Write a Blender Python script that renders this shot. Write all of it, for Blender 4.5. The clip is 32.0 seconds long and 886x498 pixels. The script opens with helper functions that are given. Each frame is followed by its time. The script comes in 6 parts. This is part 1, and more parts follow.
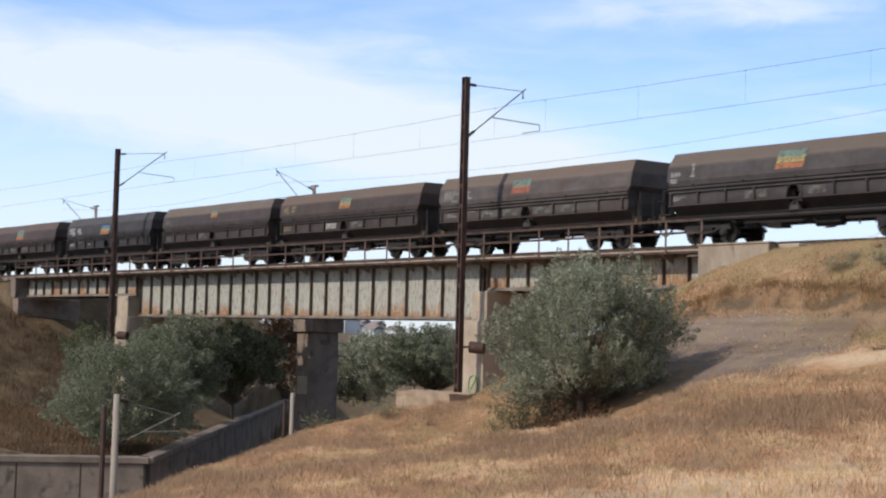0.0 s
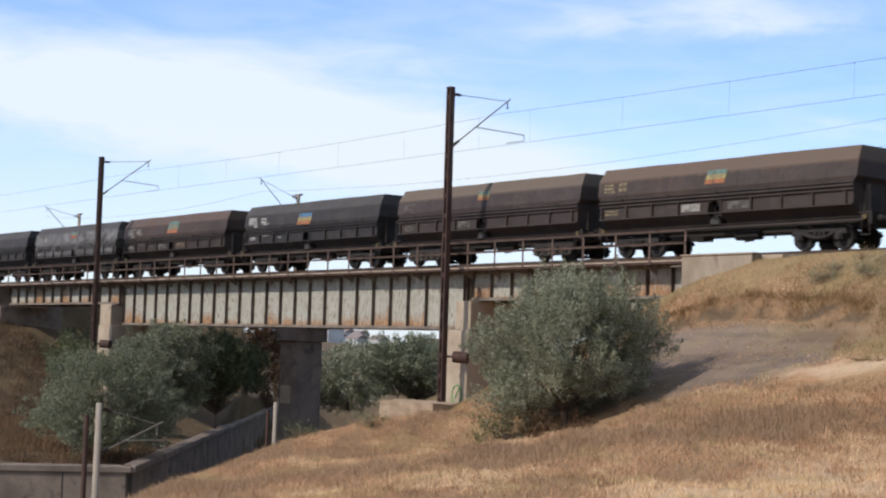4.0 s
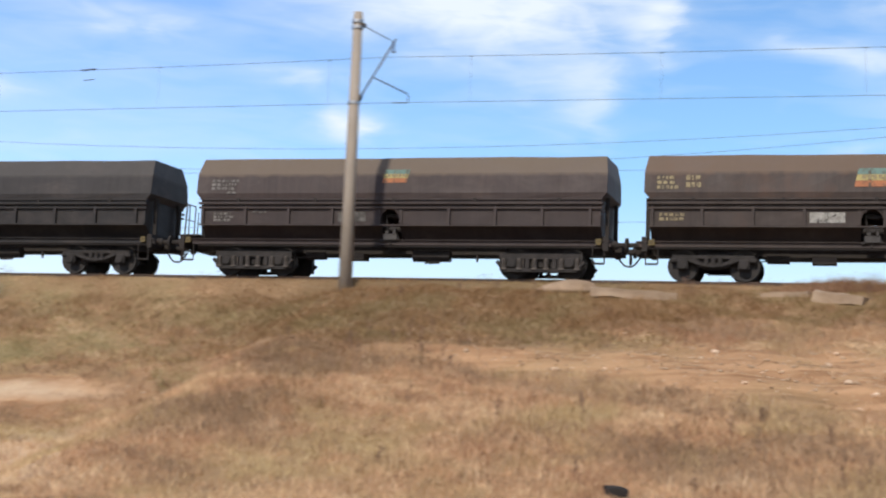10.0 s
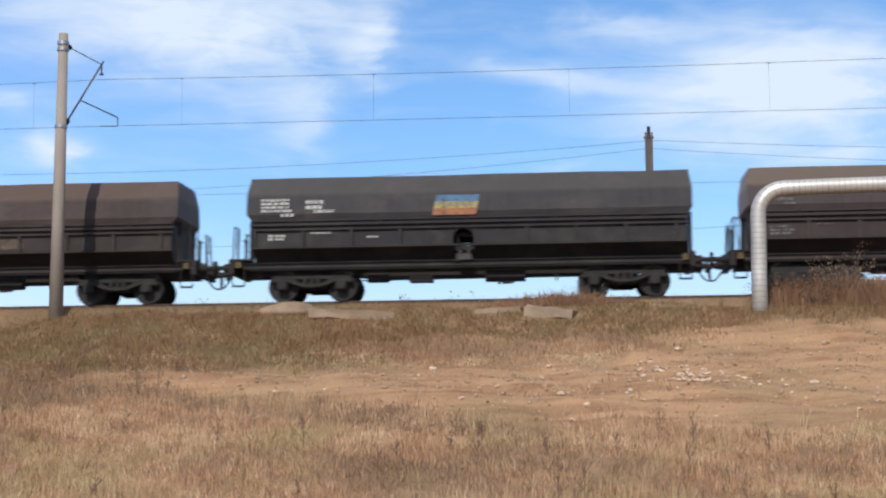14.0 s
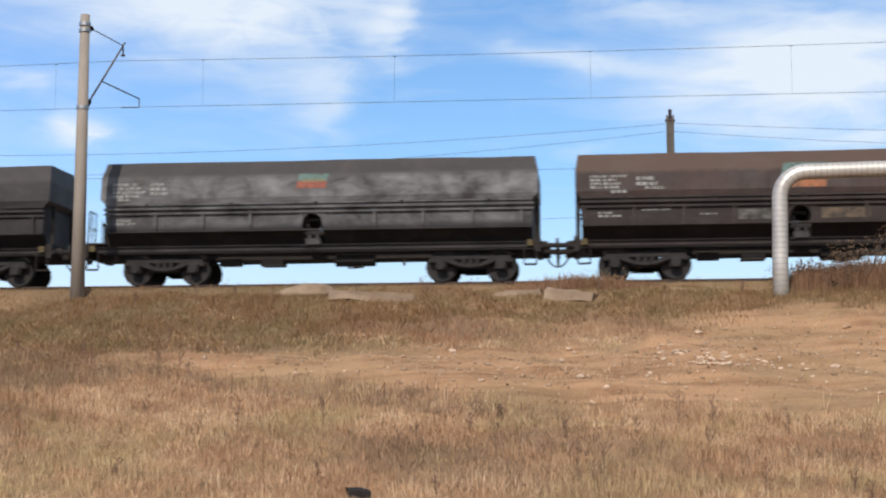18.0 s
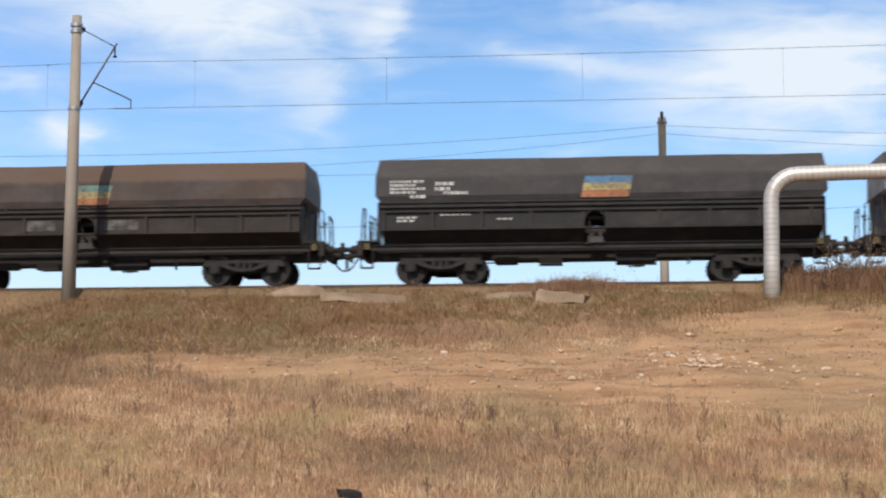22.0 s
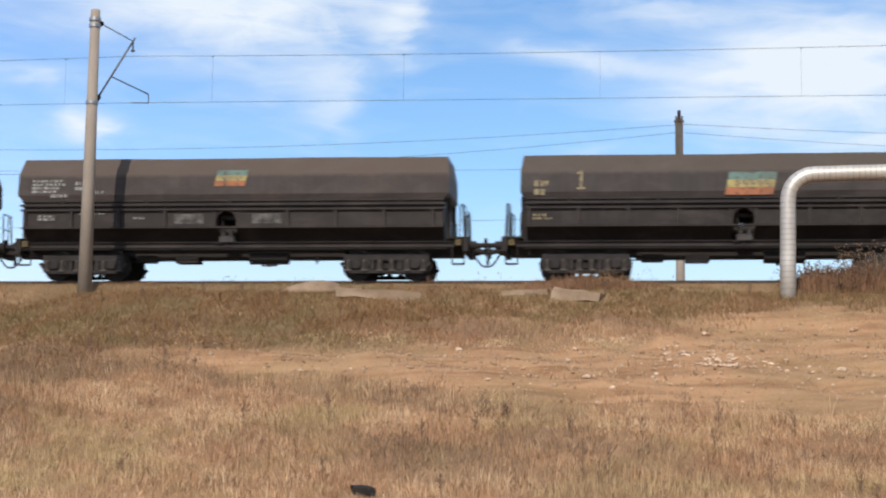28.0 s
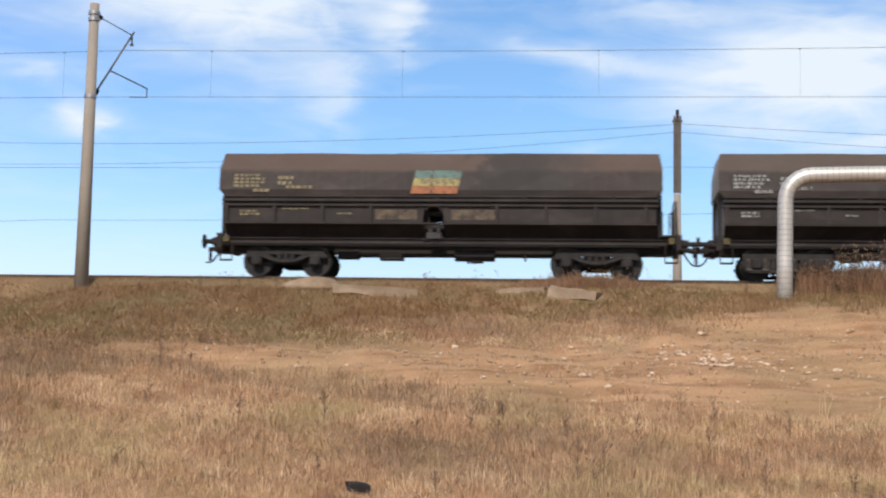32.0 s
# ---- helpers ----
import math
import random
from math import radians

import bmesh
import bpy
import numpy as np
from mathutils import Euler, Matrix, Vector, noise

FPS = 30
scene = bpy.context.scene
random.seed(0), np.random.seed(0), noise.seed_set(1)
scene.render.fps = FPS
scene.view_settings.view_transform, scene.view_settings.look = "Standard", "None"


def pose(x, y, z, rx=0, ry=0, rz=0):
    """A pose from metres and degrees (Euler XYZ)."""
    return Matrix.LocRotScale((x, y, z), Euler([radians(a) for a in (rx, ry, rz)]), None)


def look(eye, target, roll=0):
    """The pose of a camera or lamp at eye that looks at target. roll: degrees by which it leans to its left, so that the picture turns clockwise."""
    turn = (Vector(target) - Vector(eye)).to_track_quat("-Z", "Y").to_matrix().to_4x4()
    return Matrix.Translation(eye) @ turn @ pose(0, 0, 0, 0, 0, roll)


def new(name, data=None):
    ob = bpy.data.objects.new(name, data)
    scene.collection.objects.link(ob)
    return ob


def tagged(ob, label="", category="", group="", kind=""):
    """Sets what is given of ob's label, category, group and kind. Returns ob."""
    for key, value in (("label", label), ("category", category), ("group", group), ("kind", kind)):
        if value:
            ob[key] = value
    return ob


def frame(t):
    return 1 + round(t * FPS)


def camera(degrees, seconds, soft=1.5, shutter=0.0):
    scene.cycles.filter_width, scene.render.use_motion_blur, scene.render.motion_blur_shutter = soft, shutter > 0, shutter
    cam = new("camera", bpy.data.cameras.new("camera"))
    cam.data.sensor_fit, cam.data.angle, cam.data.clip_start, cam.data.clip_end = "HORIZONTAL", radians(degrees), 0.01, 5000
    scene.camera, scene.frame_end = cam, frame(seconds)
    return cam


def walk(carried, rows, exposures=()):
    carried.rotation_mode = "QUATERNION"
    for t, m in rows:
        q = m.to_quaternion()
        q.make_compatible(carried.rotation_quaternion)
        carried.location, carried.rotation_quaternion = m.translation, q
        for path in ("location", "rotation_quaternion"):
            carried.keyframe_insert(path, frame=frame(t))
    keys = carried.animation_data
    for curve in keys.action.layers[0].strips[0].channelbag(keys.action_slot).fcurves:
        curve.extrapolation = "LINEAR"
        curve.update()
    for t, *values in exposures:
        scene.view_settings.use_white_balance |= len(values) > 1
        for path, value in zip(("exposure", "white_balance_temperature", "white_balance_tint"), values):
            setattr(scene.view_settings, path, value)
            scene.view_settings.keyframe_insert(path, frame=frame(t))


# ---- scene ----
EYE = (0.0, 0.0, 0.0)   # eye level is z = 0; the track runs along x


def aim(yaw, tilt, roll):
    """A camera pose at the eye: degrees to the left of the line square to the track, upwards, and of lean."""
    a, b = radians(yaw), radians(tilt)
    return look(EYE, (-math.sin(a) * math.cos(b), math.cos(a) * math.cos(b), math.sin(b)), roll)


cam = camera(32.34, 32.0, soft=2.15, shutter=0.5)
walk(cam, [(t, aim(a, b, c)) for t, a, b, c in [
    (0, 52.73, 3.36, 1.57), (0.5, 52.74, 3.27, 1.40), (1, 52.71, 3.38, 1.43), (1.5, 52.71, 3.40, 1.38),
    (2, 52.62, 3.48, 1.44), (2.5, 52.59, 3.68, 1.43), (4.5, 51.75, 3.78, 2.06), (5, 50.73, 3.88, 2.05),
    (5.5, 49.53, 3.88, 2.32), (6, 47.64, 3.88, 2.28), (6.5, 45.06, 3.93, 2.28), (7, 41.85, 4.08, 2.48),
    (7.5, 38.69, 4.34, 2.24), (8, 34.30, 4.47, 2.48), (8.5, 30.30, 4.70, 2.87), (9, 24.59, 5.24, 2.94),
    (9.5, 19.87, 5.58, 3.10), (10, 15.40, 6.01, 2.09), (10.5, 11.48, 6.24, 1.57), (11, 8.57, 6.84, 0.89),
    (11.5, 6.44, 6.84, -0.09), (12, 5.38, 6.98, -0.58), (12.5, 4.81, 7.10, -0.31), (13, 4.84, 7.14, -0.22),
    (13.5, 4.86, 7.18, 0.11), (14, 4.75, 6.97, -0.52), (14.5, 4.90, 6.93, -0.50), (16.5, 5.53, 6.54, -0.13),
    (17, 5.52, 6.39, -0.27), (17.5, 5.49, 6.29, -0.30), (18, 5.52, 6.31, -0.20), (18.5, 5.37, 6.17, -0.18),
    (19, 5.44, 6.11, 0.16), (19.5, 5.35, 6.02, 0.18), (20, 5.25, 5.94, 0.06), (20.5, 5.21, 5.99, -0.11),
    (21, 5.15, 6.08, -0.08), (21.5, 5.16, 6.27, -0.09), (22, 5.21, 6.38, -0.13), (22.5, 5.13, 6.44, -0.09),
    (23, 5.08, 6.41, -0.02), (23.5, 5.10, 6.26, 0.08), (24, 5.17, 6.18, 0.27), (24.5, 5.28, 6.11, 0.35),
    (25, 5.44, 5.95, 0.36), (25.5, 5.52, 5.92, 0.03), (27.5, 5.73, 6.35, 0.18), (28, 5.80, 6.26, 0.45),
    (28.5, 5.76, 6.23, 0.56), (29, 5.72, 6.16, 0.70), (29.5, 5.80, 6.14, 0.75), (30, 5.87, 6.12, 0.85),
    (30.5, 5.86, 6.15, 0.79), (31, 5.84, 6.22, 0.89), (31.5, 5.82, 6.15, 0.96), (32, 5.69, 6.16, 1.00),
]], exposures=[(0, 0.02, 6450, 10), (5.5, 0.04, 6450, 10), (7.2, 0.16, 6400, 10), (8.3, 0.20, 6500, 10), (9.2, 0.14, 6620, 10), (10.0, 0.10, 6580, 10), (10.7, -0.03, 6450, 10), (11.5, -0.05, 6300, 10), (14.5, -0.05, 6200, 10), (17.0, -0.02, 6450, 10), (19.5, -0.02, 6550, 10), (24.0, 0.02, 6620, 10), (32, 0.03, 6620, 10)])

# ---------------------------------------------------------------- sky, sun
SUN_ELEVATION = 38.0
SUN_FROM = Vector((-0.16, -1.0, 0.0)).normalized()          # on the map, towards the sun
world = bpy.data.worlds.new("sky")
scene.world = world
world.use_nodes = True


class Nodes:
    """Short calls for building a node tree."""

    def __init__(self, tree):
        self.tree = tree
        tree.nodes.clear()

    def add(self, kind, op=None, **inputs):
        node = self.tree.nodes.new(kind)
        if op:
            node.operation = op
        for k, v in inputs.items():
            key = int(k[1:]) if k[0] == "i" and k[1:].isdigit() else k.replace("_", " ")
            self.put(node.inputs[key], v)
        return node

    def put(self, socket, v):
        if isinstance(v, bpy.types.NodeSocket):
            self.tree.links.new(v, socket)
        elif isinstance(v, bpy.types.Node):
            self.tree.links.new(v.outputs[0], socket)
        else:
            socket.default_value = v

    def math(self, op, a, b=0.0, clamp=False):
        n = self.add("ShaderNodeMath", op, i0=a, i1=b)
        n.use_clamp = clamp
        return n.outputs[0]

    def noise(self, vector, scale, detail=4.0, rough=0.55, distortion=0.0):
        n = self.add("ShaderNodeTexNoise", None, Vector=vector, Scale=scale, Detail=detail, Roughness=rough, Distortion=distortion)
        return n.outputs[0]

    def ramp(self, fac, *stops):
        n = self.add("ShaderNodeValToRGB", None, Fac=fac)
        r = n.color_ramp
        while len(r.elements) < len(stops):
            r.elements.new(0.5)
        for el, (pos, col) in zip(r.elements, stops):
            el.position = pos
            el.color = (*col, 1) if isinstance(col, tuple) else (col, col, col, 1)
        return n.outputs[0]

    def mix(self, fac, a, b, blend="MIX"):
        n = self.add("ShaderNodeMix")
        n.data_type, n.blend_type = "RGBA", blend
        self.put(n.inputs[0], fac)
        self.put(n.inputs[6], (*a, 1) if isinstance(a, tuple) and len(a) == 3 else a)
        self.put(n.inputs[7], (*b, 1) if isinstance(b, tuple) and len(b) == 3 else b)
        return n.outputs[2]


def make_sky():
    n = Nodes(world.node_tree)
    co = n.add("ShaderNodeTexCoord").outputs["Generated"]
    sky = n.add("ShaderNodeTexSky")
    sky.sky_type, sky.sun_disc = "NISHITA", False
    sky.sun_elevation, sky.sun_rotation = radians(SUN_ELEVATION), math.atan2(SUN_FROM.x, SUN_FROM.y)
    sky.air_density, sky.dust_density, sky.ozone_density = 1.0, 0.6, 1.6
    # clouds, laid out by azimuth (to the left of +y) and elevation in degrees
    sep = n.add("ShaderNodeSeparateXYZ", None, Vector=co)
    az = n.math("MULTIPLY", n.math("ARCTAN2", n.math("MULTIPLY", sep.outputs[0], -1.0), sep.outputs[1]), 57.296)
    el = n.math("MULTIPLY", n.math("ARCSINE", sep.outputs[2]), 57.296)
    plane = n.add("ShaderNodeCombineXYZ", None, X=az, Y=n.math("MULTIPLY", el, 2.0)).outputs[0]
    wide = n.noise(plane, 0.13, 3.0, 0.5)
    fine = n.noise(plane, 0.42, 7.0, 0.62, 0.5)
    strands = n.add("ShaderNodeCombineXYZ", None, X=n.math("ADD", n.math("MULTIPLY", az, 0.5), n.math("MULTIPLY", el, 0.7)), Y=n.math("SUBTRACT", n.math("MULTIPLY", el, 2.4), n.math("MULTIPLY", az, 0.2))).outputs[0]
    fibre = n.noise(strands, 0.45, 4.5, 0.52, 0.7)
    wob = n.math("MULTIPLY", n.math("SUBTRACT", wide, 0.5), 6.5)
    wob2 = n.math("MULTIPLY", n.math("SUBTRACT", fine, 0.5), 3.2)
    az2 = n.math("ADD", az, n.math("ADD", wob, wob2))
    el2 = n.math("ADD", el, n.math("MULTIPLY", n.math("ADD", wob, wob2), 0.35))
    total = None
    for a0, e0, wa, we, lean, power in CLOUDS:
        da = n.math("SUBTRACT", az2, a0)
        de = n.math("SUBTRACT", n.math("SUBTRACT", el2, e0), n.math("MULTIPLY", da, lean))
        q = n.math("ADD", n.math("POWER", n.math("ABSOLUTE", n.math("DIVIDE", da, wa)), 2.0), n.math("POWER", n.math("ABSOLUTE", n.math("DIVIDE", de, we)), 2.1))
        g = n.math("MULTIPLY", n.math("EXPONENT", n.math("MULTIPLY", q, -1.0)), power)
        total = g if total is None else n.math("ADD", total, g)
    mixed = n.math("ADD", n.math("ADD", n.math("MULTIPLY", fine, 0.7), n.math("MULTIPLY", fibre, 0.7)), 0.25)
    wisps = n.math("MULTIPLY", n.math("SUBTRACT", fibre, 0.47), 0.55)
    # cirrus carried on overhead and behind, unseen, added to lift the fill light
    above = n.math("MULTIPLY", n.math("SUBTRACT", el, 18.0), 1 / 14, clamp=True)
    astern = n.math("MULTIPLY", sep.outputs[1], -2.5, clamp=True)
    sheet = n.ramp(n.noise(n.add("ShaderNodeMapping", None, Vector=co, Scale=(1.0, 2.0, 1.5)).outputs[0], 2.2, 6.0, 0.6, 0.6), (0.36, 0.0), (0.62, 0.9))
    sheet = n.math("MULTIPLY", sheet, n.math("MAXIMUM", above, astern))
    cover = n.math("ADD", n.math("ADD", n.math("MULTIPLY", total, mixed), wisps), sheet)
    cover = n.ramp(cover, (0.04, 0.0), (0.30, 0.22), (0.60, 0.62), (1.05, 1.0))
    haze = n.math("MULTIPLY", n.math("EXPONENT", n.math("MULTIPLY", n.math("POWER", n.math("DIVIDE", n.math("MAXIMUM", el, 0.0), 6.5), 4.0), -1.0)), HORIZON_HAZE)
    cover = n.math("ADD", n.math("MULTIPLY", cover, CLOUD_COVER), n.math("MULTIPLY", haze, n.math("SUBTRACT", 1.0, n.math("MULTIPLY", cover, 0.7))), clamp=True)
    white = n.add("ShaderNodeRGB")
    white.outputs[0].default_value = (*CLOUD_WHITE, 1)
    skyc = n.mix(1.0, sky.outputs[0], SKY_TINT, "MULTIPLY")
    milky = n.math("MULTIPLY", n.math("SUBTRACT", az, 10.0), 1 / 38, clamp=True)
    skyc = n.mix(milky, skyc, n.mix(1.0, skyc, (1.72, 1.42, 1.47), "MULTIPLY"))
    col = n.mix(cover, skyc, white.outputs[0])
    back = n.add("ShaderNodeBackground", None, Color=col, Strength=SKY_STRENGTH)
    out = n.add("ShaderNodeOutputWorld", None, Surface=back)


SKY_STRENGTH = 0.12
SKY_TINT = (0.78, 1.01, 1.24)
CLOUD_WHITE = (6.85, 7.55, 8.35)
CLOUD_COVER = 0.95
HORIZON_HAZE = 0.62
CLOUDS = [  # azimuth, elevation, half width, half height, lean, weight
    (63, 8.9, 9.5, 1.9, 0.09, 1.5), (54, 7.2, 7, 1.6, 0.17, 1.1), (46, 6.3, 4.5, 0.8, 0.2, 0.6), (54.5, 10.9, 2.5, 0.6, 0.1, 0.45), (45, 12.5, 6, 0.7, -0.05, 0.45),
    (40.5, 12.1, 3, 0.6, 0.0, 0.45), (33, 10.9, 1.8, 0.45, 0.0, 0.55), (37, 8.3, 2.2, 0.4, 0.1, 0.35), (28, 14, 3, 0.6, 0.0, 0.4), (44, 10, 18, 6, 0.0, 0.16), (26, 10, 8, 4, 0.0, 0.10),
    (18.8, 10.3, 1.3, 0.6, 0.1, 0.85), (14.5, 15.4, 6.0, 1.9, 0.0, 1.1), (7.3, 14.7, 1.4, 1.6, 0.0, 0.6), (10.6, 11.8, 1.5, 1.7, 0.1, 0.42), (20.3, 12.0, 2.2, 0.35, 0.05, 0.45),
    (13, 12.2, 3, 1.2, 0.0, 0.22), (-7.5, 12.3, 5.6, 2.4, 0.06, 1.0), (0.0, 13.2, 3.5, 0.4, 0.16, 0.55), (-2.5, 15.1, 4, 0.5, 0.0, 0.4), (-10.5, 13.4, 4, 1.3, 0.0, 0.6), (0.2, 9.9, 2, 0.3, 0.0, 0.3),
]
make_sky()
sun = new("sun", bpy.data.lights.new("sun", "SUN"))
sun.data.energy, sun.data.angle, sun.data.color = 3.5, radians(0.53), (1.0, 0.93, 0.83)
sun.matrix_world = look((0, 0, 60), Vector((0, 0, 60)) - Vector((SUN_FROM.x, SUN_FROM.y, math.tan(radians(SUN_ELEVATION)))))

# ---------------------------------------------------------------- materials


def surface(name, base, base2=None, rough=0.8, metal=0.0, scale=3.0, fine=40.0, bump=0.3, depth=0.01, third=None, third_at=0.62, vary=0.0,
            stretch=(1, 1, 1), spec=0.3):
    """A two-scale surface: large stains between base and base2, fine grain, patches of a third colour, relief."""
    m = bpy.data.materials.new(name)
    m.use_nodes = True
    n = Nodes(m.node_tree)
    co = n.add("ShaderNodeTexCoord").outputs["Object"]
    mp = n.add("ShaderNodeMapping", None, Vector=co, Scale=stretch).outputs[0]
    large = n.noise(mp, scale, 5.0, 0.6)
    grain = n.noise(mp, fine, 3.0, 0.6)
    base2 = base2 or tuple(c * 0.7 for c in base)
    col = n.mix(n.ramp(large, (0.35, 0.0), (0.65, 1.0)), base, base2)
    if third:
        patch = n.noise(mp, scale * 1.7, 6.0, 0.65, 0.4)
        col = n.mix(n.ramp(patch, (third_at, 0.0), (third_at + 0.12, 1.0)), col, third)
    col = n.mix(n.math("MULTIPLY", n.math("SUBTRACT", grain, 0.3), 0.6, clamp=True), col, tuple(c * 0.55 for c in base2))
    if vary:
        rnd = n.add("ShaderNodeObjectInfo").outputs["Random"]
        hsv = n.add("ShaderNodeHueSaturation", None, Color=col, Value=n.math("ADD", n.math("MULTIPLY", rnd, vary), 1.0 - vary / 2))
        col = hsv.outputs[0]
    bs = n.add("ShaderNodeBsdfPrincipled", None, Base_Color=col, Metallic=metal,
               Roughness=n.math("ADD", n.math("MULTIPLY", grain, 0.25), rough - 0.12, clamp=True))
    bs.inputs["Specular IOR Level"].default_value = spec
    if bump:
        h = n.math("ADD", n.math("MULTIPLY", grain, 0.5), large)
        b = n.add("ShaderNodeBump", None, Strength=bump, Distance=depth, Height=h)
        n.put(bs.inputs["Normal"], b.outputs[0])
    n.add("ShaderNodeOutputMaterial", None, Surface=bs.outputs[0])
    return m


def wagon_paint(name, base, rust, rust_amount, top, pale=0.0, seed=0.0, soot=None):
    """Worn wagon paint: dust and rust on the upper slope, streaks that run down, pale scuffs."""
    m = bpy.data.materials.new(name)
    m.use_nodes = True
    n = Nodes(m.node_tree)
    co = n.add("ShaderNodeTexCoord").outputs["Object"]
    at = n.add("ShaderNodeMapping", None, Vector=co, Location=(seed * 3.7, seed, 0)).outputs[0]
    z = n.add("ShaderNodeSeparateXYZ", None, Vector=co).outputs[2]
    big = n.noise(at, 0.5, 4.0, 0.6)
    mid = n.noise(at, 2.2, 6.0, 0.65)
    streak = n.noise(n.add("ShaderNodeMapping", None, Vector=at, Scale=(5.0, 1.0, 0.45)).outputs[0], 1.3, 4.0, 0.6)
    grain = n.noise(at, 45.0, 2.0, 0.5)
    col = n.mix(n.ramp(streak, (0.3, 0.0), (0.75, 1.0)), base, tuple(c * 0.6 for c in base))
    lift = 0.62 - rust_amount * 0.35
    col = n.mix(n.ramp(n.math("ADD", n.math("MULTIPLY", big, 0.6), n.math("MULTIPLY", mid, 0.4)), (lift, 0.0), (lift + 0.22, 1.0)), col, rust)
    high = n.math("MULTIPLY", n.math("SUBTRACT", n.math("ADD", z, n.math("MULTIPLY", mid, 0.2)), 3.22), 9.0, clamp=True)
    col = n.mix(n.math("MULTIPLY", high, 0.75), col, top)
    if pale:
        spots = n.noise(n.add("ShaderNodeMapping", None, Vector=at, Scale=(0.9, 1.0, 1.3)).outputs[0], 1.1, 6.0, 0.66, 0.3)
        band = n.math("MULTIPLY", n.math("MULTIPLY", n.math("SUBTRACT", 3.35, z), 5.0, clamp=True), n.math("MULTIPLY", n.math("SUBTRACT", z, 1.65), 6.0, clamp=True))
        col = n.mix(n.math("MULTIPLY", n.math("MULTIPLY", n.ramp(spots, (0.34, 0.0), (0.74, 1.0)), band), pale), col, (0.27, 0.262, 0.255))
    cake = n.noise(n.add("ShaderNodeMapping", None, Vector=at, Scale=(0.9, 1.0, 1.6)).outputs[0], 0.9, 6.0, 0.7, 0.5)
    col = n.mix(n.ramp(cake, (0.48, 0.0), (0.76, 0.38)), col, (0.115, 0.088, 0.076))
    if soot:      # a sooty stain with ragged edges
        x = n.math("ADD", n.add("ShaderNodeSeparateXYZ", None, Vector=co).outputs[0], n.math("MULTIPLY", n.math("SUBTRACT", mid, 0.5), 3.0))
        inside = n.math("MULTIPLY", n.math("SUBTRACT", x, soot[0]), 1.6, clamp=True)
        inside = n.math("MULTIPLY", inside, n.math("MULTIPLY", n.math("SUBTRACT", soot[1], x), 0.5, clamp=True))
        col = n.mix(n.math("MULTIPLY", inside, 0.75), col, (0.022, 0.019, 0.017))
    col = n.mix(n.math("MULTIPLY", grain, 0.25), col, (0.03, 0.025, 0.02))
    bs = n.add("ShaderNodeBsdfPrincipled", None, Base_Color=col, Roughness=n.math("ADD", n.math("MULTIPLY", mid, 0.3), 0.48))
    bs.inputs["Specular IOR Level"].default_value = 0.28
    bs.inputs["Sheen Weight"].default_value, bs.inputs["Sheen Roughness"].default_value = 0.14, 0.45      # coal dust
    bs.inputs["Sheen Tint"].default_value = (0.62, 0.52, 0.46, 1)
    b = n.add("ShaderNodeBump", None, Strength=0.35, Distance=0.02, Height=n.math("ADD", mid, n.math("MULTIPLY", big, 2.0)))
    n.put(bs.inputs["Normal"], b.outputs[0])
    n.add("ShaderNodeOutputMaterial", None, Surface=bs.outputs[0])
    return m


def girder_paint():
    """Pale grey-green paint with drips, rust that eats up from the bottom flange, and pitted spots."""
    m = bpy.data.materials.new("pale_girder_paint")
    m.use_nodes = True
    n = Nodes(m.node_tree)
    co = n.add("ShaderNodeTexCoord").outputs["Object"]
    z = n.add("ShaderNodeSeparateXYZ", None, Vector=co).outputs[2]
    rnd = n.add("ShaderNodeObjectInfo").outputs["Random"]
    big = n.noise(co, 0.7, 4.0, 0.6)
    drip = n.noise(n.add("ShaderNodeMapping", None, Vector=co, Scale=(4.0, 1.0, 0.35)).outputs[0], 1.6, 5.0, 0.65)
    spot = n.noise(co, 5.5, 4.0, 0.7)
    grain = n.noise(co, 40.0, 2.0, 0.5)
    col = n.mix(n.ramp(drip, (0.35, 0.0), (0.7, 1.0)), (0.42, 0.41, 0.345), (0.30, 0.285, 0.235))
    col = n.mix(n.math("MULTIPLY", rnd, 0.3), col, (0.33, 0.33, 0.30))
    fleck = n.noise(n.add("ShaderNodeMapping", None, Vector=co, Scale=(9.0, 1.0, 1.6)).outputs[0], 1.5, 5.0, 0.7, 0.3)
    rise = n.math("ADD", 0.40, n.math("MULTIPLY", n.math("POWER", rnd, 1.8), 1.5))            # how far rust climbs on this plate
    foot = n.math("SUBTRACT", n.math("ADD", n.math("MULTIPLY", drip, 1.2), n.math("MULTIPLY", big, 0.6)), n.math("DIVIDE", z, rise))
    col = n.mix(n.ramp(foot, (0.30, 0.0), (0.72, 0.92)), col, n.mix(n.ramp(spot, (0.40, 0.0), (0.60, 1.0)), (0.40, 0.20, 0.075), (0.22, 0.095, 0.035)))
    col = n.mix(n.ramp(fleck, (0.535, 0.0), (0.60, 0.9)), col, (0.13, 0.068, 0.04))
    col = n.mix(n.ramp(spot, (0.66, 0.0), (0.72, 0.8)), col, (0.16, 0.08, 0.04))
    col = n.mix(n.math("MULTIPLY", grain, 0.25), col, (0.2, 0.17, 0.13))
    bs = n.add("ShaderNodeBsdfPrincipled", None, Base_Color=col, Roughness=0.7)
    bs.inputs["Specular IOR Level"].default_value = 0.2
    n.put(bs.inputs["Normal"], n.add("ShaderNodeBump", None, Strength=0.3, Distance=0.02, Height=n.math("ADD", big, spot)).outputs[0])
    n.add("ShaderNodeOutputMaterial", None, Surface=bs.outputs[0])
    return m


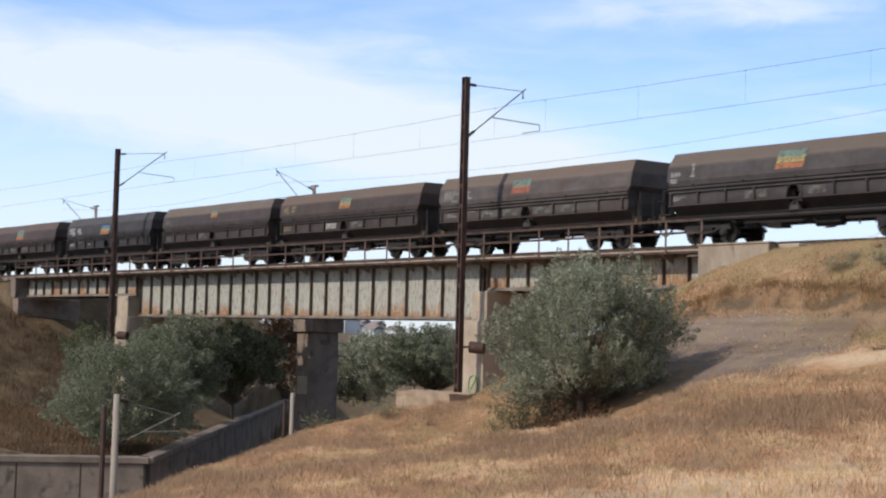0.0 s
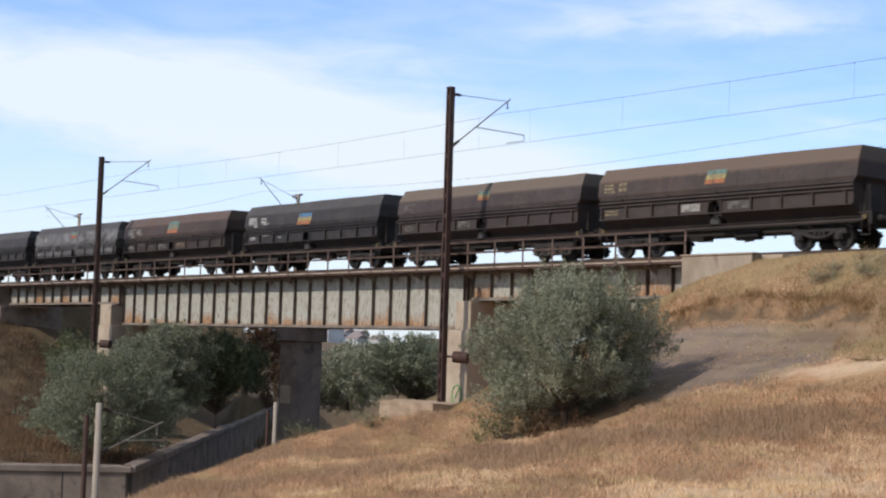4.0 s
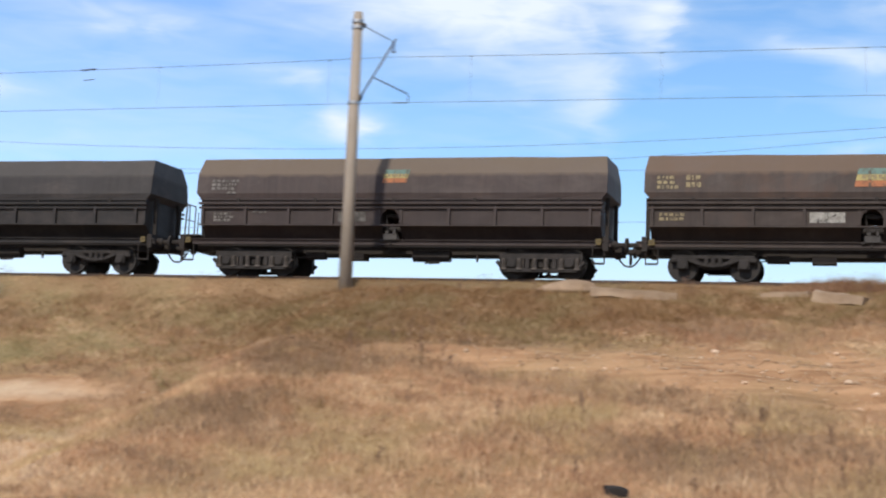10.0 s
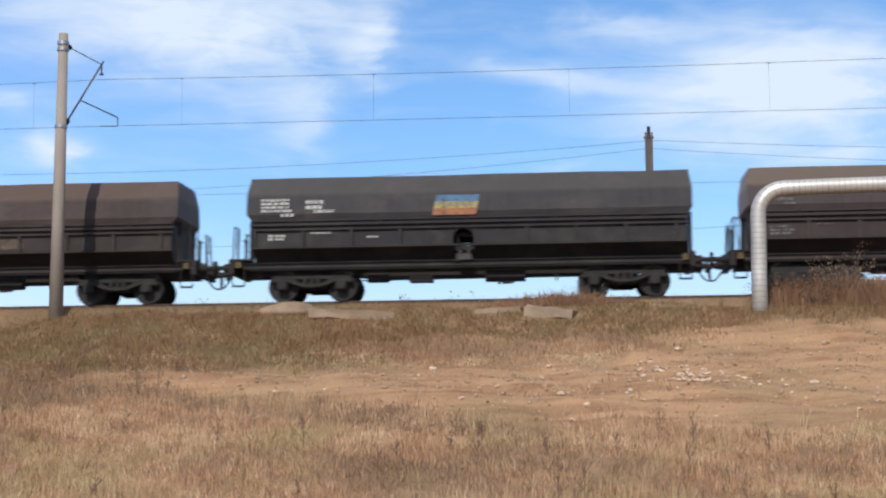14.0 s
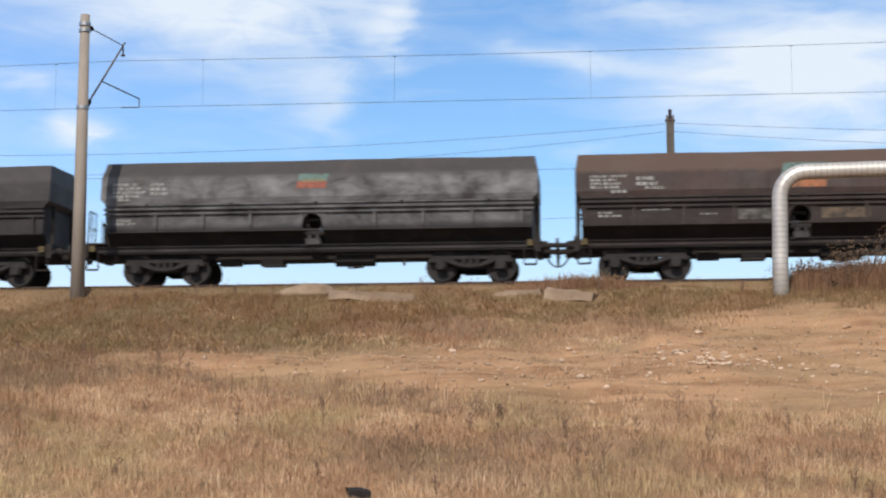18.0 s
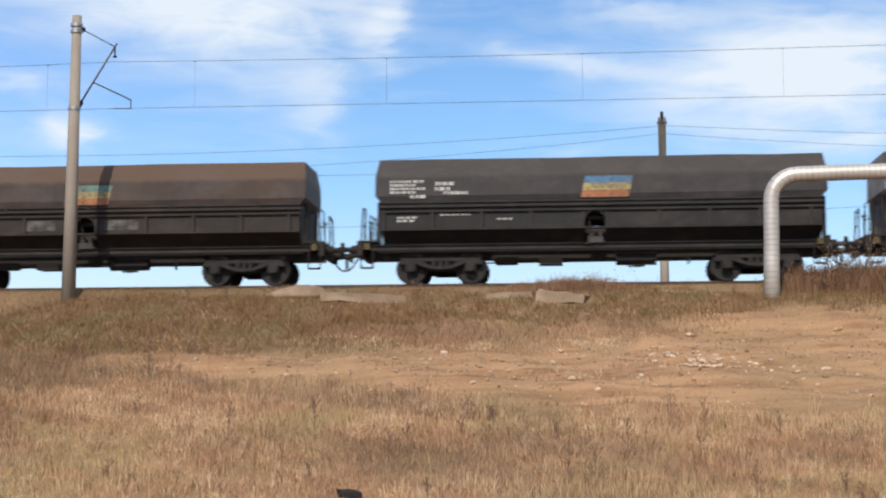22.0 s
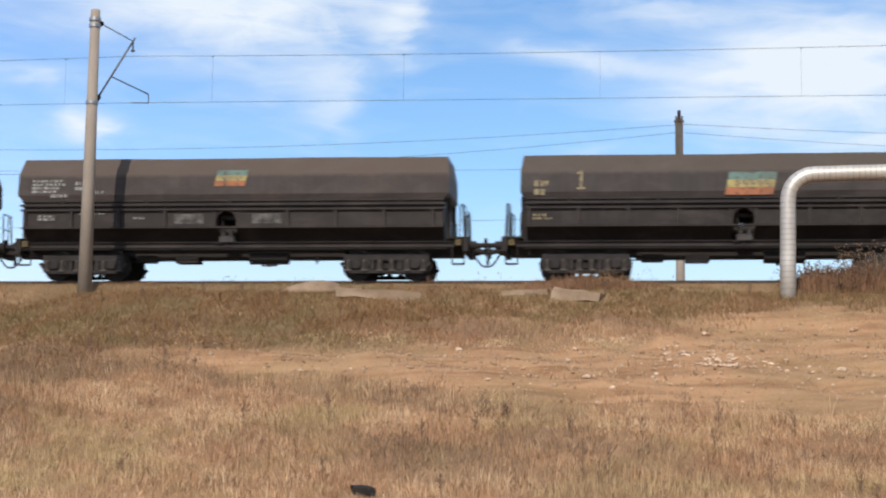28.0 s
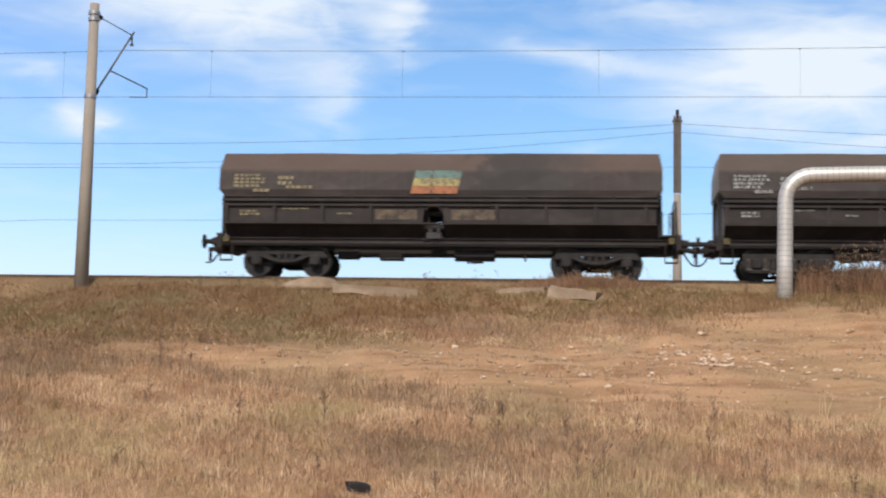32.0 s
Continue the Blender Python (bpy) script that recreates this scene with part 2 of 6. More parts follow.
def leaf_stuff(name, dark, light, through_light=0.15, rough=0.7, patch=None):
    """Blades or leaves: each one its own shade, a little light passing through."""
    m = bpy.data.materials.new(name)
    m.use_nodes = True
    n = Nodes(m.node_tree)
    geo = n.add("ShaderNodeNewGeometry")
    pos = geo.outputs["Position"]
    isl = geo.outputs["Random Per Island"]
    wide = n.noise(pos, 0.35, 4.0, 0.6)
    f = n.math("ADD", n.math("MULTIPLY", isl, 0.6), n.math("MULTIPLY", wide, 0.45))
    col = n.ramp(f, (0.25, dark), (0.8, light))
    if patch:
        spots = n.noise(n.add("ShaderNodeMapping", None, Vector=pos, Scale=(0.5, 1.0, 1.0)).outputs[0], 0.55, 5.0, 0.6, 0.6)
        col = n.mix(n.ramp(spots, (0.44, 0.0), (0.62, 0.85)), col, n.mix(isl, patch, tuple(c * 1.5 for c in patch)))
        drift = n.noise(n.add("ShaderNodeMapping", None, Vector=pos, Location=(7.0, 3.0, 0.0)).outputs[0], 0.42, 4.0, 0.6)
        col = n.mix(n.ramp(drift, (0.47, 0.0), (0.60, 0.55)), col, (patch[0] * 1.12, patch[0] * 0.88, patch[0] * 0.42))
    bs = n.add("ShaderNodeBsdfPrincipled", None, Base_Color=col, Roughness=rough)
    bs.inputs["Specular IOR Level"].default_value = 0.06
    tr = n.add("ShaderNodeBsdfTranslucent", None, Color=col)
    mx = n.add("ShaderNodeMixShader", None, Fac=through_light)
    n.put(mx.inputs[1], bs.outputs[0])
    n.put(mx.inputs[2], tr.outputs[0])
    n.add("ShaderNodeOutputMaterial", None, Surface=mx.outputs[0])
    return m


def ground_stuff():
    """Dry grass, trodden reddish earth, grey ash, a greener verge and soil darkened for shade, by the sheet's own
    attributes.
    """
    m = bpy.data.materials.new("dry_ground")
    m.use_nodes = True
    n = Nodes(m.node_tree)
    pos = n.add("ShaderNodeNewGeometry").outputs["Position"]
    big, mid, grain = n.noise(pos, 0.18, 4.0, 0.6), n.noise(pos, 1.1, 6.0, 0.65), n.noise(pos, 14.0, 5.0, 0.7)
    track = n.noise(n.add("ShaderNodeMapping", None, Vector=pos, Scale=(0.12, 1.5, 1.0)).outputs[0], 1.5, 3.0, 0.5)
    straw = n.mix(n.ramp(mid, (0.3, 0.0), (0.7, 1.0)), (0.433, 0.266, 0.145), (0.237, 0.140, 0.074))
    straw = n.mix(n.ramp(big, (0.45, 0.0), (0.65, 1.0)), straw, (0.278, 0.161, 0.087))
    earth = n.mix(n.ramp(track, (0.40, 0.0), (0.60, 1.0)), (0.510, 0.294, 0.155), (0.300, 0.156, 0.078))
    earth = n.mix(n.ramp(mid, (0.4, 0.0), (0.75, 1.0)), earth, (0.510, 0.302, 0.162))
    ash = n.mix(n.ramp(track, (0.38, 0.0), (0.62, 1.0)), (0.225, 0.168, 0.133), (0.14, 0.105, 0.086))
    ash = n.mix(n.ramp(mid, (0.5, 0.0), (0.72, 0.7)), ash, (0.28, 0.205, 0.15))
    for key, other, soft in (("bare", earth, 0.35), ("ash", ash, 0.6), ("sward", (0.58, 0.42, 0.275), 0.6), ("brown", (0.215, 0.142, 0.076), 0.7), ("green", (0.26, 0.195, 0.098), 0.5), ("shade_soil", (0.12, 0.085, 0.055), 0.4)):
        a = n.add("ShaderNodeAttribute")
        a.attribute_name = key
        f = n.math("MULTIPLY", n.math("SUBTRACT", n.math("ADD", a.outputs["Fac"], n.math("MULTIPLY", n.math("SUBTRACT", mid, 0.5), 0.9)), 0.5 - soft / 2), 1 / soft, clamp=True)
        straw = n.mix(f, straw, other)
    drift = n.noise(n.add("ShaderNodeMapping", None, Vector=pos, Location=(7.0, 3.0, 0.0)).outputs[0], 0.42, 4.0, 0.6)
    straw = n.mix(n.ramp(drift, (0.47, 0.0), (0.60, 0.28)), straw, (0.30, 0.235, 0.12))
    col = n.mix(n.math("MULTIPLY", n.math("SUBTRACT", grain, 0.35), 0.8, clamp=True), straw, (0.16, 0.105, 0.06))
    bs = n.add("ShaderNodeBsdfPrincipled", None, Base_Color=col, Roughness=0.95)
    bs.inputs["Specular IOR Level"].default_value = 0.1
    h = n.math("ADD", n.math("MULTIPLY", mid, 1.0), n.math("MULTIPLY", grain, 0.35))
    n.put(bs.inputs["Normal"], n.add("ShaderNodeBump", None, Strength=0.8, Distance=0.2, Height=h).outputs[0])
    n.add("ShaderNodeOutputMaterial", None, Surface=bs.outputs[0])
    return m


GROUND = ground_stuff()
BALLAST = surface("ballast_stone", (0.16, 0.12, 0.09), (0.09, 0.068, 0.052), scale=2.0, fine=30, bump=0.8, depth=0.05)
CONCRETE = surface("weathered_concrete", (0.45, 0.36, 0.265), (0.32, 0.245, 0.175), scale=0.9, fine=18, third=(0.20, 0.17, 0.14), third_at=0.6, bump=0.4)
OLD_CONCRETE = surface("stained_concrete", (0.27, 0.205, 0.162), (0.165, 0.122, 0.097), scale=0.7, fine=14, third=(0.10, 0.085, 0.07), third_at=0.55, bump=0.5)
JOINT_CONCRETE = surface("dark_wall_joint", (0.10, 0.083, 0.07), (0.06, 0.048, 0.04), scale=0.8, fine=14)
WALL_CONCRETE = surface("grimy_wall_concrete", (0.27, 0.21, 0.165), (0.155, 0.118, 0.093), scale=0.6, fine=12, third=(0.085, 0.066, 0.052), third_at=0.55, bump=0.5)
WING_CONCRETE = surface("stained_wing_concrete", (0.36, 0.29, 0.215), (0.25, 0.19, 0.135), scale=1.2, fine=18, third=(0.19, 0.14, 0.10), third_at=0.56, bump=0.5, stretch=(1, 1, 0.5))
MOUND_EARTH = surface("dry_mound_earth", (0.34, 0.235, 0.15), (0.23, 0.155, 0.098), scale=2.5, fine=25, third=(0.22, 0.15, 0.09), bump=0.8, depth=0.03)
TAN_SLAB = surface("tan_broken_concrete", (0.38, 0.275, 0.185), (0.27, 0.19, 0.125), scale=1.8, fine=22, third=(0.24, 0.165, 0.11), bump=0.6)
POLE_CONCRETE = surface("spun_concrete", (0.36, 0.305, 0.245), (0.28, 0.232, 0.185), scale=1.5, fine=30, bump=0.2, stretch=(1, 1, 0.3))
RUSTY = surface("rusty_steel", (0.085, 0.045, 0.032), (0.05, 0.03, 0.025), scale=2.2, fine=35, third=(0.16, 0.07, 0.035), third_at=0.62, rough=0.75, bump=0.3)
RAILING = surface("faded_rusty_railing", (0.15, 0.10, 0.078), (0.085, 0.055, 0.042), scale=2.2, fine=35, third=(0.24, 0.13, 0.07), third_at=0.6, rough=0.75, bump=0.2)
GIRDER = girder_paint()
GIRDER_RIB = surface("grimy_girder_paint", (0.24, 0.20, 0.16), (0.13, 0.10, 0.08), scale=1.5, fine=20, third=(0.20, 0.10, 0.05), third_at=0.58, rough=0.75)
STIFFENER = surface("dark_stiffener_paint", (0.15, 0.115, 0.09), (0.08, 0.058, 0.045), scale=1.5, fine=20, third=(0.17, 0.085, 0.045))
DECK_TIMBER = surface("weathered_plank", (0.46, 0.37, 0.28), (0.28, 0.21, 0.155), scale=1.2, fine=24, bump=0.4, vary=0.4)
RAIL_STEEL = surface("rail_steel", (0.12, 0.075, 0.05), (0.07, 0.05, 0.04), scale=2, fine=40, metal=0.4, rough=0.55, bump=0.1)
WORN_STEEL = surface("worn_steel", (0.45, 0.44, 0.42), (0.32, 0.31, 0.30), metal=0.9, rough=0.4, bump=0.05)
SLEEPER = surface("sleeper_timber", (0.10, 0.075, 0.055), (0.06, 0.045, 0.035), fine=25, bump=0.5)
WIRE = surface("dark_copper_wire", (0.07, 0.06, 0.05), rough=0.6, bump=0.0)
PORCELAIN = surface("brown_porcelain", (0.05, 0.03, 0.025), rough=0.3, bump=0.0)
ARM_STEEL = surface("painted_arm_steel", (0.13, 0.115, 0.10), (0.09, 0.075, 0.06), rough=0.6, bump=0.1)
UNDER = surface("grimy_underframe", (0.030, 0.024, 0.020), (0.019, 0.015, 0.013), scale=2.5, fine=30, third=(0.10, 0.065, 0.045), third_at=0.64, bump=0.3, rough=0.8)
BOGIE = surface("dusty_bogie_iron", (0.036, 0.030, 0.027), (0.021, 0.018, 0.016), scale=3.0, fine=30, third=(0.075, 0.058, 0.046), third_at=0.6, bump=0.3, rough=0.8)
WHITE_MARK = surface("faded_white_marking", (0.36, 0.35, 0.32), (0.20, 0.19, 0.17), scale=6, bump=0.0, third=(0.06, 0.055, 0.05), third_at=0.50)
BRIGHT_MARK = surface("white_marking", (0.52, 0.51, 0.47), (0.34, 0.33, 0.30), scale=6, bump=0.0, third=(0.08, 0.07, 0.06), third_at=0.58)
FAINT_MARK = surface("rubbed_off_marking", (0.23, 0.215, 0.195), (0.11, 0.10, 0.09), scale=6, bump=0.0, third=(0.055, 0.047, 0.042), third_at=0.46)
YELLOW_MARK = surface("faded_yellow_marking", (0.30, 0.245, 0.135), (0.19, 0.15, 0.09), scale=6, bump=0.0, third=(0.06, 0.05, 0.04), third_at=0.50)
YELLOW_PAINT = surface("yellow_paint", (0.17, 0.125, 0.045), (0.07, 0.052, 0.026), scale=9, bump=0.0, third=(0.03, 0.025, 0.02), third_at=0.5)
PIPE_SHEET = surface("galvanised_sheet", (0.61, 0.565, 0.50), (0.46, 0.42, 0.37), scale=1.2, fine=12, metal=0.4, rough=0.42, bump=0.15, spec=0.5)
SEAM = surface("sheet_seam", (0.44, 0.405, 0.355), metal=0.45, rough=0.5, bump=0.0)
STONE = surface("pale_limestone", (0.68, 0.50, 0.345), (0.50, 0.355, 0.24), scale=4, fine=30, vary=0.5, bump=0.4)
STRAW = leaf_stuff("straw", (0.370, 0.221, 0.119), (0.693, 0.428, 0.246), 0.25, patch=(0.307, 0.168, 0.098))
PALE_STRAW = leaf_stuff("pale_straw", (0.546, 0.382, 0.224), (0.806, 0.589, 0.376), 0.25, patch=(0.442, 0.274, 0.155))
BROWN_GRASS = leaf_stuff("brown_grass", (0.184, 0.110, 0.054), (0.342, 0.206, 0.104), 0.25, patch=(0.188, 0.106, 0.050))
DRAB_GRASS = leaf_stuff("drab_grass", (0.230, 0.149, 0.091), (0.398, 0.266, 0.168), 0.25)
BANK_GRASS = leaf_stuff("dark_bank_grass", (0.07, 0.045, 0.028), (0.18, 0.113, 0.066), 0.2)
STRAW_RED = leaf_stuff("reddish_stalks", (0.160, 0.085, 0.049), (0.340, 0.199, 0.118), 0.2)
VERGE = leaf_stuff("green_verge", (0.20, 0.16, 0.075), (0.46, 0.36, 0.185), 0.25)
SILVER_LEAF = leaf_stuff("silvery_leaf", (0.10, 0.105, 0.060), (0.46, 0.465, 0.335), 0.25)
DARK_LEAF = leaf_stuff("dark_leaf", (0.075, 0.088, 0.045), (0.23, 0.24, 0.14), 0.25)
TREE_LEAF = leaf_stuff("dull_green_leaf", (0.12, 0.13, 0.08), (0.36, 0.36, 0.255), 0.3)
GREY_LEAF = leaf_stuff("grey_green_leaf", (0.11, 0.12, 0.07), (0.31, 0.32, 0.22), 0.25)
THICKET = leaf_stuff("brown_thicket", (0.07, 0.04, 0.025), (0.18, 0.105, 0.06), 0.15)
DRY_LEAF = leaf_stuff("dry_weed", (0.20, 0.12, 0.06), (0.40, 0.26, 0.14), 0.2)
DULL_LEAF = leaf_stuff("dull_shoot_leaf", (0.10, 0.10, 0.05), (0.27, 0.24, 0.13), 0.25)
BARK = surface("grey_bark", (0.14, 0.11, 0.085), (0.08, 0.06, 0.045), scale=3, fine=25, bump=0.7, stretch=(1, 1, 0.3))
GREEN_SPRAY = surface("green_spray_paint", (0.12, 0.36, 0.10), bump=0.0)
HOUSE_WALL = surface("pale_plaster", (0.62, 0.62, 0.61), (0.48, 0.48, 0.48), scale=0.3, fine=3, bump=0.1)
HOUSE_ROOF = surface("dull_roof", (0.26, 0.20, 0.18), (0.20, 0.16, 0.15), scale=0.4, fine=4, bump=0.1)
DARK_GLASS = surface("window_dark", (0.05, 0.06, 0.07), rough=0.2, bump=0.0)

# ---------------------------------------------------------------- mesh helpers


def thing(name, x, y, z, label, category, group="", kind="", turn=0.0):
    ob = new(name)
    ob.matrix_world = pose(x, y, z, 0, 0, turn)
    return tagged(ob, label, category, group, kind)


def part(name, bm, material, parent, label="", smooth=False):
    """Links a bmesh as one mesh object under a thing or a part."""
    me = bpy.data.meshes.new(name)
    bm.to_mesh(me)
    bm.free()
    return mesh_part(name, me, material, parent, label, smooth)


def mesh_part(name, me, material, parent, label="", smooth=False, at=None):
    if material and not me.materials:
        me.materials.append(material)
    if smooth:
        me.polygons.foreach_set("use_smooth", [True] * len(me.polygons))
    ob = new(name, me)
    ob.parent = parent
    if at is not None:
        ob.matrix_basis = at
    return tagged(ob, label)


def box(bm, x0, x1, y0, y1, z0, z1, bevel=0.0):
    m = Matrix.Translation(((x0 + x1) / 2, (y0 + y1) / 2, (z0 + z1) / 2)) @ Matrix.Diagonal((x1 - x0, y1 - y0, z1 - z0, 1))
    made = bmesh.ops.create_cube(bm, size=1, matrix=m)
    if bevel:
        edges = list({e for v in made["verts"] for e in v.link_edges})
        bmesh.ops.bevel(bm, geom=edges, offset=bevel, segments=1, affect="EDGES")
    return bm


def boxes(*items, bevel=0.0):
    bm = bmesh.new()
    for it in items:
        box(bm, *it, bevel=bevel)
    return bm


def bar(bm, a, b, r, sides=8, r2=None):
    """A round bar from a to b."""
    a, b = Vector(a), Vector(b)
    d = b - a
    m = Matrix.Translation((a + b) / 2) @ d.to_track_quat("Z", "Y").to_matrix().to_4x4()
    bmesh.ops.create_cone(bm, cap_ends=True, segments=sides, radius1=r, radius2=r if r2 is None else r2, depth=d.length, matrix=m)
    return bm


def bars(*items, sides=8):
    bm = bmesh.new()
    for it in items:
        bar(bm, *it) if len(it) > 3 else bar(bm, *it, sides=sides)
    return bm


def prism(bm, outline, x0, x1):
    """A solid with the outline [(y, z), ...] drawn out from x0 to x1."""
    a = [bm.verts.new((x0, y, z)) for y, z in outline]
    b = [bm.verts.new((x1, y, z)) for y, z in outline]
    k = len(outline)
    bm.faces.new(a[::-1])
    bm.faces.new(b)
    for i in range(k):
        bm.faces.new((a[i], a[(i + 1) % k], b[(i + 1) % k], b[i]))
    bmesh.ops.recalc_face_normals(bm, faces=bm.faces)
    return bm


def tube(name, points, r, material, parent, label="", sides=6):
    """A wire or bent rod along points, as a mesh."""
    bm = bmesh.new()
    rings = []
    pts = [Vector(p) for p in points]
    for i, p in enumerate(pts):
        d = (pts[min(i + 1, len(pts) - 1)] - pts[max(i - 1, 0)]).normalized()
        q = d.to_track_quat("Z", "Y") if i == 0 else last.rotation_difference(d) @ q
        last = d
        rings.append([bm.verts.new(p + q @ Vector((r * math.cos(2 * math.pi * k / sides), r * math.sin(2 * math.pi * k / sides), 0))) for k in range(sides)])
    for a, b in zip(rings, rings[1:]):
        for k in range(sides):
            bm.faces.new((a[k], a[(k + 1) % sides], b[(k + 1) % sides], b[k]))
    bm.faces.new(rings[0][::-1])
    bm.faces.new(rings[-1])
    return part(name, bm, material, parent, label, True)


def raw_mesh(name, co, faces_per, corner):
    """A mesh from arrays: vertices, corners a face, and the vertex of every corner."""
    me = bpy.data.meshes.new(name)
    me.vertices.add(len(co))
    me.vertices.foreach_set("co", np.asarray(co, np.float32).ravel())
    n = len(corner) // faces_per
    me.loops.add(len(corner))
    me.loops.foreach_set("vertex_index", np.asarray(corner, np.int32).ravel())
    me.polygons.add(n)
    me.polygons.foreach_set("loop_start", np.arange(n, dtype=np.int32) * faces_per)
    me.polygons.foreach_set("loop_total", np.full(n, faces_per, np.int32))
    me.update(calc_edges=True)
    return me


SHARED = {}


def shared(key, make):
    """One mesh for all like parts."""
    if key not in SHARED:
        me = bpy.data.meshes.new(key)
        bm = make()
        bm.to_mesh(me)
        bm.free()
        SHARED[key] = me
    return SHARED[key]


# ---------------------------------------------------------------- the lie of the land
RAIL = 4.08           # top of rail
TRACK_Y = 46.55       # middle of the near track
FAR_Y = 57.5          # middle of the far track
POLE_Y = 43.2
CUT = np.array((-67.9, 33.9))          # the retaining wall's corner
ALONG = np.array((-0.8, 0.6))          # the lower line's way
FLOOR = -10.5
WALL_TOP = -6.45


def smooth(a, b, v):
    s = np.clip((v - a) / (b - a), 0, 1)
    return s * s * (3 - 2 * s)


def ripple(x, y, k=1.0):
    return (np.sin(x * 0.9 * k + 1.3 * np.sin(y * 0.5 * k)) + np.sin(y * 1.3 * k + 1.7 * np.sin(x * 0.37 * k + 2)) + np.sin((x + y) * 2.1 * k + np.sin(x * 1.1 * k))) / 3


def cutting(x, y):
    """Distances in front of the retaining wall's two runs: above zero on the line's side."""
    px, py = x - CUT[0], y - CUT[1]
    return px * 0.6 + py * 0.8, px * 0.877 - py * 0.48


def road_bed(x, y):
    """The trodden earth track below the embankment: one within it, nought outside."""
    near = np.interp(x, (-12, -9, -6, -3, 1, 5, 9), (35.6, 34.8, 33.7, 32.4, 31.7, 31.0, 30.4))
    far = np.interp(x, (-12, -9, -3, 1, 3, 5, 9), (35.9, 36.3, 36.6, 37.2, 38.4, 39.3, 39.5))
    r = 0.45 * ripple(x, y, 0.8)
    return smooth(-1.3, 1.0, y - near + r) * smooth(0.9, -0.6, y - far + r) * smooth(-14.5, -10.0, x + 0.5 * r)


def rut(x, y):
    """Wheel ruts along the track."""
    q = y + 0.10 * x + 0.25 * np.sin(x * 0.45)
    return np.sin(q * 4.2) * (0.6 + 0.4 * np.sin(x * 0.7 + q)) + 0.3 * np.sin(q * 8.1 + np.sin(x * 0.8))


def height(x, y):
    x, y = np.asarray(x, float), np.asarray(y, float)
    u, v = np.clip(x, -62, 14) / 10, np.clip(y, -5, 43) / 10
    low = -1.532 + 1.556 * u + 0.429 * v - 0.095 * u * u - 1.019 * u * v - 0.621 * v * v + 0.198 * v ** 3 + 0.192 * u * v * v
    near = smooth(14, 4, np.hypot(x, y))
    low = low * (1 - near) - 1.65 * near
    cap = -1.34 + 0.28 * (np.clip(y, 5, 43.3) - 26) + 0.35 * np.exp(-((x - 6.5) / 3.0) ** 2 - ((y - 39.5) / 2.0) ** 2)
    cap = np.maximum(cap, -1.68) + 0.1 * smooth(41.8, 43.3, y)
    k = smooth(-17.4, -13.6, x + 0.5 * ripple(y, x, 0.6)) * smooth(17, 24, y)
    low = np.where(y > 17, low - 0.35 * np.exp(-((x + 18.5) / 3.0) ** 2) * smooth(20, 28, y), low)
    low = low * (1 - k) + np.minimum(cap, np.where(y < 24, -1.68, cap)) * k
    low = low - 1.0 * np.exp(-((x + 52.5) / 6.5) ** 2 - ((y - 39.5) / 6.0) ** 2) - 0.7 * np.exp(-((x + 38.5) / 4.5) ** 2 - ((y - 33.0) / 3.5) ** 2) - 0.4 * np.exp(-((x + 40.5) / 6.0) ** 2 - ((y - 30.5) / 4.5) ** 2)
    low = low + 0.62 * np.exp(-((x + 48.0) / 3.6) ** 2 - ((y - 34.2) / 3.2) ** 2) - 0.16 * np.exp(-((x + 38.0) / 4.0) ** 2 - ((y - 19.5) / 2.5) ** 2)
    low = low + (0.11 * ripple(x, y) + 0.05 * ripple(x, y, 2.6)) * smooth(4, 14, y)
    # hummocks on the open slope, drawn out across it
    low = low + 0.16 * ripple(x + 0.55 * y, y * 1.5 - 0.3 * x, 0.42) * smooth(16, 22, y) * smooth(37, 33, y) * smooth(-9, -14, x) * smooth(-42, -36, x)
    low = low + 0.045 * rut(x, y) * road_bed(x, y)
    # the hollow way below the embankment, and the worn bank above it
    low = low + 0.30 * np.exp(-((y - 37.3) / 1.6) ** 2) * smooth(-12, -22, x) * smooth(-42, -34, x)
    # embankment of both tracks, which ends in a cone at the abutment
    end = np.clip(-37.6 - x, 0, 3.6) * 0.28 + np.clip(-41.2 - x, 0, None) * 0.37
    top = RAIL - 0.42 - end
    slope = top - np.clip(43.85 + 0.2 * ripple(x, 0 * x, 0.7) - y, 0, None) * (0.52 + 0.12 * smooth(-15, -30, x))
    ledge = np.exp(-(((x + 34.5) / 5.5) ** 4))
    slope = slope - 0.6 * ledge * smooth(41.3 - 0.02 * (x + 34.5) ** 2, 40.95 - 0.02 * (x + 34.5) ** 2, y + 0.05 * ripple(x, 0 * x, 2.2))
    back = top - np.clip(y - 66, 0, None) * 0.5
    bank = np.minimum(slope, back) + 0.09 * ripple(x, y, 1.7) * smooth(43.6, 42.0, y)
    bank = bank + 0.17 * np.exp(-((y - 43.9) / 0.5) ** 2) * smooth(-38, -33, x)      # the grassy shoulder beside the ballast
    bank = np.where(x < -58, -30, bank)
    land = np.where(y < 70, np.maximum(low, bank) + 0.25 * np.exp(-((low - bank) / 0.5) ** 2) * smooth(43.1, 42.0, y), np.maximum(bank, 0.5 * low - 1.5))
    # the cutting of the lower line
    d, e = cutting(x, y)
    brow = 6.6 + (0.19 * np.clip(y - 25, None, 9.0) + 0.5 * np.clip(y - 34, 0, 14)) * (y > 0)
    side = FLOOR + np.clip(d - 4.5, 0, None) * 2.2
    drop = land - np.clip(brow - d + 1.5, 0, None) ** 2 * 0.16
    front = np.maximum(np.minimum(land, np.maximum(FLOOR, drop)), FLOOR)
    px, py = x - CUT[0], y - CUT[1]
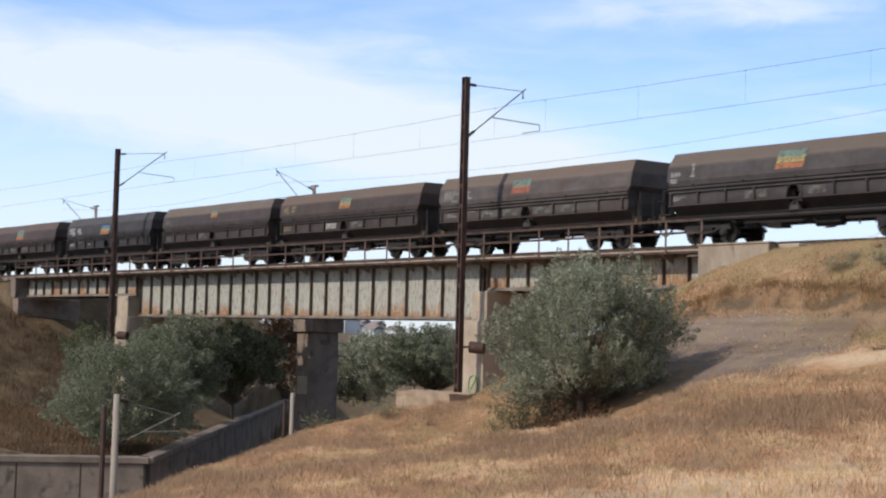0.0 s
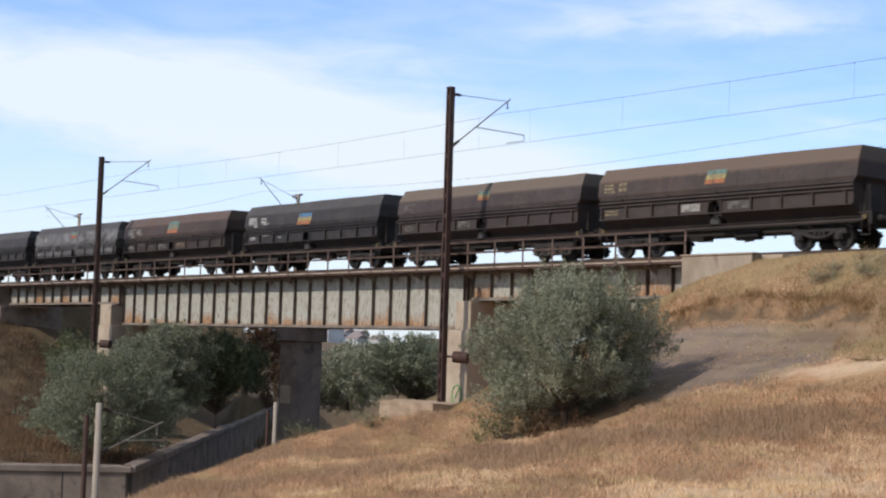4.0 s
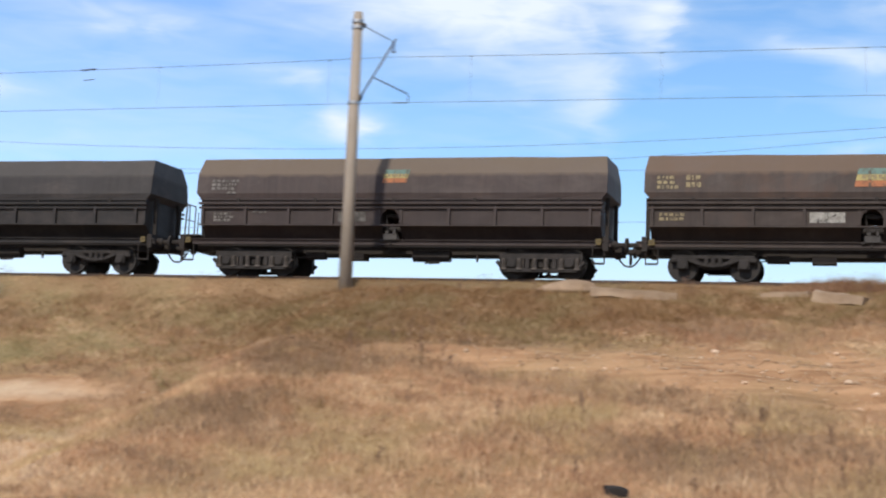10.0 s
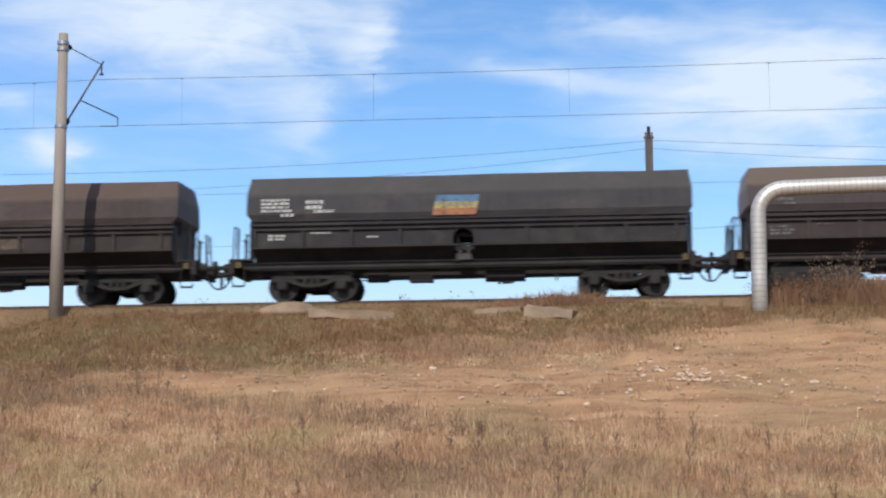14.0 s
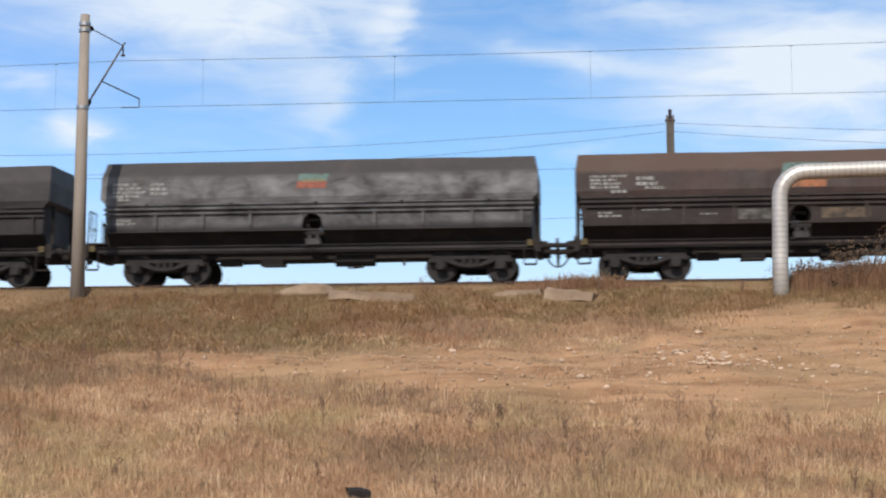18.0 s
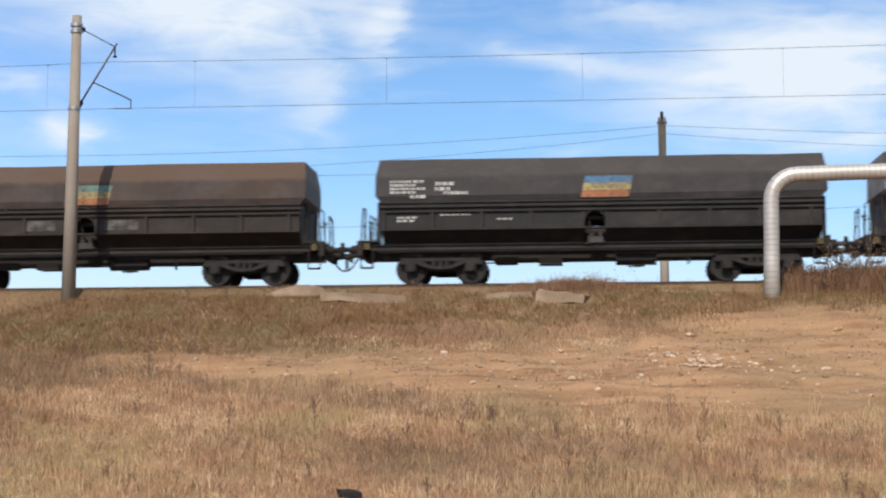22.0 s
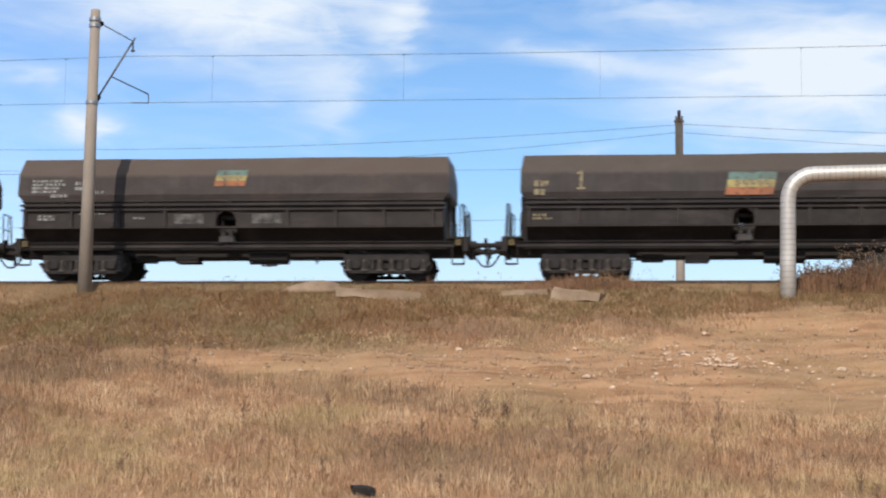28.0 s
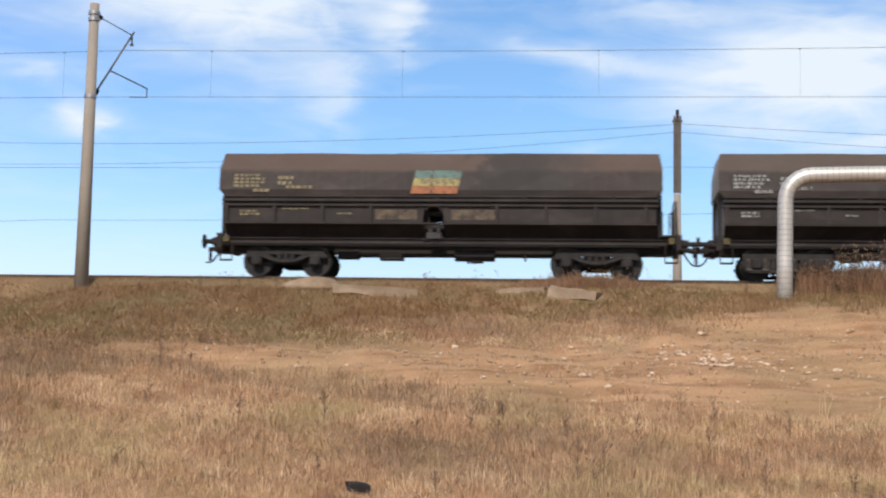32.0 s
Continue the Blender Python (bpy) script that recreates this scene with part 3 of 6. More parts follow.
    far_bank = WALL_TOP - 0.15 + np.clip(-d - 1.0, 0, 60) * 0.10 + smooth(-96, -114, x) * smooth(75, 48, y) * 5.5 + smooth(-92, -118, x) * 1.2 + 0.15 * ripple(x, y, 0.6)
    far_bank = far_bank + smooth(100, 300, np.hypot(px, py)) * 4
    left_top = np.where((x < -111.5) & (y > 44) & (y < 66), RAIL - 0.55, -99)
    behind = np.maximum(far_bank, left_top)
    is_behind = (d < 0) & (e < 0)
    # far side of the valley, behind both bridges, up to the plain
    return np.where(is_behind, behind, front)


def spread(lo, hi, fine_lo, fine_hi, step, grow):
    mid = list(np.arange(fine_lo, fine_hi + 1e-6, step))
    a, s = [], step
    p = fine_hi
    while p < hi:
        s *= grow
        p += s
        a.append(p)
    b, s = [], step
    p = fine_lo
    while p > lo:
        s *= grow
        p -= s
        b.append(p)
    return np.array(b[::-1] + mid + a)


def bleached(x, y):
    """Where the sward is bleached almost white."""
    return 0.75 * smooth(-22, -19, x) * smooth(-12, -17, x) * smooth(34.5, 32, y) + 0.4 * np.exp(-((x + 21) / 2.0) ** 2 - ((y - 33.4) / 1.0) ** 2) + 0.45 * np.exp(-((x + 33) / 4) ** 2 - ((y - 29) / 2) ** 2)


def brown_bank(x, y):
    """Where the embankment wears browner, denser grass."""
    near = 0.42 * smooth(41.2, 42.2, y + 0.3 * ripple(x, y, 0.9)) * smooth(-17, -13, x) * smooth(44.9, 44.5, y)
    return near + (1 - near) * (0.38 + 0.47 * smooth(-20, -14, x) + 0.1 * smooth(-28, -32, x)) * smooth(-37, -31, x) * smooth(-2, -9, x) * smooth(37.6 - 2.0 * smooth(-17, -13, x) * smooth(-2, -7, x), 38.8 - 1.8 * smooth(-17, -13, x) * smooth(-2, -7, x), y + 0.7 * ripple(x, y, 0.9)) * smooth(44.6, 44.2, y)


def rank_growth(x, y):
    """Where the grass is rank and reddish brown, in hollows and beside the earth track."""
    return np.clip(1.1 * np.exp(-((x + 25.0) / 3.8) ** 2 - ((y - 30.0) / 2.8) ** 2) + 0.8 * np.exp(-((x + 30.0) / 4.0) ** 2 - ((y - 26.0) / 3.0) ** 2) + 0.9 * np.exp(-((x + 12.8) / 1.7) ** 2 - ((y - 34.2) / 2.8) ** 2)
                   + 0.6 * np.exp(-((x + 13.8) / 2.2) ** 2 - ((y - 30.2) / 1.6) ** 2) + 0.5 * np.exp(-((x + 45) / 5) ** 2 - ((y - 27) / 3) ** 2) + 0.65 * np.exp(-((x + 36) / 6) ** 2 - ((y - 19.5) / 3.5) ** 2) + 0.5 * np.exp(-((x + 3.4) / 2.0) ** 2 - ((y - 28.6) / 0.8) ** 2), 0, 1.2)


def land_marks(x, y):
    """How bare, bleached, ashen or green the soil is, and how dark by its own tone and by shade."""
    r = 0.35 * ripple(x, y, 0.5)
    road = road_bed(x, y)
    path = np.exp(-(((y - 36.5 + 0.045 * (x + 26) + r + 0.22 * ripple(x, y, 1.4)) / 0.95) ** 4)) * 1.1 * smooth(-16.5, -21.5, x) * smooth(-33, -28, x)
    scar = np.exp(-(((x + 30.5) / 1.6) ** 2)) * np.exp(-(((y - 40.2) / 0.6) ** 2)) * 0.9
    hump = np.exp(-(((x - 5.0) / 3.5) ** 2) - ((y - 38.8) / 1.8) ** 2) * 0.8
    under = np.where(y > 44.3, 0.8, 0.0) * (y < 68)
    ash = np.exp(-(((x + 35.4 + r * 3) / 5.7) ** 4)) * np.exp(-(((y - 38.3) / 2.6) ** 2)) * 1.6 * smooth(41.3, 40.7, y + 0.02 * (x + 34.5) ** 2)
    green = smooth(-22, -30, x) * smooth(41.0, 43.3, y) * smooth(46, 44, y) * 0.5 + np.exp(-(((x + 25.8) / 3.6) ** 2) - ((y - 38.9) / 1.1) ** 2) * 0.85
    green = green + 0.42 * smooth(-14, -20, x) * smooth(-32.5, -29, x) * smooth(37.8, 39.2, y) * smooth(44, 43, y) * np.clip(0.6 + ripple(x, y * 1.6, 0.5), 0, 1.3)
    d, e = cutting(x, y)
    # shade in and by the cutting put into the soil colour; dark far bank
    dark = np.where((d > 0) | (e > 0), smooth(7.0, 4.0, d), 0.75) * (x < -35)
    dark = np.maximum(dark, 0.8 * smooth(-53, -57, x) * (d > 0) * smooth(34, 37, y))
    # dark soil under the scar's turf edge, the overhang's shade put in with it
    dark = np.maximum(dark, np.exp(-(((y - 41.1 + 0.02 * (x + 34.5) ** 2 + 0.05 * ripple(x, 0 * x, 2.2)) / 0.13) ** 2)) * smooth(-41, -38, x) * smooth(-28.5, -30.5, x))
    sward, brown = np.maximum(bleached(x, y), path * 0.68 * np.exp(-(((y - 36.5 + 0.045 * (x + 26) + r) / 0.75) ** 2))), np.maximum(brown_bank(x, y), 0.65 * rank_growth(x, y))
    return np.clip(np.maximum.reduce([road, path, scar, hump, under]), 0, 1), np.clip(sward, 0, 1), np.clip(brown, 0, 1), np.clip(ash, 0, 1), np.clip(green, 0, 1), np.clip(dark, 0, 1)


def make_ground():
    xs = spread(-3600, 3000, -125, 16, 0.45, 1.22)
    ys = spread(-2500, 4200, 8, 70, 0.22, 1.22)
    gx, gy = np.meshgrid(xs, ys, indexing="ij")
    gz = height(gx, gy)
    n, k = len(xs), len(ys)
    co = np.stack([gx, gy, gz], -1).reshape(-1, 3)
    i = (np.arange(n - 1)[:, None] * k + np.arange(k - 1)[None, :]).ravel()
    me = raw_mesh("ground", co, 4, np.stack([i, i + k, i + k + 1, i + 1], 1).ravel())
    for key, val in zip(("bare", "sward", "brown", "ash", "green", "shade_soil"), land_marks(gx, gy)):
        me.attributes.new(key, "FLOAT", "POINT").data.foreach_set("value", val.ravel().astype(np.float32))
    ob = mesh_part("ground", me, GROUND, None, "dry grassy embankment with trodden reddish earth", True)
    tagged(ob, category="ground", kind="structure")


make_ground()

# ---------------------------------------------------------------- tracks and bridge


def make_tracks():
    for y, z, near in ((TRACK_Y, RAIL, True), (FAR_Y, RAIL, False)):
        bed = bmesh.new()
        prism(bed, [(y - 2.6, z - 0.60), (y - 1.75, z - 0.20), (y + 1.75, z - 0.20), (y + 2.6, z - 0.60)], -42.0, 400)
        tagged(part("ballast_bed", bed, BALLAST, None, "brown stone ballast bed under the railway track"), category="ballast", kind="structure")
        bed = bmesh.new()
        prism(bed, [(y - 2.6, z - 0.60), (y - 1.75, z - 0.20), (y + 1.75, z - 0.20), (y + 2.6, z - 0.60)], -400, -112)
        tagged(part("ballast_bed", bed, BALLAST, None, "brown stone ballast bed beyond the bridge"), category="ballast", kind="structure")
        track = thing("railway_track", 0, y, z, "straight railway track with rusty rails on sleepers", "railway track", "tracks")
        shape = [(-0.07, -0.16), (0.07, -0.16), (0.07, -0.14), (0.012, -0.12), (0.012, -0.045), (0.036, -0.03), (0.036, 0.0), (-0.036, 0.0), (-0.036, -0.03), (-0.012, -0.045),
                 (-0.012, -0.12), (-0.07, -0.14)]
        for side in (-0.7535, 0.7535):
            bm = bmesh.new()
            prism(bm, [(a + side, b) for a, b in shape], -400, 400)
            part("rail", bm, RAIL_STEEL, track, "rusty steel rail with a worn head")
        me = bpy.data.meshes.new("sleeper")
        bm = boxes((-0.13, 0.13, -1.3, 1.3, -0.32, -0.165), bevel=0.02)
        bm.to_mesh(me)
        bm.free()
        for i in range(190 if near else 60):
            mesh_part("sleeper", me, SLEEPER, track, at=pose(14 - i * 0.66 if near else 14 - i * 0.66, 0, 0))


def girder_span(x0, x1, y, bottom, top, panels, label, side=-1):
    """A riveted plate girder: web plates between stiffeners, flanges; side is the way its ribbed face looks."""
    g = thing("bridge_girder", (x0 + x1) / 2, y, bottom, label, "bridge girder", "girders of the bridge")
    L, h = x1 - x0, top - bottom
    w = L / panels
    for i in range(panels):
        a = -L / 2 + i * w
        part("web_plate", boxes((a + 0.005, a + w - 0.005, -0.012, 0.012, 0.05, h - 0.05)), GIRDER, g)
    for z0, z1, name in ((0, 0.05, "bottom_flange"), (h - 0.05, h, "top_flange")):
        part(name, boxes((-L / 2, L / 2, -0.22, 0.22, z0, z1), (-L / 2, L / 2, -0.13, 0.13, (z0 + 0.05) if z0 == 0 else (z0 - 0.1), (z1 + 0.1) if z0 == 0 else (z1 - 0.05))), GIRDER_RIB, g, "rust-stained riveted flange")
    for i in range(panels + 1):
        a = -L / 2 + i * w
        wide = 0.09 if 0 < i < panels else 0.16
        bm = boxes((a - 0.012, a + 0.012, -0.2, -0.012, 0.15, h - 0.15), (a - wide / 2, a + wide / 2, -0.04, -0.013, 0.15, h - 0.15))
        part("stiffener", bm, STIFFENER, g)
    return g


def railing_run(x0, x1, y, z, step):
    r = thing("bridge_railing", x0, y, z, "rusty angle-iron railing along the bridge walkway", "railing", "railings")
    L = x1 - x0
    k = max(1, round(L / step))
    me = bpy.data.meshes.new("post")
    bm = boxes((-0.05, 0.05, -0.006, 0.006, -0.25, 1.1), (-0.05, -0.038, 0.006, 0.08, -0.25, 1.1))
    bm.to_mesh(me)
    bm.free()
    for i in range(k + 1):
        mesh_part("post", me, RAILING, r, at=pose(L * i / k, 0, 0))
    for h in (1.08, 0.58):
        part("handrail" if h > 1 else "middle_rail", boxes((-0.05, L + 0.05, -0.035, -0.006, h - 0.042, h + 0.042), (-0.05, L + 0.05, -0.075, -0.035, h + 0.03, h + 0.042)), RAILING, r)


def make_bridge():
    for y, far in ((45.05, False), (48.05, True)):
        girder_span(-91.6, -56.05, y, 0.92, 3.68, 24, "long pale riveted plate girder with rust stains on piers")
        girder_span(-110.6, -92.2, y, 2.28, 3.68, 12, "short pale riveted plate girder near the abutment")
        girder_span(-55.5, -41.3, y, 2.28, 3.68, 10, "short pale riveted plate girder beside the abutment")
    deck = thing("bridge_deck", -76, TRACK_Y, 3.68, "timber walkway and dark floor beams on the bridge", "bridge deck")
    part("floor_plate", boxes((-34.9, 34.9, -1.5, 1.5, 0.0, 0.04)), GIRDER_RIB, deck)
    part("kerb_beam", boxes((-34.9, 34.9, -2.50, -2.42, 0.04, 0.10)), DECK_TIMBER, deck, "sun-bleached walkway edge board")
    part("edge_angle", boxes((-34.9, 34.9, -2.48, -2.40, -0.05, 0.035)), RUSTY, deck)
    me = bpy.data.meshes.new("bracket")
    bm = bmesh.new()
    prism(bm, [(-2.4, 0.0), (-2.4, -0.12), (-1.72, -0.42), (-1.72, 0.0)], -0.03, 0.03)
    bm.to_mesh(me)
    bm.free()
    for i in range(36):
        mesh_part("bracket", me, GIRDER_RIB, deck, at=pose(-34.5 + i * 1.971, 0, 0))
    me2 = bpy.data.meshes.new("plank")
    bm = boxes((-0.48, 0.48, -2.42, -1.55, 0.045, 0.095))
    bm.to_mesh(me2)
    bm.free()
    for i in range(70):
        mesh_part("plank", me2, DECK_TIMBER, deck, at=pose(-34.4 + i * 0.997, 0, 0.002 * (i % 3)))
    railing_run(-110.8, -41.2, 44.0, 3.85, 1.93)
    # piers and abutments
    p = thing("bridge_pier", -92.9, 46.6, -7.3, "tall concrete bridge pier with a stepped bearing ledge", "bridge pier", "piers")
    part("shaft", boxes((-1.0, 1.0, -2.3, 2.5, 0, 8.2), bevel=0.04), CONCRETE, p)
    part("upper_block", boxes((-1.15, 0.45, -2.15, 2.4, 8.2, 9.55), bevel=0.03), CONCRETE, p)
    p = thing("bridge_pier", -55.7, 46.6, -4.5, "pale concrete bridge pier with green spray paint", "bridge pier", "piers")
    part("shaft", boxes((-0.75, 0.8, -2.35, 2.5, 0, 5.4), bevel=0.04), CONCRETE, p)
    part("upper_block", boxes((-0.25, 0.85, -2.25, 2.4, 5.4, 6.75), bevel=0.03), CONCRETE, p)
    bm = bmesh.new()
    for k in range(14):
        a, b = 6.283 * k / 14, 6.283 * (k + 1) / 14
        bar(bm, (0.15 + 0.35 * math.cos(a), -2.36, 2.4 + 0.45 * math.sin(a)), (0.15 + 0.35 * math.cos(b), -2.36, 2.4 + 0.45 * math.sin(b)), 0.03, 5)
    bar(bm, (0.0, -2.36, 2.2), (0.35, -2.36, 2.75), 0.03, 5)
    part("spray_paint", bm, GREEN_SPRAY, p, "green spray-painted scrawl")
    p = thing("bridge_pier", -88.3, 56.6, -11, "dark concrete middle pier with a wider head", "bridge pier", "piers")
    part("shaft", boxes((-1.0, 0.95, -1.0, 1.15, 0, 11.2), bevel=0.05), OLD_CONCRETE, p)
    part("pier_head", boxes((-1.25, 1.2, -1.2, 1.4, 11.2, 13.1), bevel=0.04), OLD_CONCRETE, p)
    part("patch", boxes((-0.75, 0.5, -1.025, -0.995, 7.0, 8.2)), CONCRETE, p, "pale cement patch")
    a = thing("bridge_abutment", -38.5, 46.6, 0.5, "pale concrete abutment with a low wing wall", "abutment", "abutments")
    part("seat", boxes((-2.6, 2.0, -2.0, 2.2, 0, 1.7), bevel=0.03), CONCRETE, a)
    part("back_wall", boxes((-2.15, 1.9, -2.35, 2.4, 1.7, 3.36), bevel=0.03), CONCRETE, a)
    bm = bmesh.new()
    box(bm, -2.65, 0.9, -2.85, -2.42, -0.4, 3.36, bevel=0.03)
    part("wing_wall", bm, WING_CONCRETE, a, "stained tan concrete wing wall")
    part("coping", boxes((-2.70, 0.95, -2.89, -2.36, 3.362, 3.44), bevel=0.02), WING_CONCRETE, a)
    a = thing("bridge_abutment", -113.0, 46.6, -4.0, "stained concrete abutment at the bridge's end", "abutment", "abutments")
    part("seat", boxes((-2.5, 2.4, -2.4, 2.6, 0, 6.2), bevel=0.04), OLD_CONCRETE, a)
    part("back_wall", boxes((-2.5, 2.0, -2.5, 2.6, 6.2, 7.75), bevel=0.04), OLD_CONCRETE, a)
    part("pilaster", boxes((-2.0, -0.9, -2.9, -2.52, 0.4, 7.9), bevel=0.04), CONCRETE, a)
    # the second bridge, behind
    for y in (56.2, 58.8):
        girder_span(-112.5, -41.5, y, 2.1, 3.7, 20, "plain plate girder of the bridge behind")
    for x in (-55.5,):
        p = thing("bridge_pier", x, 57.5, -9.0, "stained concrete pier of the bridge behind", "bridge pier", "piers")
        part("shaft", boxes((-0.8, 0.8, -2.0, 2.0, 0, 11.1), bevel=0.04), OLD_CONCRETE, p)
    d2 = thing("bridge_deck", -77, FAR_Y, 3.7, "dark deck of the bridge behind", "bridge deck")
    part("floor_plate", boxes((-35.6, 36, -2.0, 2.0, 0, 0.06)), GIRDER_RIB, d2)
    d2 = thing("bridge_abutment", -40.2, 57.5, -1.0, "plain concrete abutment of the bridge behind", "abutment", "abutments")
    part("seat", boxes((-2.4, 2.0, -2.6, 2.6, 0, 3.1), (-1.2, 2.0, -2.6, 2.6, 3.1, 4.8)), OLD_CONCRETE, d2)
    d2 = thing("bridge_abutment", -114.2, 57.5, -5.0, "stained concrete abutment of the bridge behind", "abutment", "abutments")
    part("seat", boxes((-2.0, 2.4, -2.6, 2.6, 0, 7.1), (-2.0, 1.2, -2.6, 2.6, 7.1, 8.8)), OLD_CONCRETE, d2)


def make_cutting():
    """The retaining wall of the lower line: panels between pilasters under a coping."""
    for start, way, count in ((CUT, ALONG, 56), (CUT, np.array((-0.48, -0.877)), 7)):
        ang = math.degrees(math.atan2(way[1], way[0]))
        w = thing("retaining_wall", start[0], start[1], FLOOR, "stained concrete retaining wall with a coping in the cutting", "retaining wall", "retaining walls", "structure", ang)
        s = -1 if way is ALONG else 1
        L = count * 3.0
        part("coping", boxes((-0.2, L, -0.45, 0.35, 4.05, 4.40), bevel=0.05), WALL_CONCRETE, w)
        for i in range(count):
            part("panel", boxes((i * 3.0 + 0.07, i * 3.0 + 2.98, -0.25, 0.25, 0, 4.05)), WALL_CONCRETE, w)
            part("joint_strip", boxes((i * 3.0 - 0.02, i * 3.0 + 0.07, -0.23, 0.23, 0, 4.05)), JOINT_CONCRETE, w)
    low = thing("lower_track", -74, 42.0, FLOOR + 0.35, "railway track in the shaded cutting", "railway track", "tracks", "", math.degrees(math.atan2(ALONG[1], ALONG[0])))
    part("bed", prism(bmesh.new(), [(-2.3, -0.4), (-1.6, -0.1), (1.6, -0.1), (2.3, -0.4)], -70, 70), BALLAST, low)
    for s in (-0.75, 0.75):
        part("rail", boxes((-70, 70, s - 0.035, s + 0.035, -0.1, 0.08)), RAIL_STEEL, low)


# ---------------------------------------------------------------- overhead line


def insulator(bm, a, b, r=0.07):
    a, b = Vector(a), Vector(b)
    for k in range(5):
        p, q = a.lerp(b, k / 5), a.lerp(b, (k + 0.55) / 5)
        bar(bm, p, q, r, 8, r * 0.55)
    bar(bm, a, b, r * 0.45, 6)
    return bm


def cantilever(pole, dx, dy, z_top, z_root, z_mess, z_wire, reach=0.22):
    """Top tie, main tube with insulators, messenger hanger and registration arm, from the pole's face towards the track."""
    way = Vector((dx, dy, 0))
    n = way.normalized()
    tip = way + Vector((0, 0, z_mess))
    root = n * 0.16 + Vector((0, 0, z_root))
    high = n * 0.16 + Vector((0, 0, z_top))
    ends = root.lerp(tip, 0.13)
    part("main_tube", bars((ends, tip + (tip - ends).normalized() * 0.2, 0.03)), ARM_STEEL, pole)
    part("root_insulator", insulator(bmesh.new(), root, ends, 0.085), PORCELAIN, pole, "brown ribbed insulator")
    hi2 = high.lerp(tip, 0.14)
    part("top_tie", bars((hi2, tip, 0.016)), ARM_STEEL, pole)
    part("tie_insulator", insulator(bmesh.new(), high, hi2, 0.085), PORCELAIN, pole, "brown ribbed insulator")
    part("hanger", bars((tip, tip + Vector((0, 0, -0.32)), 0.025), (tip + Vector((-0.06, 0, -0.32)), tip + Vector((0.06, 0, -0.32)), 0.035)), ARM_STEEL, pole)
    mid = root.lerp(tip, 0.42)
    reg = way * 1.1 + Vector((reach, 0, z_wire + 0.36))
    part("registration_arm", bars((mid, reg, 0.022), (reg, reg + Vector((0, 0, -0.28)), 0.018), (reg + Vector((0, 0, -0.28)), way * 1.0 + Vector((0, 0, z_wire + 0.02)), 0.018)), ARM_STEEL, pole)


def concrete_pole(x, y, z0, z1, label, group, r=0.21):
    p = thing("catenary_pole", x, y, z0, label, "catenary pole", group)
    part("shaft", bars(((0, 0, 0), (0, 0, z1 - z0), r, 20, r * 0.65)), POLE_CONCRETE, p, smooth=True)
    return p


def steel_pole(x, y, z0, z1, label, group):
    p = thing("catenary_pole", x, y, z0, label, "catenary pole", group)
    h = z1 - z0
    for s in (-1, 1):
        part("channel", boxes((s * 0.15 - 0.008, s * 0.15 + 0.008, -0.13, 0.13, 0, h), (min(s * 0.15, s * 0.07), max(s * 0.15, s * 0.07), -0.13, -0.118, 0, h),
                              (min(s * 0.15, s * 0.07), max(s * 0.15, s * 0.07), 0.118, 0.13, 0, h)), RUSTY, p)
    k = int(h / 0.9)
    me = shared("batten_plate", lambda: boxes((-0.14, 0.14, -0.112, -0.10, -0.09, 0.09)))
    for i in range(k):
        mesh_part("batten_plate", me, RUSTY, p, at=pose(0, 0, (i + 0.5) * h / k))
    part("web", boxes((-0.14, 0.14, -0.02, 0.0, 0, h)), RUSTY, p)
    part("cap", boxes((-0.17, 0.17, -0.14, 0.14, h, h + 0.02)), RUSTY, p)
    return p


MESS = 11.0      # messenger wire at the supports
CONTACT = 9.80   # contact wire


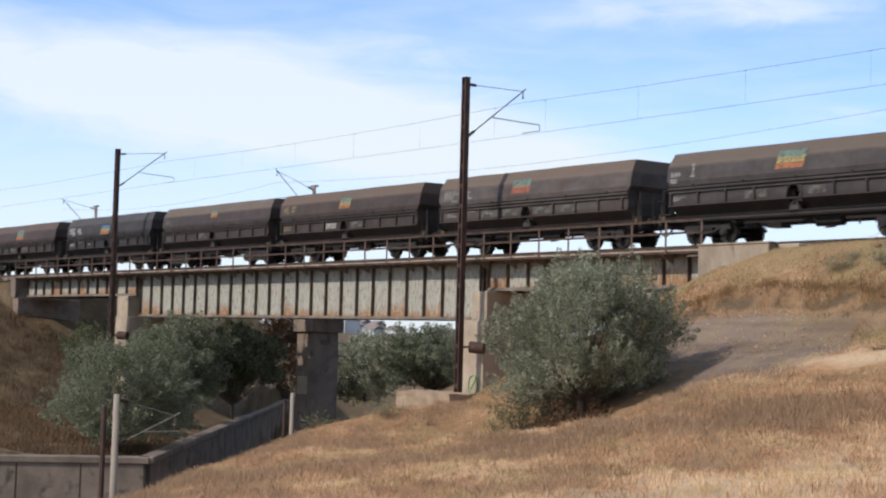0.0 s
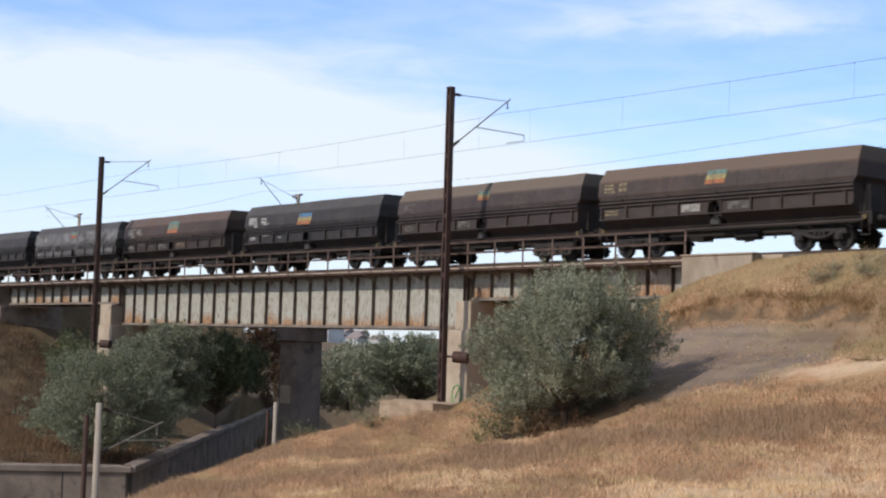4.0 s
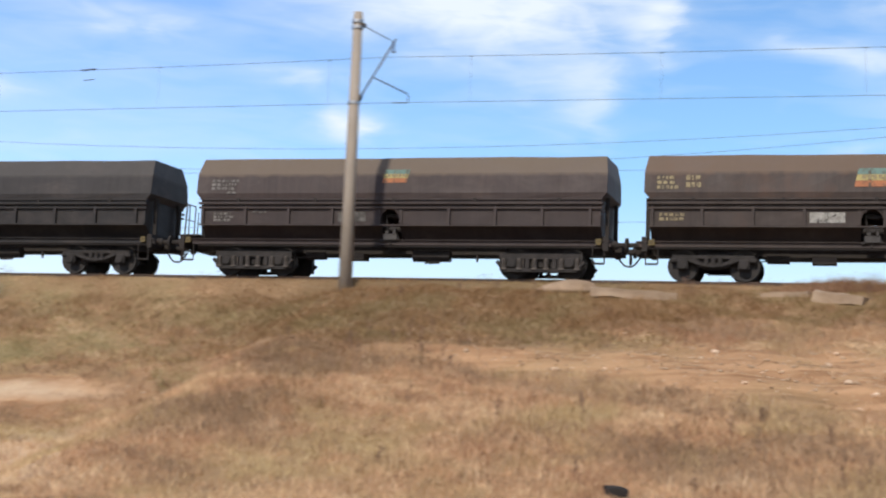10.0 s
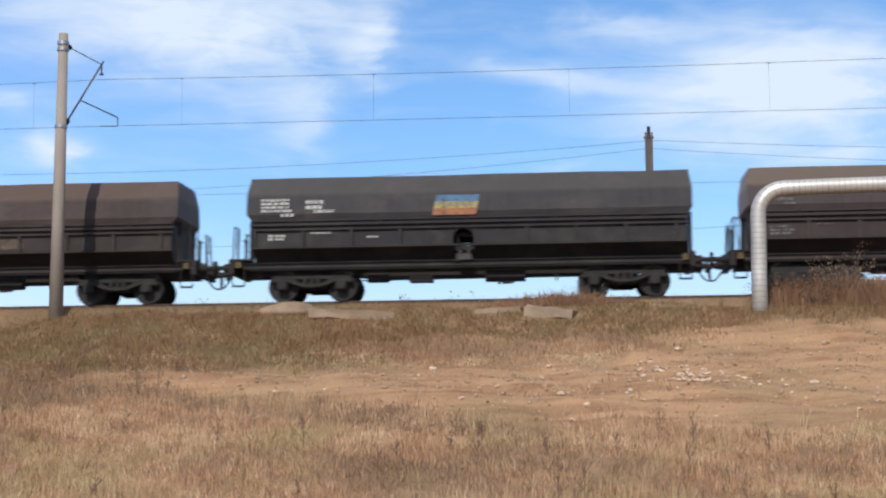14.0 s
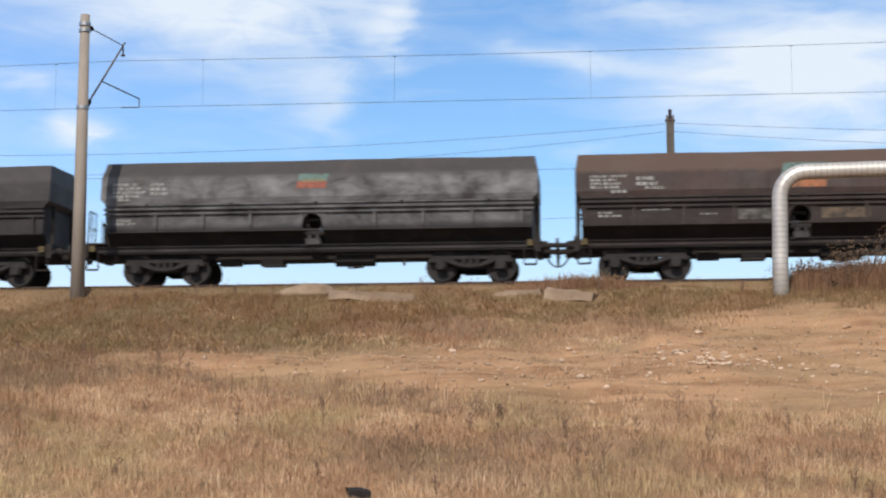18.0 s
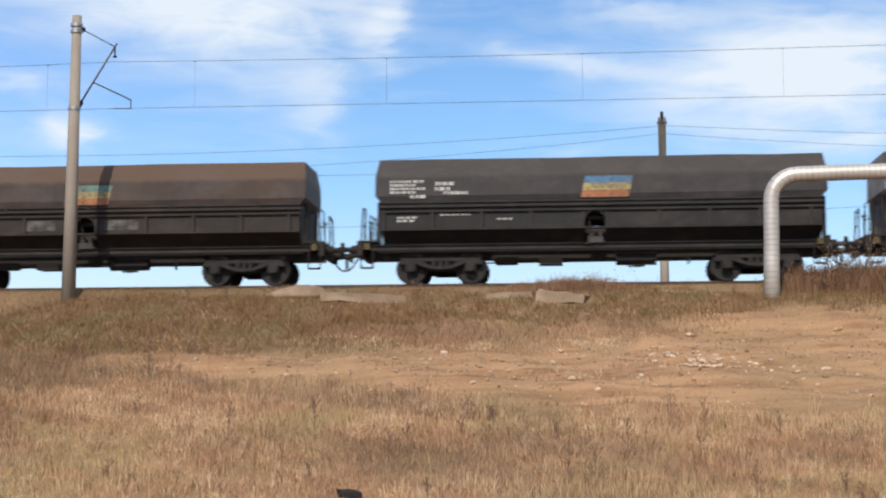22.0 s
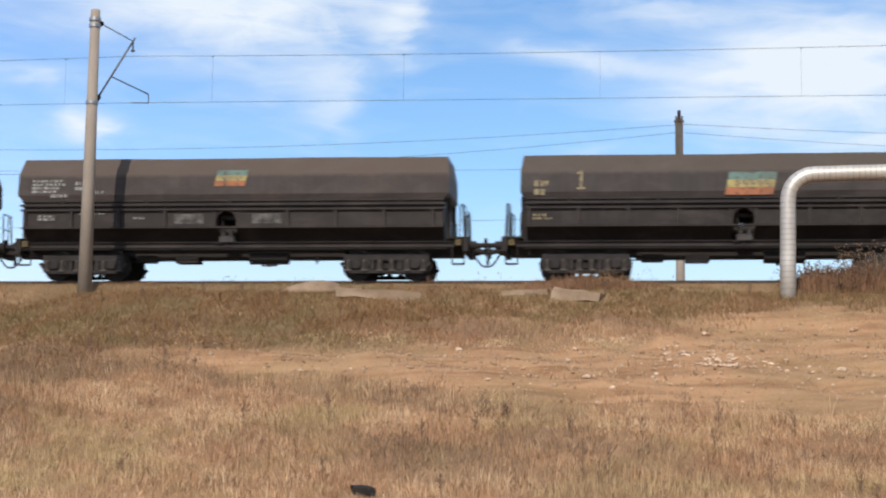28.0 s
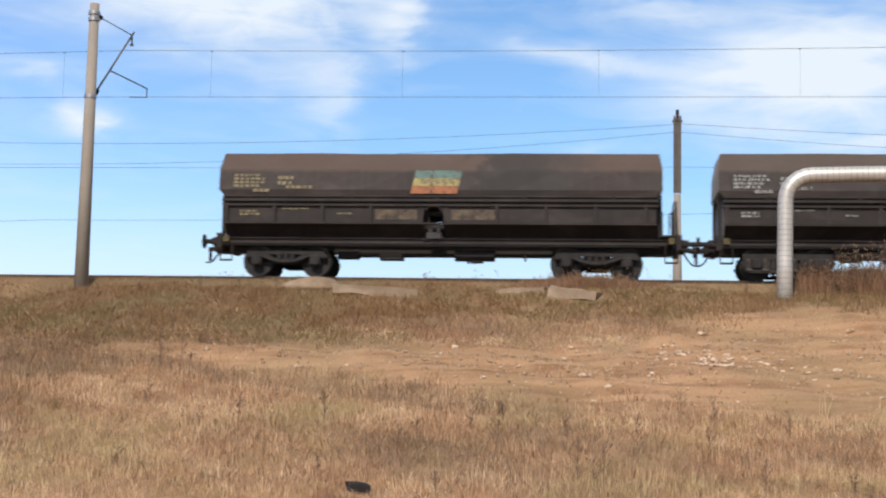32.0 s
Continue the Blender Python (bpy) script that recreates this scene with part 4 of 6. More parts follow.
def make_poles():
    p = concrete_pole(-14.9, POLE_Y, 3.2, 11.96, "round spun-concrete catenary pole beside the track", "near catenary poles")
    for z in (8.28, 5.92 + 2.55):
        part("clamp", bars(((0, 0, z - 0.05), (0, 0, z + 0.05), 0.175, 18)), WORN_STEEL, p, "bright steel clamp band")
    part("clamp", bars(((0, 0, 5.9), (0, 0, 6.0), 0.185, 18)), WORN_STEEL, p, "bright steel clamp band")
    cantilever(p, 0.15, TRACK_Y - 0.1 - POLE_Y, 8.45, 5.95, MESS + 0.82 - 3.2, CONTACT - 3.2, 0.45)
    p.rotation_euler = (0, radians(0.35), 0)
    for x, z0, z1, lab in ((-55.35, -2.6, 12.1, "tall dark-red steel catenary mast beside the bridge"), (-92.2, -6.6, 11.8, "tall dark-red steel catenary mast beside the far pier")):
        p = steel_pole(x, POLE_Y, z0, z1, lab, "near catenary poles")
        h = z1 - z0
        cantilever(p, 0.25, TRACK_Y - 0.1 - POLE_Y, h - 0.3, 9.37 - z0, MESS + 0.82 - z0, CONTACT - z0, 0.85)
        part("tension_weight", bars(((0.35, 0.35, 0.0 - z0 - 0.35), (0.9, 0.75, 0.0 - z0 - 0.38), 0.27, 14), ((-0.25, -0.1, -z0 - 0.33), (0.4, 0.4, -z0 - 0.35), 0.05)), RUSTY, p, "rusty round drum on a bracket")
    # far line: tops as seen over the train
    for x, z1, arm in ((3.27, 12.15, True), (-40.2, 11.5, True), (-95.9, 11.1, True), (-134.0, 11.6, True)):
        p = concrete_pole(x, 60.8, 3.3, z1 - 3.3 if x > 0 else z1, "slim concrete catenary pole behind the train", "far catenary poles")
        if x > 0:
            part("steel_extension", boxes((-0.15, -0.09, -0.15, 0.15, 5.6, 8.7), (0.09, 0.15, -0.15, 0.15, 5.6, 8.7), (-0.09, 0.09, -0.02, 0.02, 5.6, 8.6)), ARM_STEEL, p, "dark steel channels that lengthen the pole")
            part("finial", bars(((0, 0, 8.6), (0, 0, 8.95), 0.07), ((-0.2, 0, 8.5), (0.2, 0, 8.5), 0.05)), PORCELAIN, p)
        else:
            part("crossbar", boxes((-0.5, 0.5, -0.06, 0.06, z1 - 3.4, z1 - 3.28)), RUSTY, p)
        h = z1 - 3.3
        if x < 0:
            cantilever(p, 0.1, FAR_Y - 60.8, h - 0.3, 9.0 - 3.3, (10.9 if x > 0 else 11.9) - 3.3, CONTACT - 0.35 - 3.3)
    # poles of the lower line
    for x, y, top in ((-46.3, 22.0, -2.1), (-67.7, 42.0, -3.0)):
        p = concrete_pole(x, y, FLOOR, top, "pale concrete catenary pole in the cutting", "lower catenary poles", 0.15)
        if x > -50:
            cantilever(p, 1.15, 1.55, top - FLOOR - 0.2, top - FLOOR - 1.6, top - FLOOR - 0.65, top - FLOOR - 1.5)
        part("cable_post", bars(((-0.17, -0.36, 0), (-0.16, -0.34, top - FLOOR - 0.4), 0.085)), RUSTY, p, "dark steel post strapped beside the pole")


def wire_run(name, stops, sag, r, label, group="overhead wires", height_of=None):
    """A wire through support points, sagging between them."""
    pts = []
    for a, b in zip(stops, stops[1:]):
        a, b = Vector(a), Vector(b)
        k = 14
        for i in range(k):
            f = i / k
            p = a.lerp(b, f)
            p.z -= sag * 4 * f * (1 - f)
            pts.append(p)
    pts.append(Vector(stops[-1]))
    w = tube(name, pts, r, WIRE, None, label, 5)
    tagged(w, category="wire", group=group)
    return pts


def make_wires():
    xs = (-170, -131, -92.0, -55.1, -14.75, 26, 66)
    mess = wire_run("messenger_wire", [(x, TRACK_Y - 0.1, MESS + (0.28 if x < -20 else 0.33 if x < 0 else 0.58)) for x in xs], 0.20, 0.0075, "dark messenger wire over the near track")
    wire_run("contact_wire", [(x, TRACK_Y + (0.2 if i % 2 else -0.2), CONTACT) for i, x in enumerate(xs)], 0.02, 0.0075, "dark contact wire over the near track")
    spots = [b - 2.15 - 6.1 * k for b in (-55.1, -14.75) for k in range(7)] + [-14.75 + 2.65 + 6.1 * k for k in range(6)]
    for x in spots:
        near_x = min(mess, key=lambda q: abs(q.x - x))
        if min(abs(x - s) for s in xs) > 1.6:
            d = part("dropper", bars(((0, 0, CONTACT), (0, 0, near_x.z), 0.003), ((-0.04, 0, near_x.z), (0.04, 0, near_x.z), 0.012)), WIRE, None, "thin dropper between messenger and contact wire")
            d.matrix_basis = pose(x, TRACK_Y - 0.05, 0)
            tagged(d, category="wire", group="droppers")
    ins = part("line_insulator", insulator(insulator(bmesh.new(), (-0.3, 0, 0), (0.25, 0, 0.03), 0.04), (-0.2, 0, -0.35), (0.2, 0, -0.33), 0.022), PORCELAIN, None, "string of insulators hung in the messenger wire")
    ins.matrix_basis = pose(-25.6, TRACK_Y - 0.1, MESS + 0.155)
    tagged(ins, category="insulator")
    fx = (-134, -95.9, -40.2, 3.27, 47)
    wire_run("messenger_wire", [(x, FAR_Y, 11.05) for x in fx], 0.75, 0.0075, "dark messenger wire over the track behind")
    wire_run("contact_wire", [(x, FAR_Y, CONTACT - 0.4) for x in fx], 0.05, 0.0075, "dark contact wire over the track behind")
    wire_run("feeder_wire", [(-95.9, 61.0, 10.2), (-40.2, 61.0, 10.6), (3.27, 61.0, 11.4), (47, 61.0, 10.9)], 0.9, 0.0075, "thin feeder wire on the poles behind")
    wire_run("telephone_wire", [(-80, 64, 7.4), (-24, 64, 8.1), (30, 64, 9.6)], 0.4, 0.008, "thin telephone wire behind the railway")


make_tracks()
make_bridge()
make_cutting()
make_poles()
make_wires()

# ---------------------------------------------------------------- hopper wagons
PITCH = 15.0
SLOT = 0.31          # half the width of the discharge slot
SMALL_END, LARGE_END = 0.62, 1.13      # from the buffer faces to the body, without and with a platform
def hopper_shell(x0, x1):
    """The kinked upper hopper, open at the top, with sloping end walls."""
    bm = bmesh.new()
    levels = [(2.42, 1.40, 0.10), (2.60, 1.43, -0.06), (3.24, 1.34, -0.06), (3.76, 1.05, 0.02)]
    def ring(z, w, e, t=0.0):
        return [bm.verts.new(p) for p in ((x0 + e + t, -w + t, z), (x1 - e - t, -w + t, z), (x1 - e - t, w - t, z), (x0 + e + t, w - t, z))]
    rings = [ring(*l) for l in levels] + [ring(z, w, e, 0.05) for z, w, e in levels[::-1]]
    for a, b in zip(rings, rings[1:]):
        for k in range(4):
            bm.faces.new((a[k], a[(k + 1) % 4], b[(k + 1) % 4], b[k]))
    bm.faces.new(rings[-1])
    bm.faces.new(rings[0][::-1])
    bmesh.ops.subdivide_edges(bm, edges=[e for e in bm.edges if abs(e.verts[0].co.x - e.verts[1].co.x) > 5], cuts=8)
    for v in bm.verts:
        v.co.y += 0.012 * math.sin(v.co.x * 2.1 + v.co.z * 3)
        if v.co.z > 3.7:
            v.co.z += 0.009 * math.sin(v.co.x * 0.9 + v.co.y) + 0.006 * math.sin(v.co.x * 2.3)
    bmesh.ops.recalc_face_normals(bm, faces=bm.faces)
    return bm


def lower_shell(x0, x1):
    """Lower side walls and the discharge chutes that slope in steeply below them, with a slot through for the discharge gear."""
    bm = bmesh.new()
    outline = [(-1.38, 2.42), (-1.38, 1.62), (-0.80, 1.10), (0.80, 1.10), (1.38, 1.62), (1.38, 2.42)]
    hatch = (x0 + x1) / 2 - 0.12
    a, b = hatch - SLOT, hatch + SLOT
    prism(bm, outline, x0 + 0.12, a)
    prism(bm, outline, b, x1 - 0.12)
    box(bm, a, b, -1.37, 1.37, 2.10, 2.42)
    box(bm, a, b, -0.06, 0.06, 1.80, 2.10)
    box(bm, a, b, -0.06, 0.06, 1.10, 1.715)
    box(bm, a, hatch - 0.06, -0.06, 0.06, 1.715, 1.80)
    box(bm, hatch + 0.14, b, -0.06, 0.06, 1.715, 1.80)
    return bm


def bogie_frame(style):
    bm = bmesh.new()
    for s in (-1, 1):
        y = s * 1.02
        if style == 0:      # cast side frame with a sprung belly
            for a, b in (((-1.25, 0.60), (-0.62, 0.66)), ((-0.62, 0.66), (-0.35, 0.44)), ((-0.35, 0.44), (0.35, 0.44)), ((0.35, 0.44), (0.62, 0.66)), ((0.62, 0.66), (1.25, 0.60))):
                bar(bm, (a[0], y, a[1]), (b[0], y, b[1]), 0.085, 6)
            box(bm, -1.2, 1.2, y - 0.05, y + 0.05, 0.66, 0.76)
            for k in (-0.2, 0.0, 0.2):
                bar(bm, (k, y, 0.48), (k, y, 0.70), 0.075, 8)
        else:               # welded frame with an outer lower beam
            box(bm, -1.3, 1.3, y - 0.06, y + 0.06, 0.60, 0.78)
            box(bm, -1.15, 1.15, y + s * 0.08 - 0.04, y + s * 0.08 + 0.04, 0.20, 0.30)
            for k in (-1.22, -0.58, 0.58, 1.22):
                box(bm, k - 0.06, k + 0.06, y - 0.05, y + 0.12 if s > 0 else y + 0.05, 0.25, 0.62)
    if style == 0:
        box(bm, -0.42, 0.42, -0.96, 0.96, 0.50, 0.82)
        for s in (-1, 1):       # equalising beam that hangs in a bow between the boxes
            for k in range(6):
                a, b = -0.75 + k * 0.25, -0.5 + k * 0.25
                bar(bm, (a, s * 1.12, 0.62 - 0.2 * math.cos(a * 2.0)), (b, s * 1.12, 0.62 - 0.2 * math.cos(b * 2.0)), 0.04, 6)
    else:
        box(bm, -0.62, 0.62, -0.96, 0.96, 0.36, 0.82)
        for s in (-1, 1):
            for k in (-0.42, 0.42):
                box(bm, k - 0.07, k + 0.07, s * 1.02 - 0.06, s * 1.02 + 0.06, 0.30, 0.60, bevel=0.02)
            for k in (-1, 1):       # upturned ends of the lower beam
                bar(bm, (k * 1.12, s * 1.10, 0.25), (k * 1.36, s * 1.10, 0.52), 0.06, 6)
    return bm


def coil_spring():
    """A stout coil on its seat."""
    bm = bmesh.new()
    for k in range(5):
        bar(bm, (0, 0, 0.31 + k * 0.06), (0, 0, 0.345 + k * 0.06), 0.085, 8)
    bar(bm, (0, 0, 0.29), (0, 0, 0.62), 0.055, 6)
    box(bm, -0.10, 0.10, -0.09, 0.09, 0.27, 0.305)
    return bm


def axle_boxes(x, s):
    bm = bmesh.new()
    box(bm, x - 0.17, x + 0.17, s * 1.05 - 0.09, s * 1.05 + 0.09, 0.32, 0.64, bevel=0.04)
    bar(bm, (x, s * 1.12, 0.46), (x, s * 1.19, 0.46), 0.12, 12)
    return bm


def wheelset():
    bm = bmesh.new()
    bar(bm, (0, -1.0, 0), (0, 1.0, 0), 0.075, 10)
    for s in (-1, 1):
        bar(bm, (0, s * 0.70, 0), (0, s * 0.835, 0), 0.455, 28)
        bar(bm, (0, s * 0.665, 0), (0, s * 0.70, 0), 0.485, 28)
        bar(bm, (0, s * 0.835, 0), (0, s * 0.88, 0), 0.16, 14)
        for k in range(4):
            a = math.pi / 2 * k
            bar(bm, (0.30 * math.cos(a), s * 0.834, 0.30 * math.sin(a)), (0.30 * math.cos(a), s * 0.842, 0.30 * math.sin(a)), 0.05, 8)
    return bm


def mark_bars(seed, rows, width, size):
    """Lettering too small to read, as short bars on a flat panel facing -y."""
    rng = random.Random(seed)
    bm = bmesh.new()
    for r in range(rows):
        x = 0.0
        while x < width * rng.uniform(0.6, 1.0):
            w = rng.uniform(0.05, 0.16)
            box(bm, x, x + w, -0.004, 0.0, -r * size * 1.5 - size, -r * size * 1.5)
            x += w + rng.uniform(0.03, 0.06)
    return bm


def slanted(x0, x1, z0, z1, lean):
    bm = bmesh.new()
    a = [(x0, z0), (x1, z0), (x1 + lean, z1), (x0 + lean, z1)]
    f = [bm.verts.new((x, 0, z)) for x, z in a]
    b = [bm.verts.new((x, 0.006, z)) for x, z in a]
    bm.faces.new(f)
    bm.faces.new(b[::-1])
    for k in range(4):
        bm.faces.new((f[k], b[k], b[(k + 1) % 4], f[(k + 1) % 4]))
    bmesh.ops.recalc_face_normals(bm, faces=bm.faces)
    return bm


def side_face(z):
    """y of the hopper's near side and its lean, at height z."""
    if z > 3.24:
        return -1.34 + (z - 3.24) * 0.29 / 0.52
    return -1.43 + (z - 2.60) * 0.09 / 0.64


TILT = math.degrees(math.atan2(0.09, 0.64))


def hopper_wagon(index, label, paint, lower, left_platform, logo, marks, mark_material, style, panels=()):
    w = thing("hopper_wagon", -200, TRACK_Y, RAIL, label, "hopper wagon", "wagons of the coal train")
    x0 = LARGE_END if left_platform else SMALL_END
    x1 = PITCH - (SMALL_END if left_platform else LARGE_END)
    side = 1 if left_platform else 0
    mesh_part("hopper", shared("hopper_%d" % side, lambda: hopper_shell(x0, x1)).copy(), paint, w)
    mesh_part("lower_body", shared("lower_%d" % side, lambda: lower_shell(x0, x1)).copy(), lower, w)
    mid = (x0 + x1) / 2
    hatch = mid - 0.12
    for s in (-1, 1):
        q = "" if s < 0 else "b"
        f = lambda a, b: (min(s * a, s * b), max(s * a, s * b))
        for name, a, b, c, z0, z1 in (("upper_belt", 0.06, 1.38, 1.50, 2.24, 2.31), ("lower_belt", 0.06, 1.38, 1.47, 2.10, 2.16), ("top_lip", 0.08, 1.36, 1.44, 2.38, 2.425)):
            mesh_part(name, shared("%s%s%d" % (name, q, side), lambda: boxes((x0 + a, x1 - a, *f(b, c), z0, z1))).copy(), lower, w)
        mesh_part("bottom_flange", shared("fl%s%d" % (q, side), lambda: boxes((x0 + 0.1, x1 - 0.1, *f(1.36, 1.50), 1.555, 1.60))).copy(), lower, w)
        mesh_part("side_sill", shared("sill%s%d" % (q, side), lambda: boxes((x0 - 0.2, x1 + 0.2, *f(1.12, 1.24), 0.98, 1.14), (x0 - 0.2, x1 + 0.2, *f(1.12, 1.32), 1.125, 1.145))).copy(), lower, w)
        post = shared("stanchion%s%d" % (q, index), lambda: boxes((-0.045, 0.045, *f(1.375, 1.475), 1.60, 2.10), (-0.03, 0.03, *f(1.38, 1.43), 2.16, 2.24)))
        for k in (-3, -2, -1, 0, 1, 2, 3, 4):
            x = hatch + (1.9 + 1.47 * (k - 1) if k > 0 else -1.9 + 1.47 * k)
            if x0 + 0.15 < x < x1 - 0.15:
                mesh_part("stanchion", post, lower, w, at=pose(x, 0, 0))
        lug = shared("lug%s" % q, lambda: boxes((-0.05, 0.05, *f(1.39, 1.46), 2.31, 2.44)))
        for k in range(5):
            mesh_part("rib_lug", lug, UNDER, w, at=pose(x0 + 1.4 + (x1 - x0 - 2.8) * k / 4, 0, 0))
    # the hatch with the discharge gear
    rim = bmesh.new()
    for k in range(9):
        a, b = math.pi * k / 9, math.pi * (k + 1) / 9
        bar(rim, (hatch + SLOT * math.cos(a), -1.40, 1.84 + 0.27 * math.sin(a)), (hatch + SLOT * math.cos(b), -1.40, 1.84 + 0.27 * math.sin(b)), 0.035, 5)
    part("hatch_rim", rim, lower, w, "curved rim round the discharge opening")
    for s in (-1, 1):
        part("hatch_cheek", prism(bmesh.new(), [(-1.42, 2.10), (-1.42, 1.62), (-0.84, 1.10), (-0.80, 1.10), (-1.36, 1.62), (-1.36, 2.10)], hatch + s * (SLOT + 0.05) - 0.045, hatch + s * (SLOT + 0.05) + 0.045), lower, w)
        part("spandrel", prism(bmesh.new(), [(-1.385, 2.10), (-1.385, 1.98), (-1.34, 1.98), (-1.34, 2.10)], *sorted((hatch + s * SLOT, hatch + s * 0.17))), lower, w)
    part("hatch_gear", boxes((hatch - 0.22, hatch + 0.24, -1.36, -1.10, 1.12, 1.33), (hatch - 0.16, hatch - 0.03, -1.34, -1.12, 1.33, 1.44), (hatch + 0.10, hatch + 0.2, -1.38, -1.14, 1.30, 1.48), bevel=0.02), GEAR, w, "worn grey gear box below the opening")
    part("discharge_gear", bars(((hatch - 0.3, -1.0, 1.50), (hatch + 0.3, -1.0, 1.50), 0.09, 10), ((hatch, -1.2, 1.0), (hatch, -1.2, 1.3), 0.07, 8), ((hatch - 0.30, -1.3, 1.10), (hatch + 0.30, -1.3, 1.18), 0.035, 6), ((hatch - 0.12, -1.15, 1.45), (hatch - 0.2, -1.15, 1.98), 0.03, 6), ((hatch - 0.2, -1.05, 1.93), (hatch + 0.22, -1.05, 1.90), 0.07, 8)), BOGIE, w, "dusty discharge lever and shaft")
    # underframe
    part("centre_sill", boxes((x0 - 0.4, x1 + 0.4, -0.45, 0.45, 0.80, 1.10), (x0 + 3.4, x1 - 3.2, -0.62, 0.62, 0.76, 0.99)), UNDER, w)
    part("headstock", boxes((0.50, 0.66, -1.3, 1.3, 0.84, 1.28)), UNDER, w)
    part("headstock", boxes((PITCH - 0.66, PITCH - 0.50, -1.3, 1.3, 0.84, 1.28)), UNDER, w)
    part("air_tank", bars(((mid + 0.5, -0.7, 0.70), (mid + 1.7, -0.7, 0.70), 0.19, 14)), UNDER, w)
    part("brake_gear", boxes((mid - 1.8, mid - 1.1, -0.9, -0.3, 0.55, 0.74)), UNDER, w)
    part("brake_lever", boxes((mid + 2.6, mid + 2.66, -1.0, -0.95, 0.5, 0.75)), UNDER, w)
    part("brake_cylinder", bars(((mid - 3.1, -0.55, 0.72), (mid - 2.45, -0.55, 0.72), 0.16, 12), ((mid - 2.45, -0.55, 0.72), (mid - 1.9, -0.55, 0.70), 0.035, 6)), UNDER, w)
    part("brake_rigging", bars(((x0 + 2.9, -0.7, 0.62), (x1 - 2.9, -0.7, 0.66), 0.022, 5), ((mid + 0.9, -0.7, 0.45), (mid + 1.0, -0.7, 0.75), 0.05, 6), ((mid + 1.0, -0.72, 0.50), (mid + 1.35, -0.72, 0.52), 0.06, 6)), UNDER, w)
    part("air_pipe", bars(((x0, -1.26, 0.93), (x1, -1.26, 0.93), 0.018, 5)), UNDER, w)
    for bx, s in ((0, -1), (0, 1), (1, -1), (1, 1)):
        x = PITCH * bx
        d = 1 if bx == 0 else -1
        mesh_part("buffer", shared("buffer%d" % bx, lambda: bars(((0.0, 0, 0), (0.04 * d, 0, 0), 0.22, 16), ((0.04 * d, 0, 0), (0.30 * d, 0, 0), 0.075, 10), ((0.28 * d, 0, 0), (0.50 * d, 0, 0), 0.13, 12))), UNDER, w, at=pose(x, s * 0.875, 1.06))
    for bx in (0, 1):
        d = 1 if bx == 0 else -1
        mesh_part("coupling", shared("coupling%d" % bx, lambda: bars(((-0.06 * d, 0, 0.9), (0.55 * d, 0, 1.02), 0.07, 8), ((0.0, 0.0, 0.55), (0.0, 0, 0.92), 0.05, 6))), UNDER, w, at=pose(PITCH * bx, 0, 0))
        hose = []
        for k in range(9):
            f = k / 8
            hose.append((PITCH * bx + d * (0.42 - 0.46 * f), -0.35, 0.88 - 0.42 * math.sin(f * 1.9)))
        tube("brake_hose", hose, 0.028, UNDER, w, sides=6)
        part("end_step", bars(((PITCH * bx + d * 0.62, -1.25, 0.45), (PITCH * bx + d * 0.62, -1.25, 1.0), 0.02), ((PITCH * bx + d * 0.98, -1.25, 0.45), (PITCH * bx + d * 0.98, -1.25, 1.0), 0.02), ((PITCH * bx + d * 0.62, -1.25, 0.46), (PITCH * bx + d * 0.98, -1.25, 0.46), 0.03)), UNDER, w)
        part("corner_plate", boxes((PITCH * bx + d * 0.8 - 0.09, PITCH * bx + d * 0.8 + 0.09, -1.335, -1.245, 1.02, 1.2)), YELLOW_PAINT, w, "dirty yellow corner plate")
        # uprights that carry the hopper's end wall
        xe = x0 if bx == 0 else x1
        for s in (-0.85, 0.85):
            part("end_post", boxes((xe - 0.06, xe + 0.06, s - 0.05, s + 0.05, 1.1, 2.5)), UNDER, w)
    # platform and its handrails
    px, d = (0.62, 1) if left_platform else (PITCH - 0.62, -1)
    part("platform", boxes((min(px, px + d * 0.52), max(px, px + d * 0.52), -1.25, 1.25, 1.24, 1.29)), UNDER, w)
    rail_z = 2.28
    for q in (-1, 1):
        rods = [((px, q * 1.2, 1.29), (px + d * 0.05, q * 1.2, rail_z), 0.026), ((px + d * 0.13, q * 1.2, 1.29), (px + d * 0.14, q * 1.2, rail_z - 0.05), 0.02), ((px, q * 0.5, 1.29), (px + d * 0.03, q * 0.5, rail_z), 0.022),
                ((px + d * 0.05, q * 1.2, rail_z), (px + d * 0.03, q * 0.5, rail_z), 0.02), ((px + d * 0.05, q * 1.2, rail_z), (px + d * 0.14, q * 1.2, rail_z - 0.05), 0.02), ((px + d * 0.02, q * 1.2, 1.78), (px + d * 0.02, q * 0.5, 1.78), 0.016), ((px + d * 0.44, q * 1.2, 1.29), (px + d * 0.46, q * 1.2, 2.0), 0.018)]
        for a, b, thick in rods:
            part("handrail_post" if abs(a[2] - b[2]) > 0.4 else "handrail", bars((a, b, thick)), BOGIE, w)
    part("brake_wheel", bars(((px + d * 0.1, 0.1, 1.3), (px + d * 0.1, 0.1, 2.0), 0.03), ((px + d * 0.1, -0.05, 2.0), (px + d * 0.1, 0.25, 2.0), 0.05)), BOGIE, w)
    # flag patch on the upper side
    lx, lz, lw, lh, cols = logo
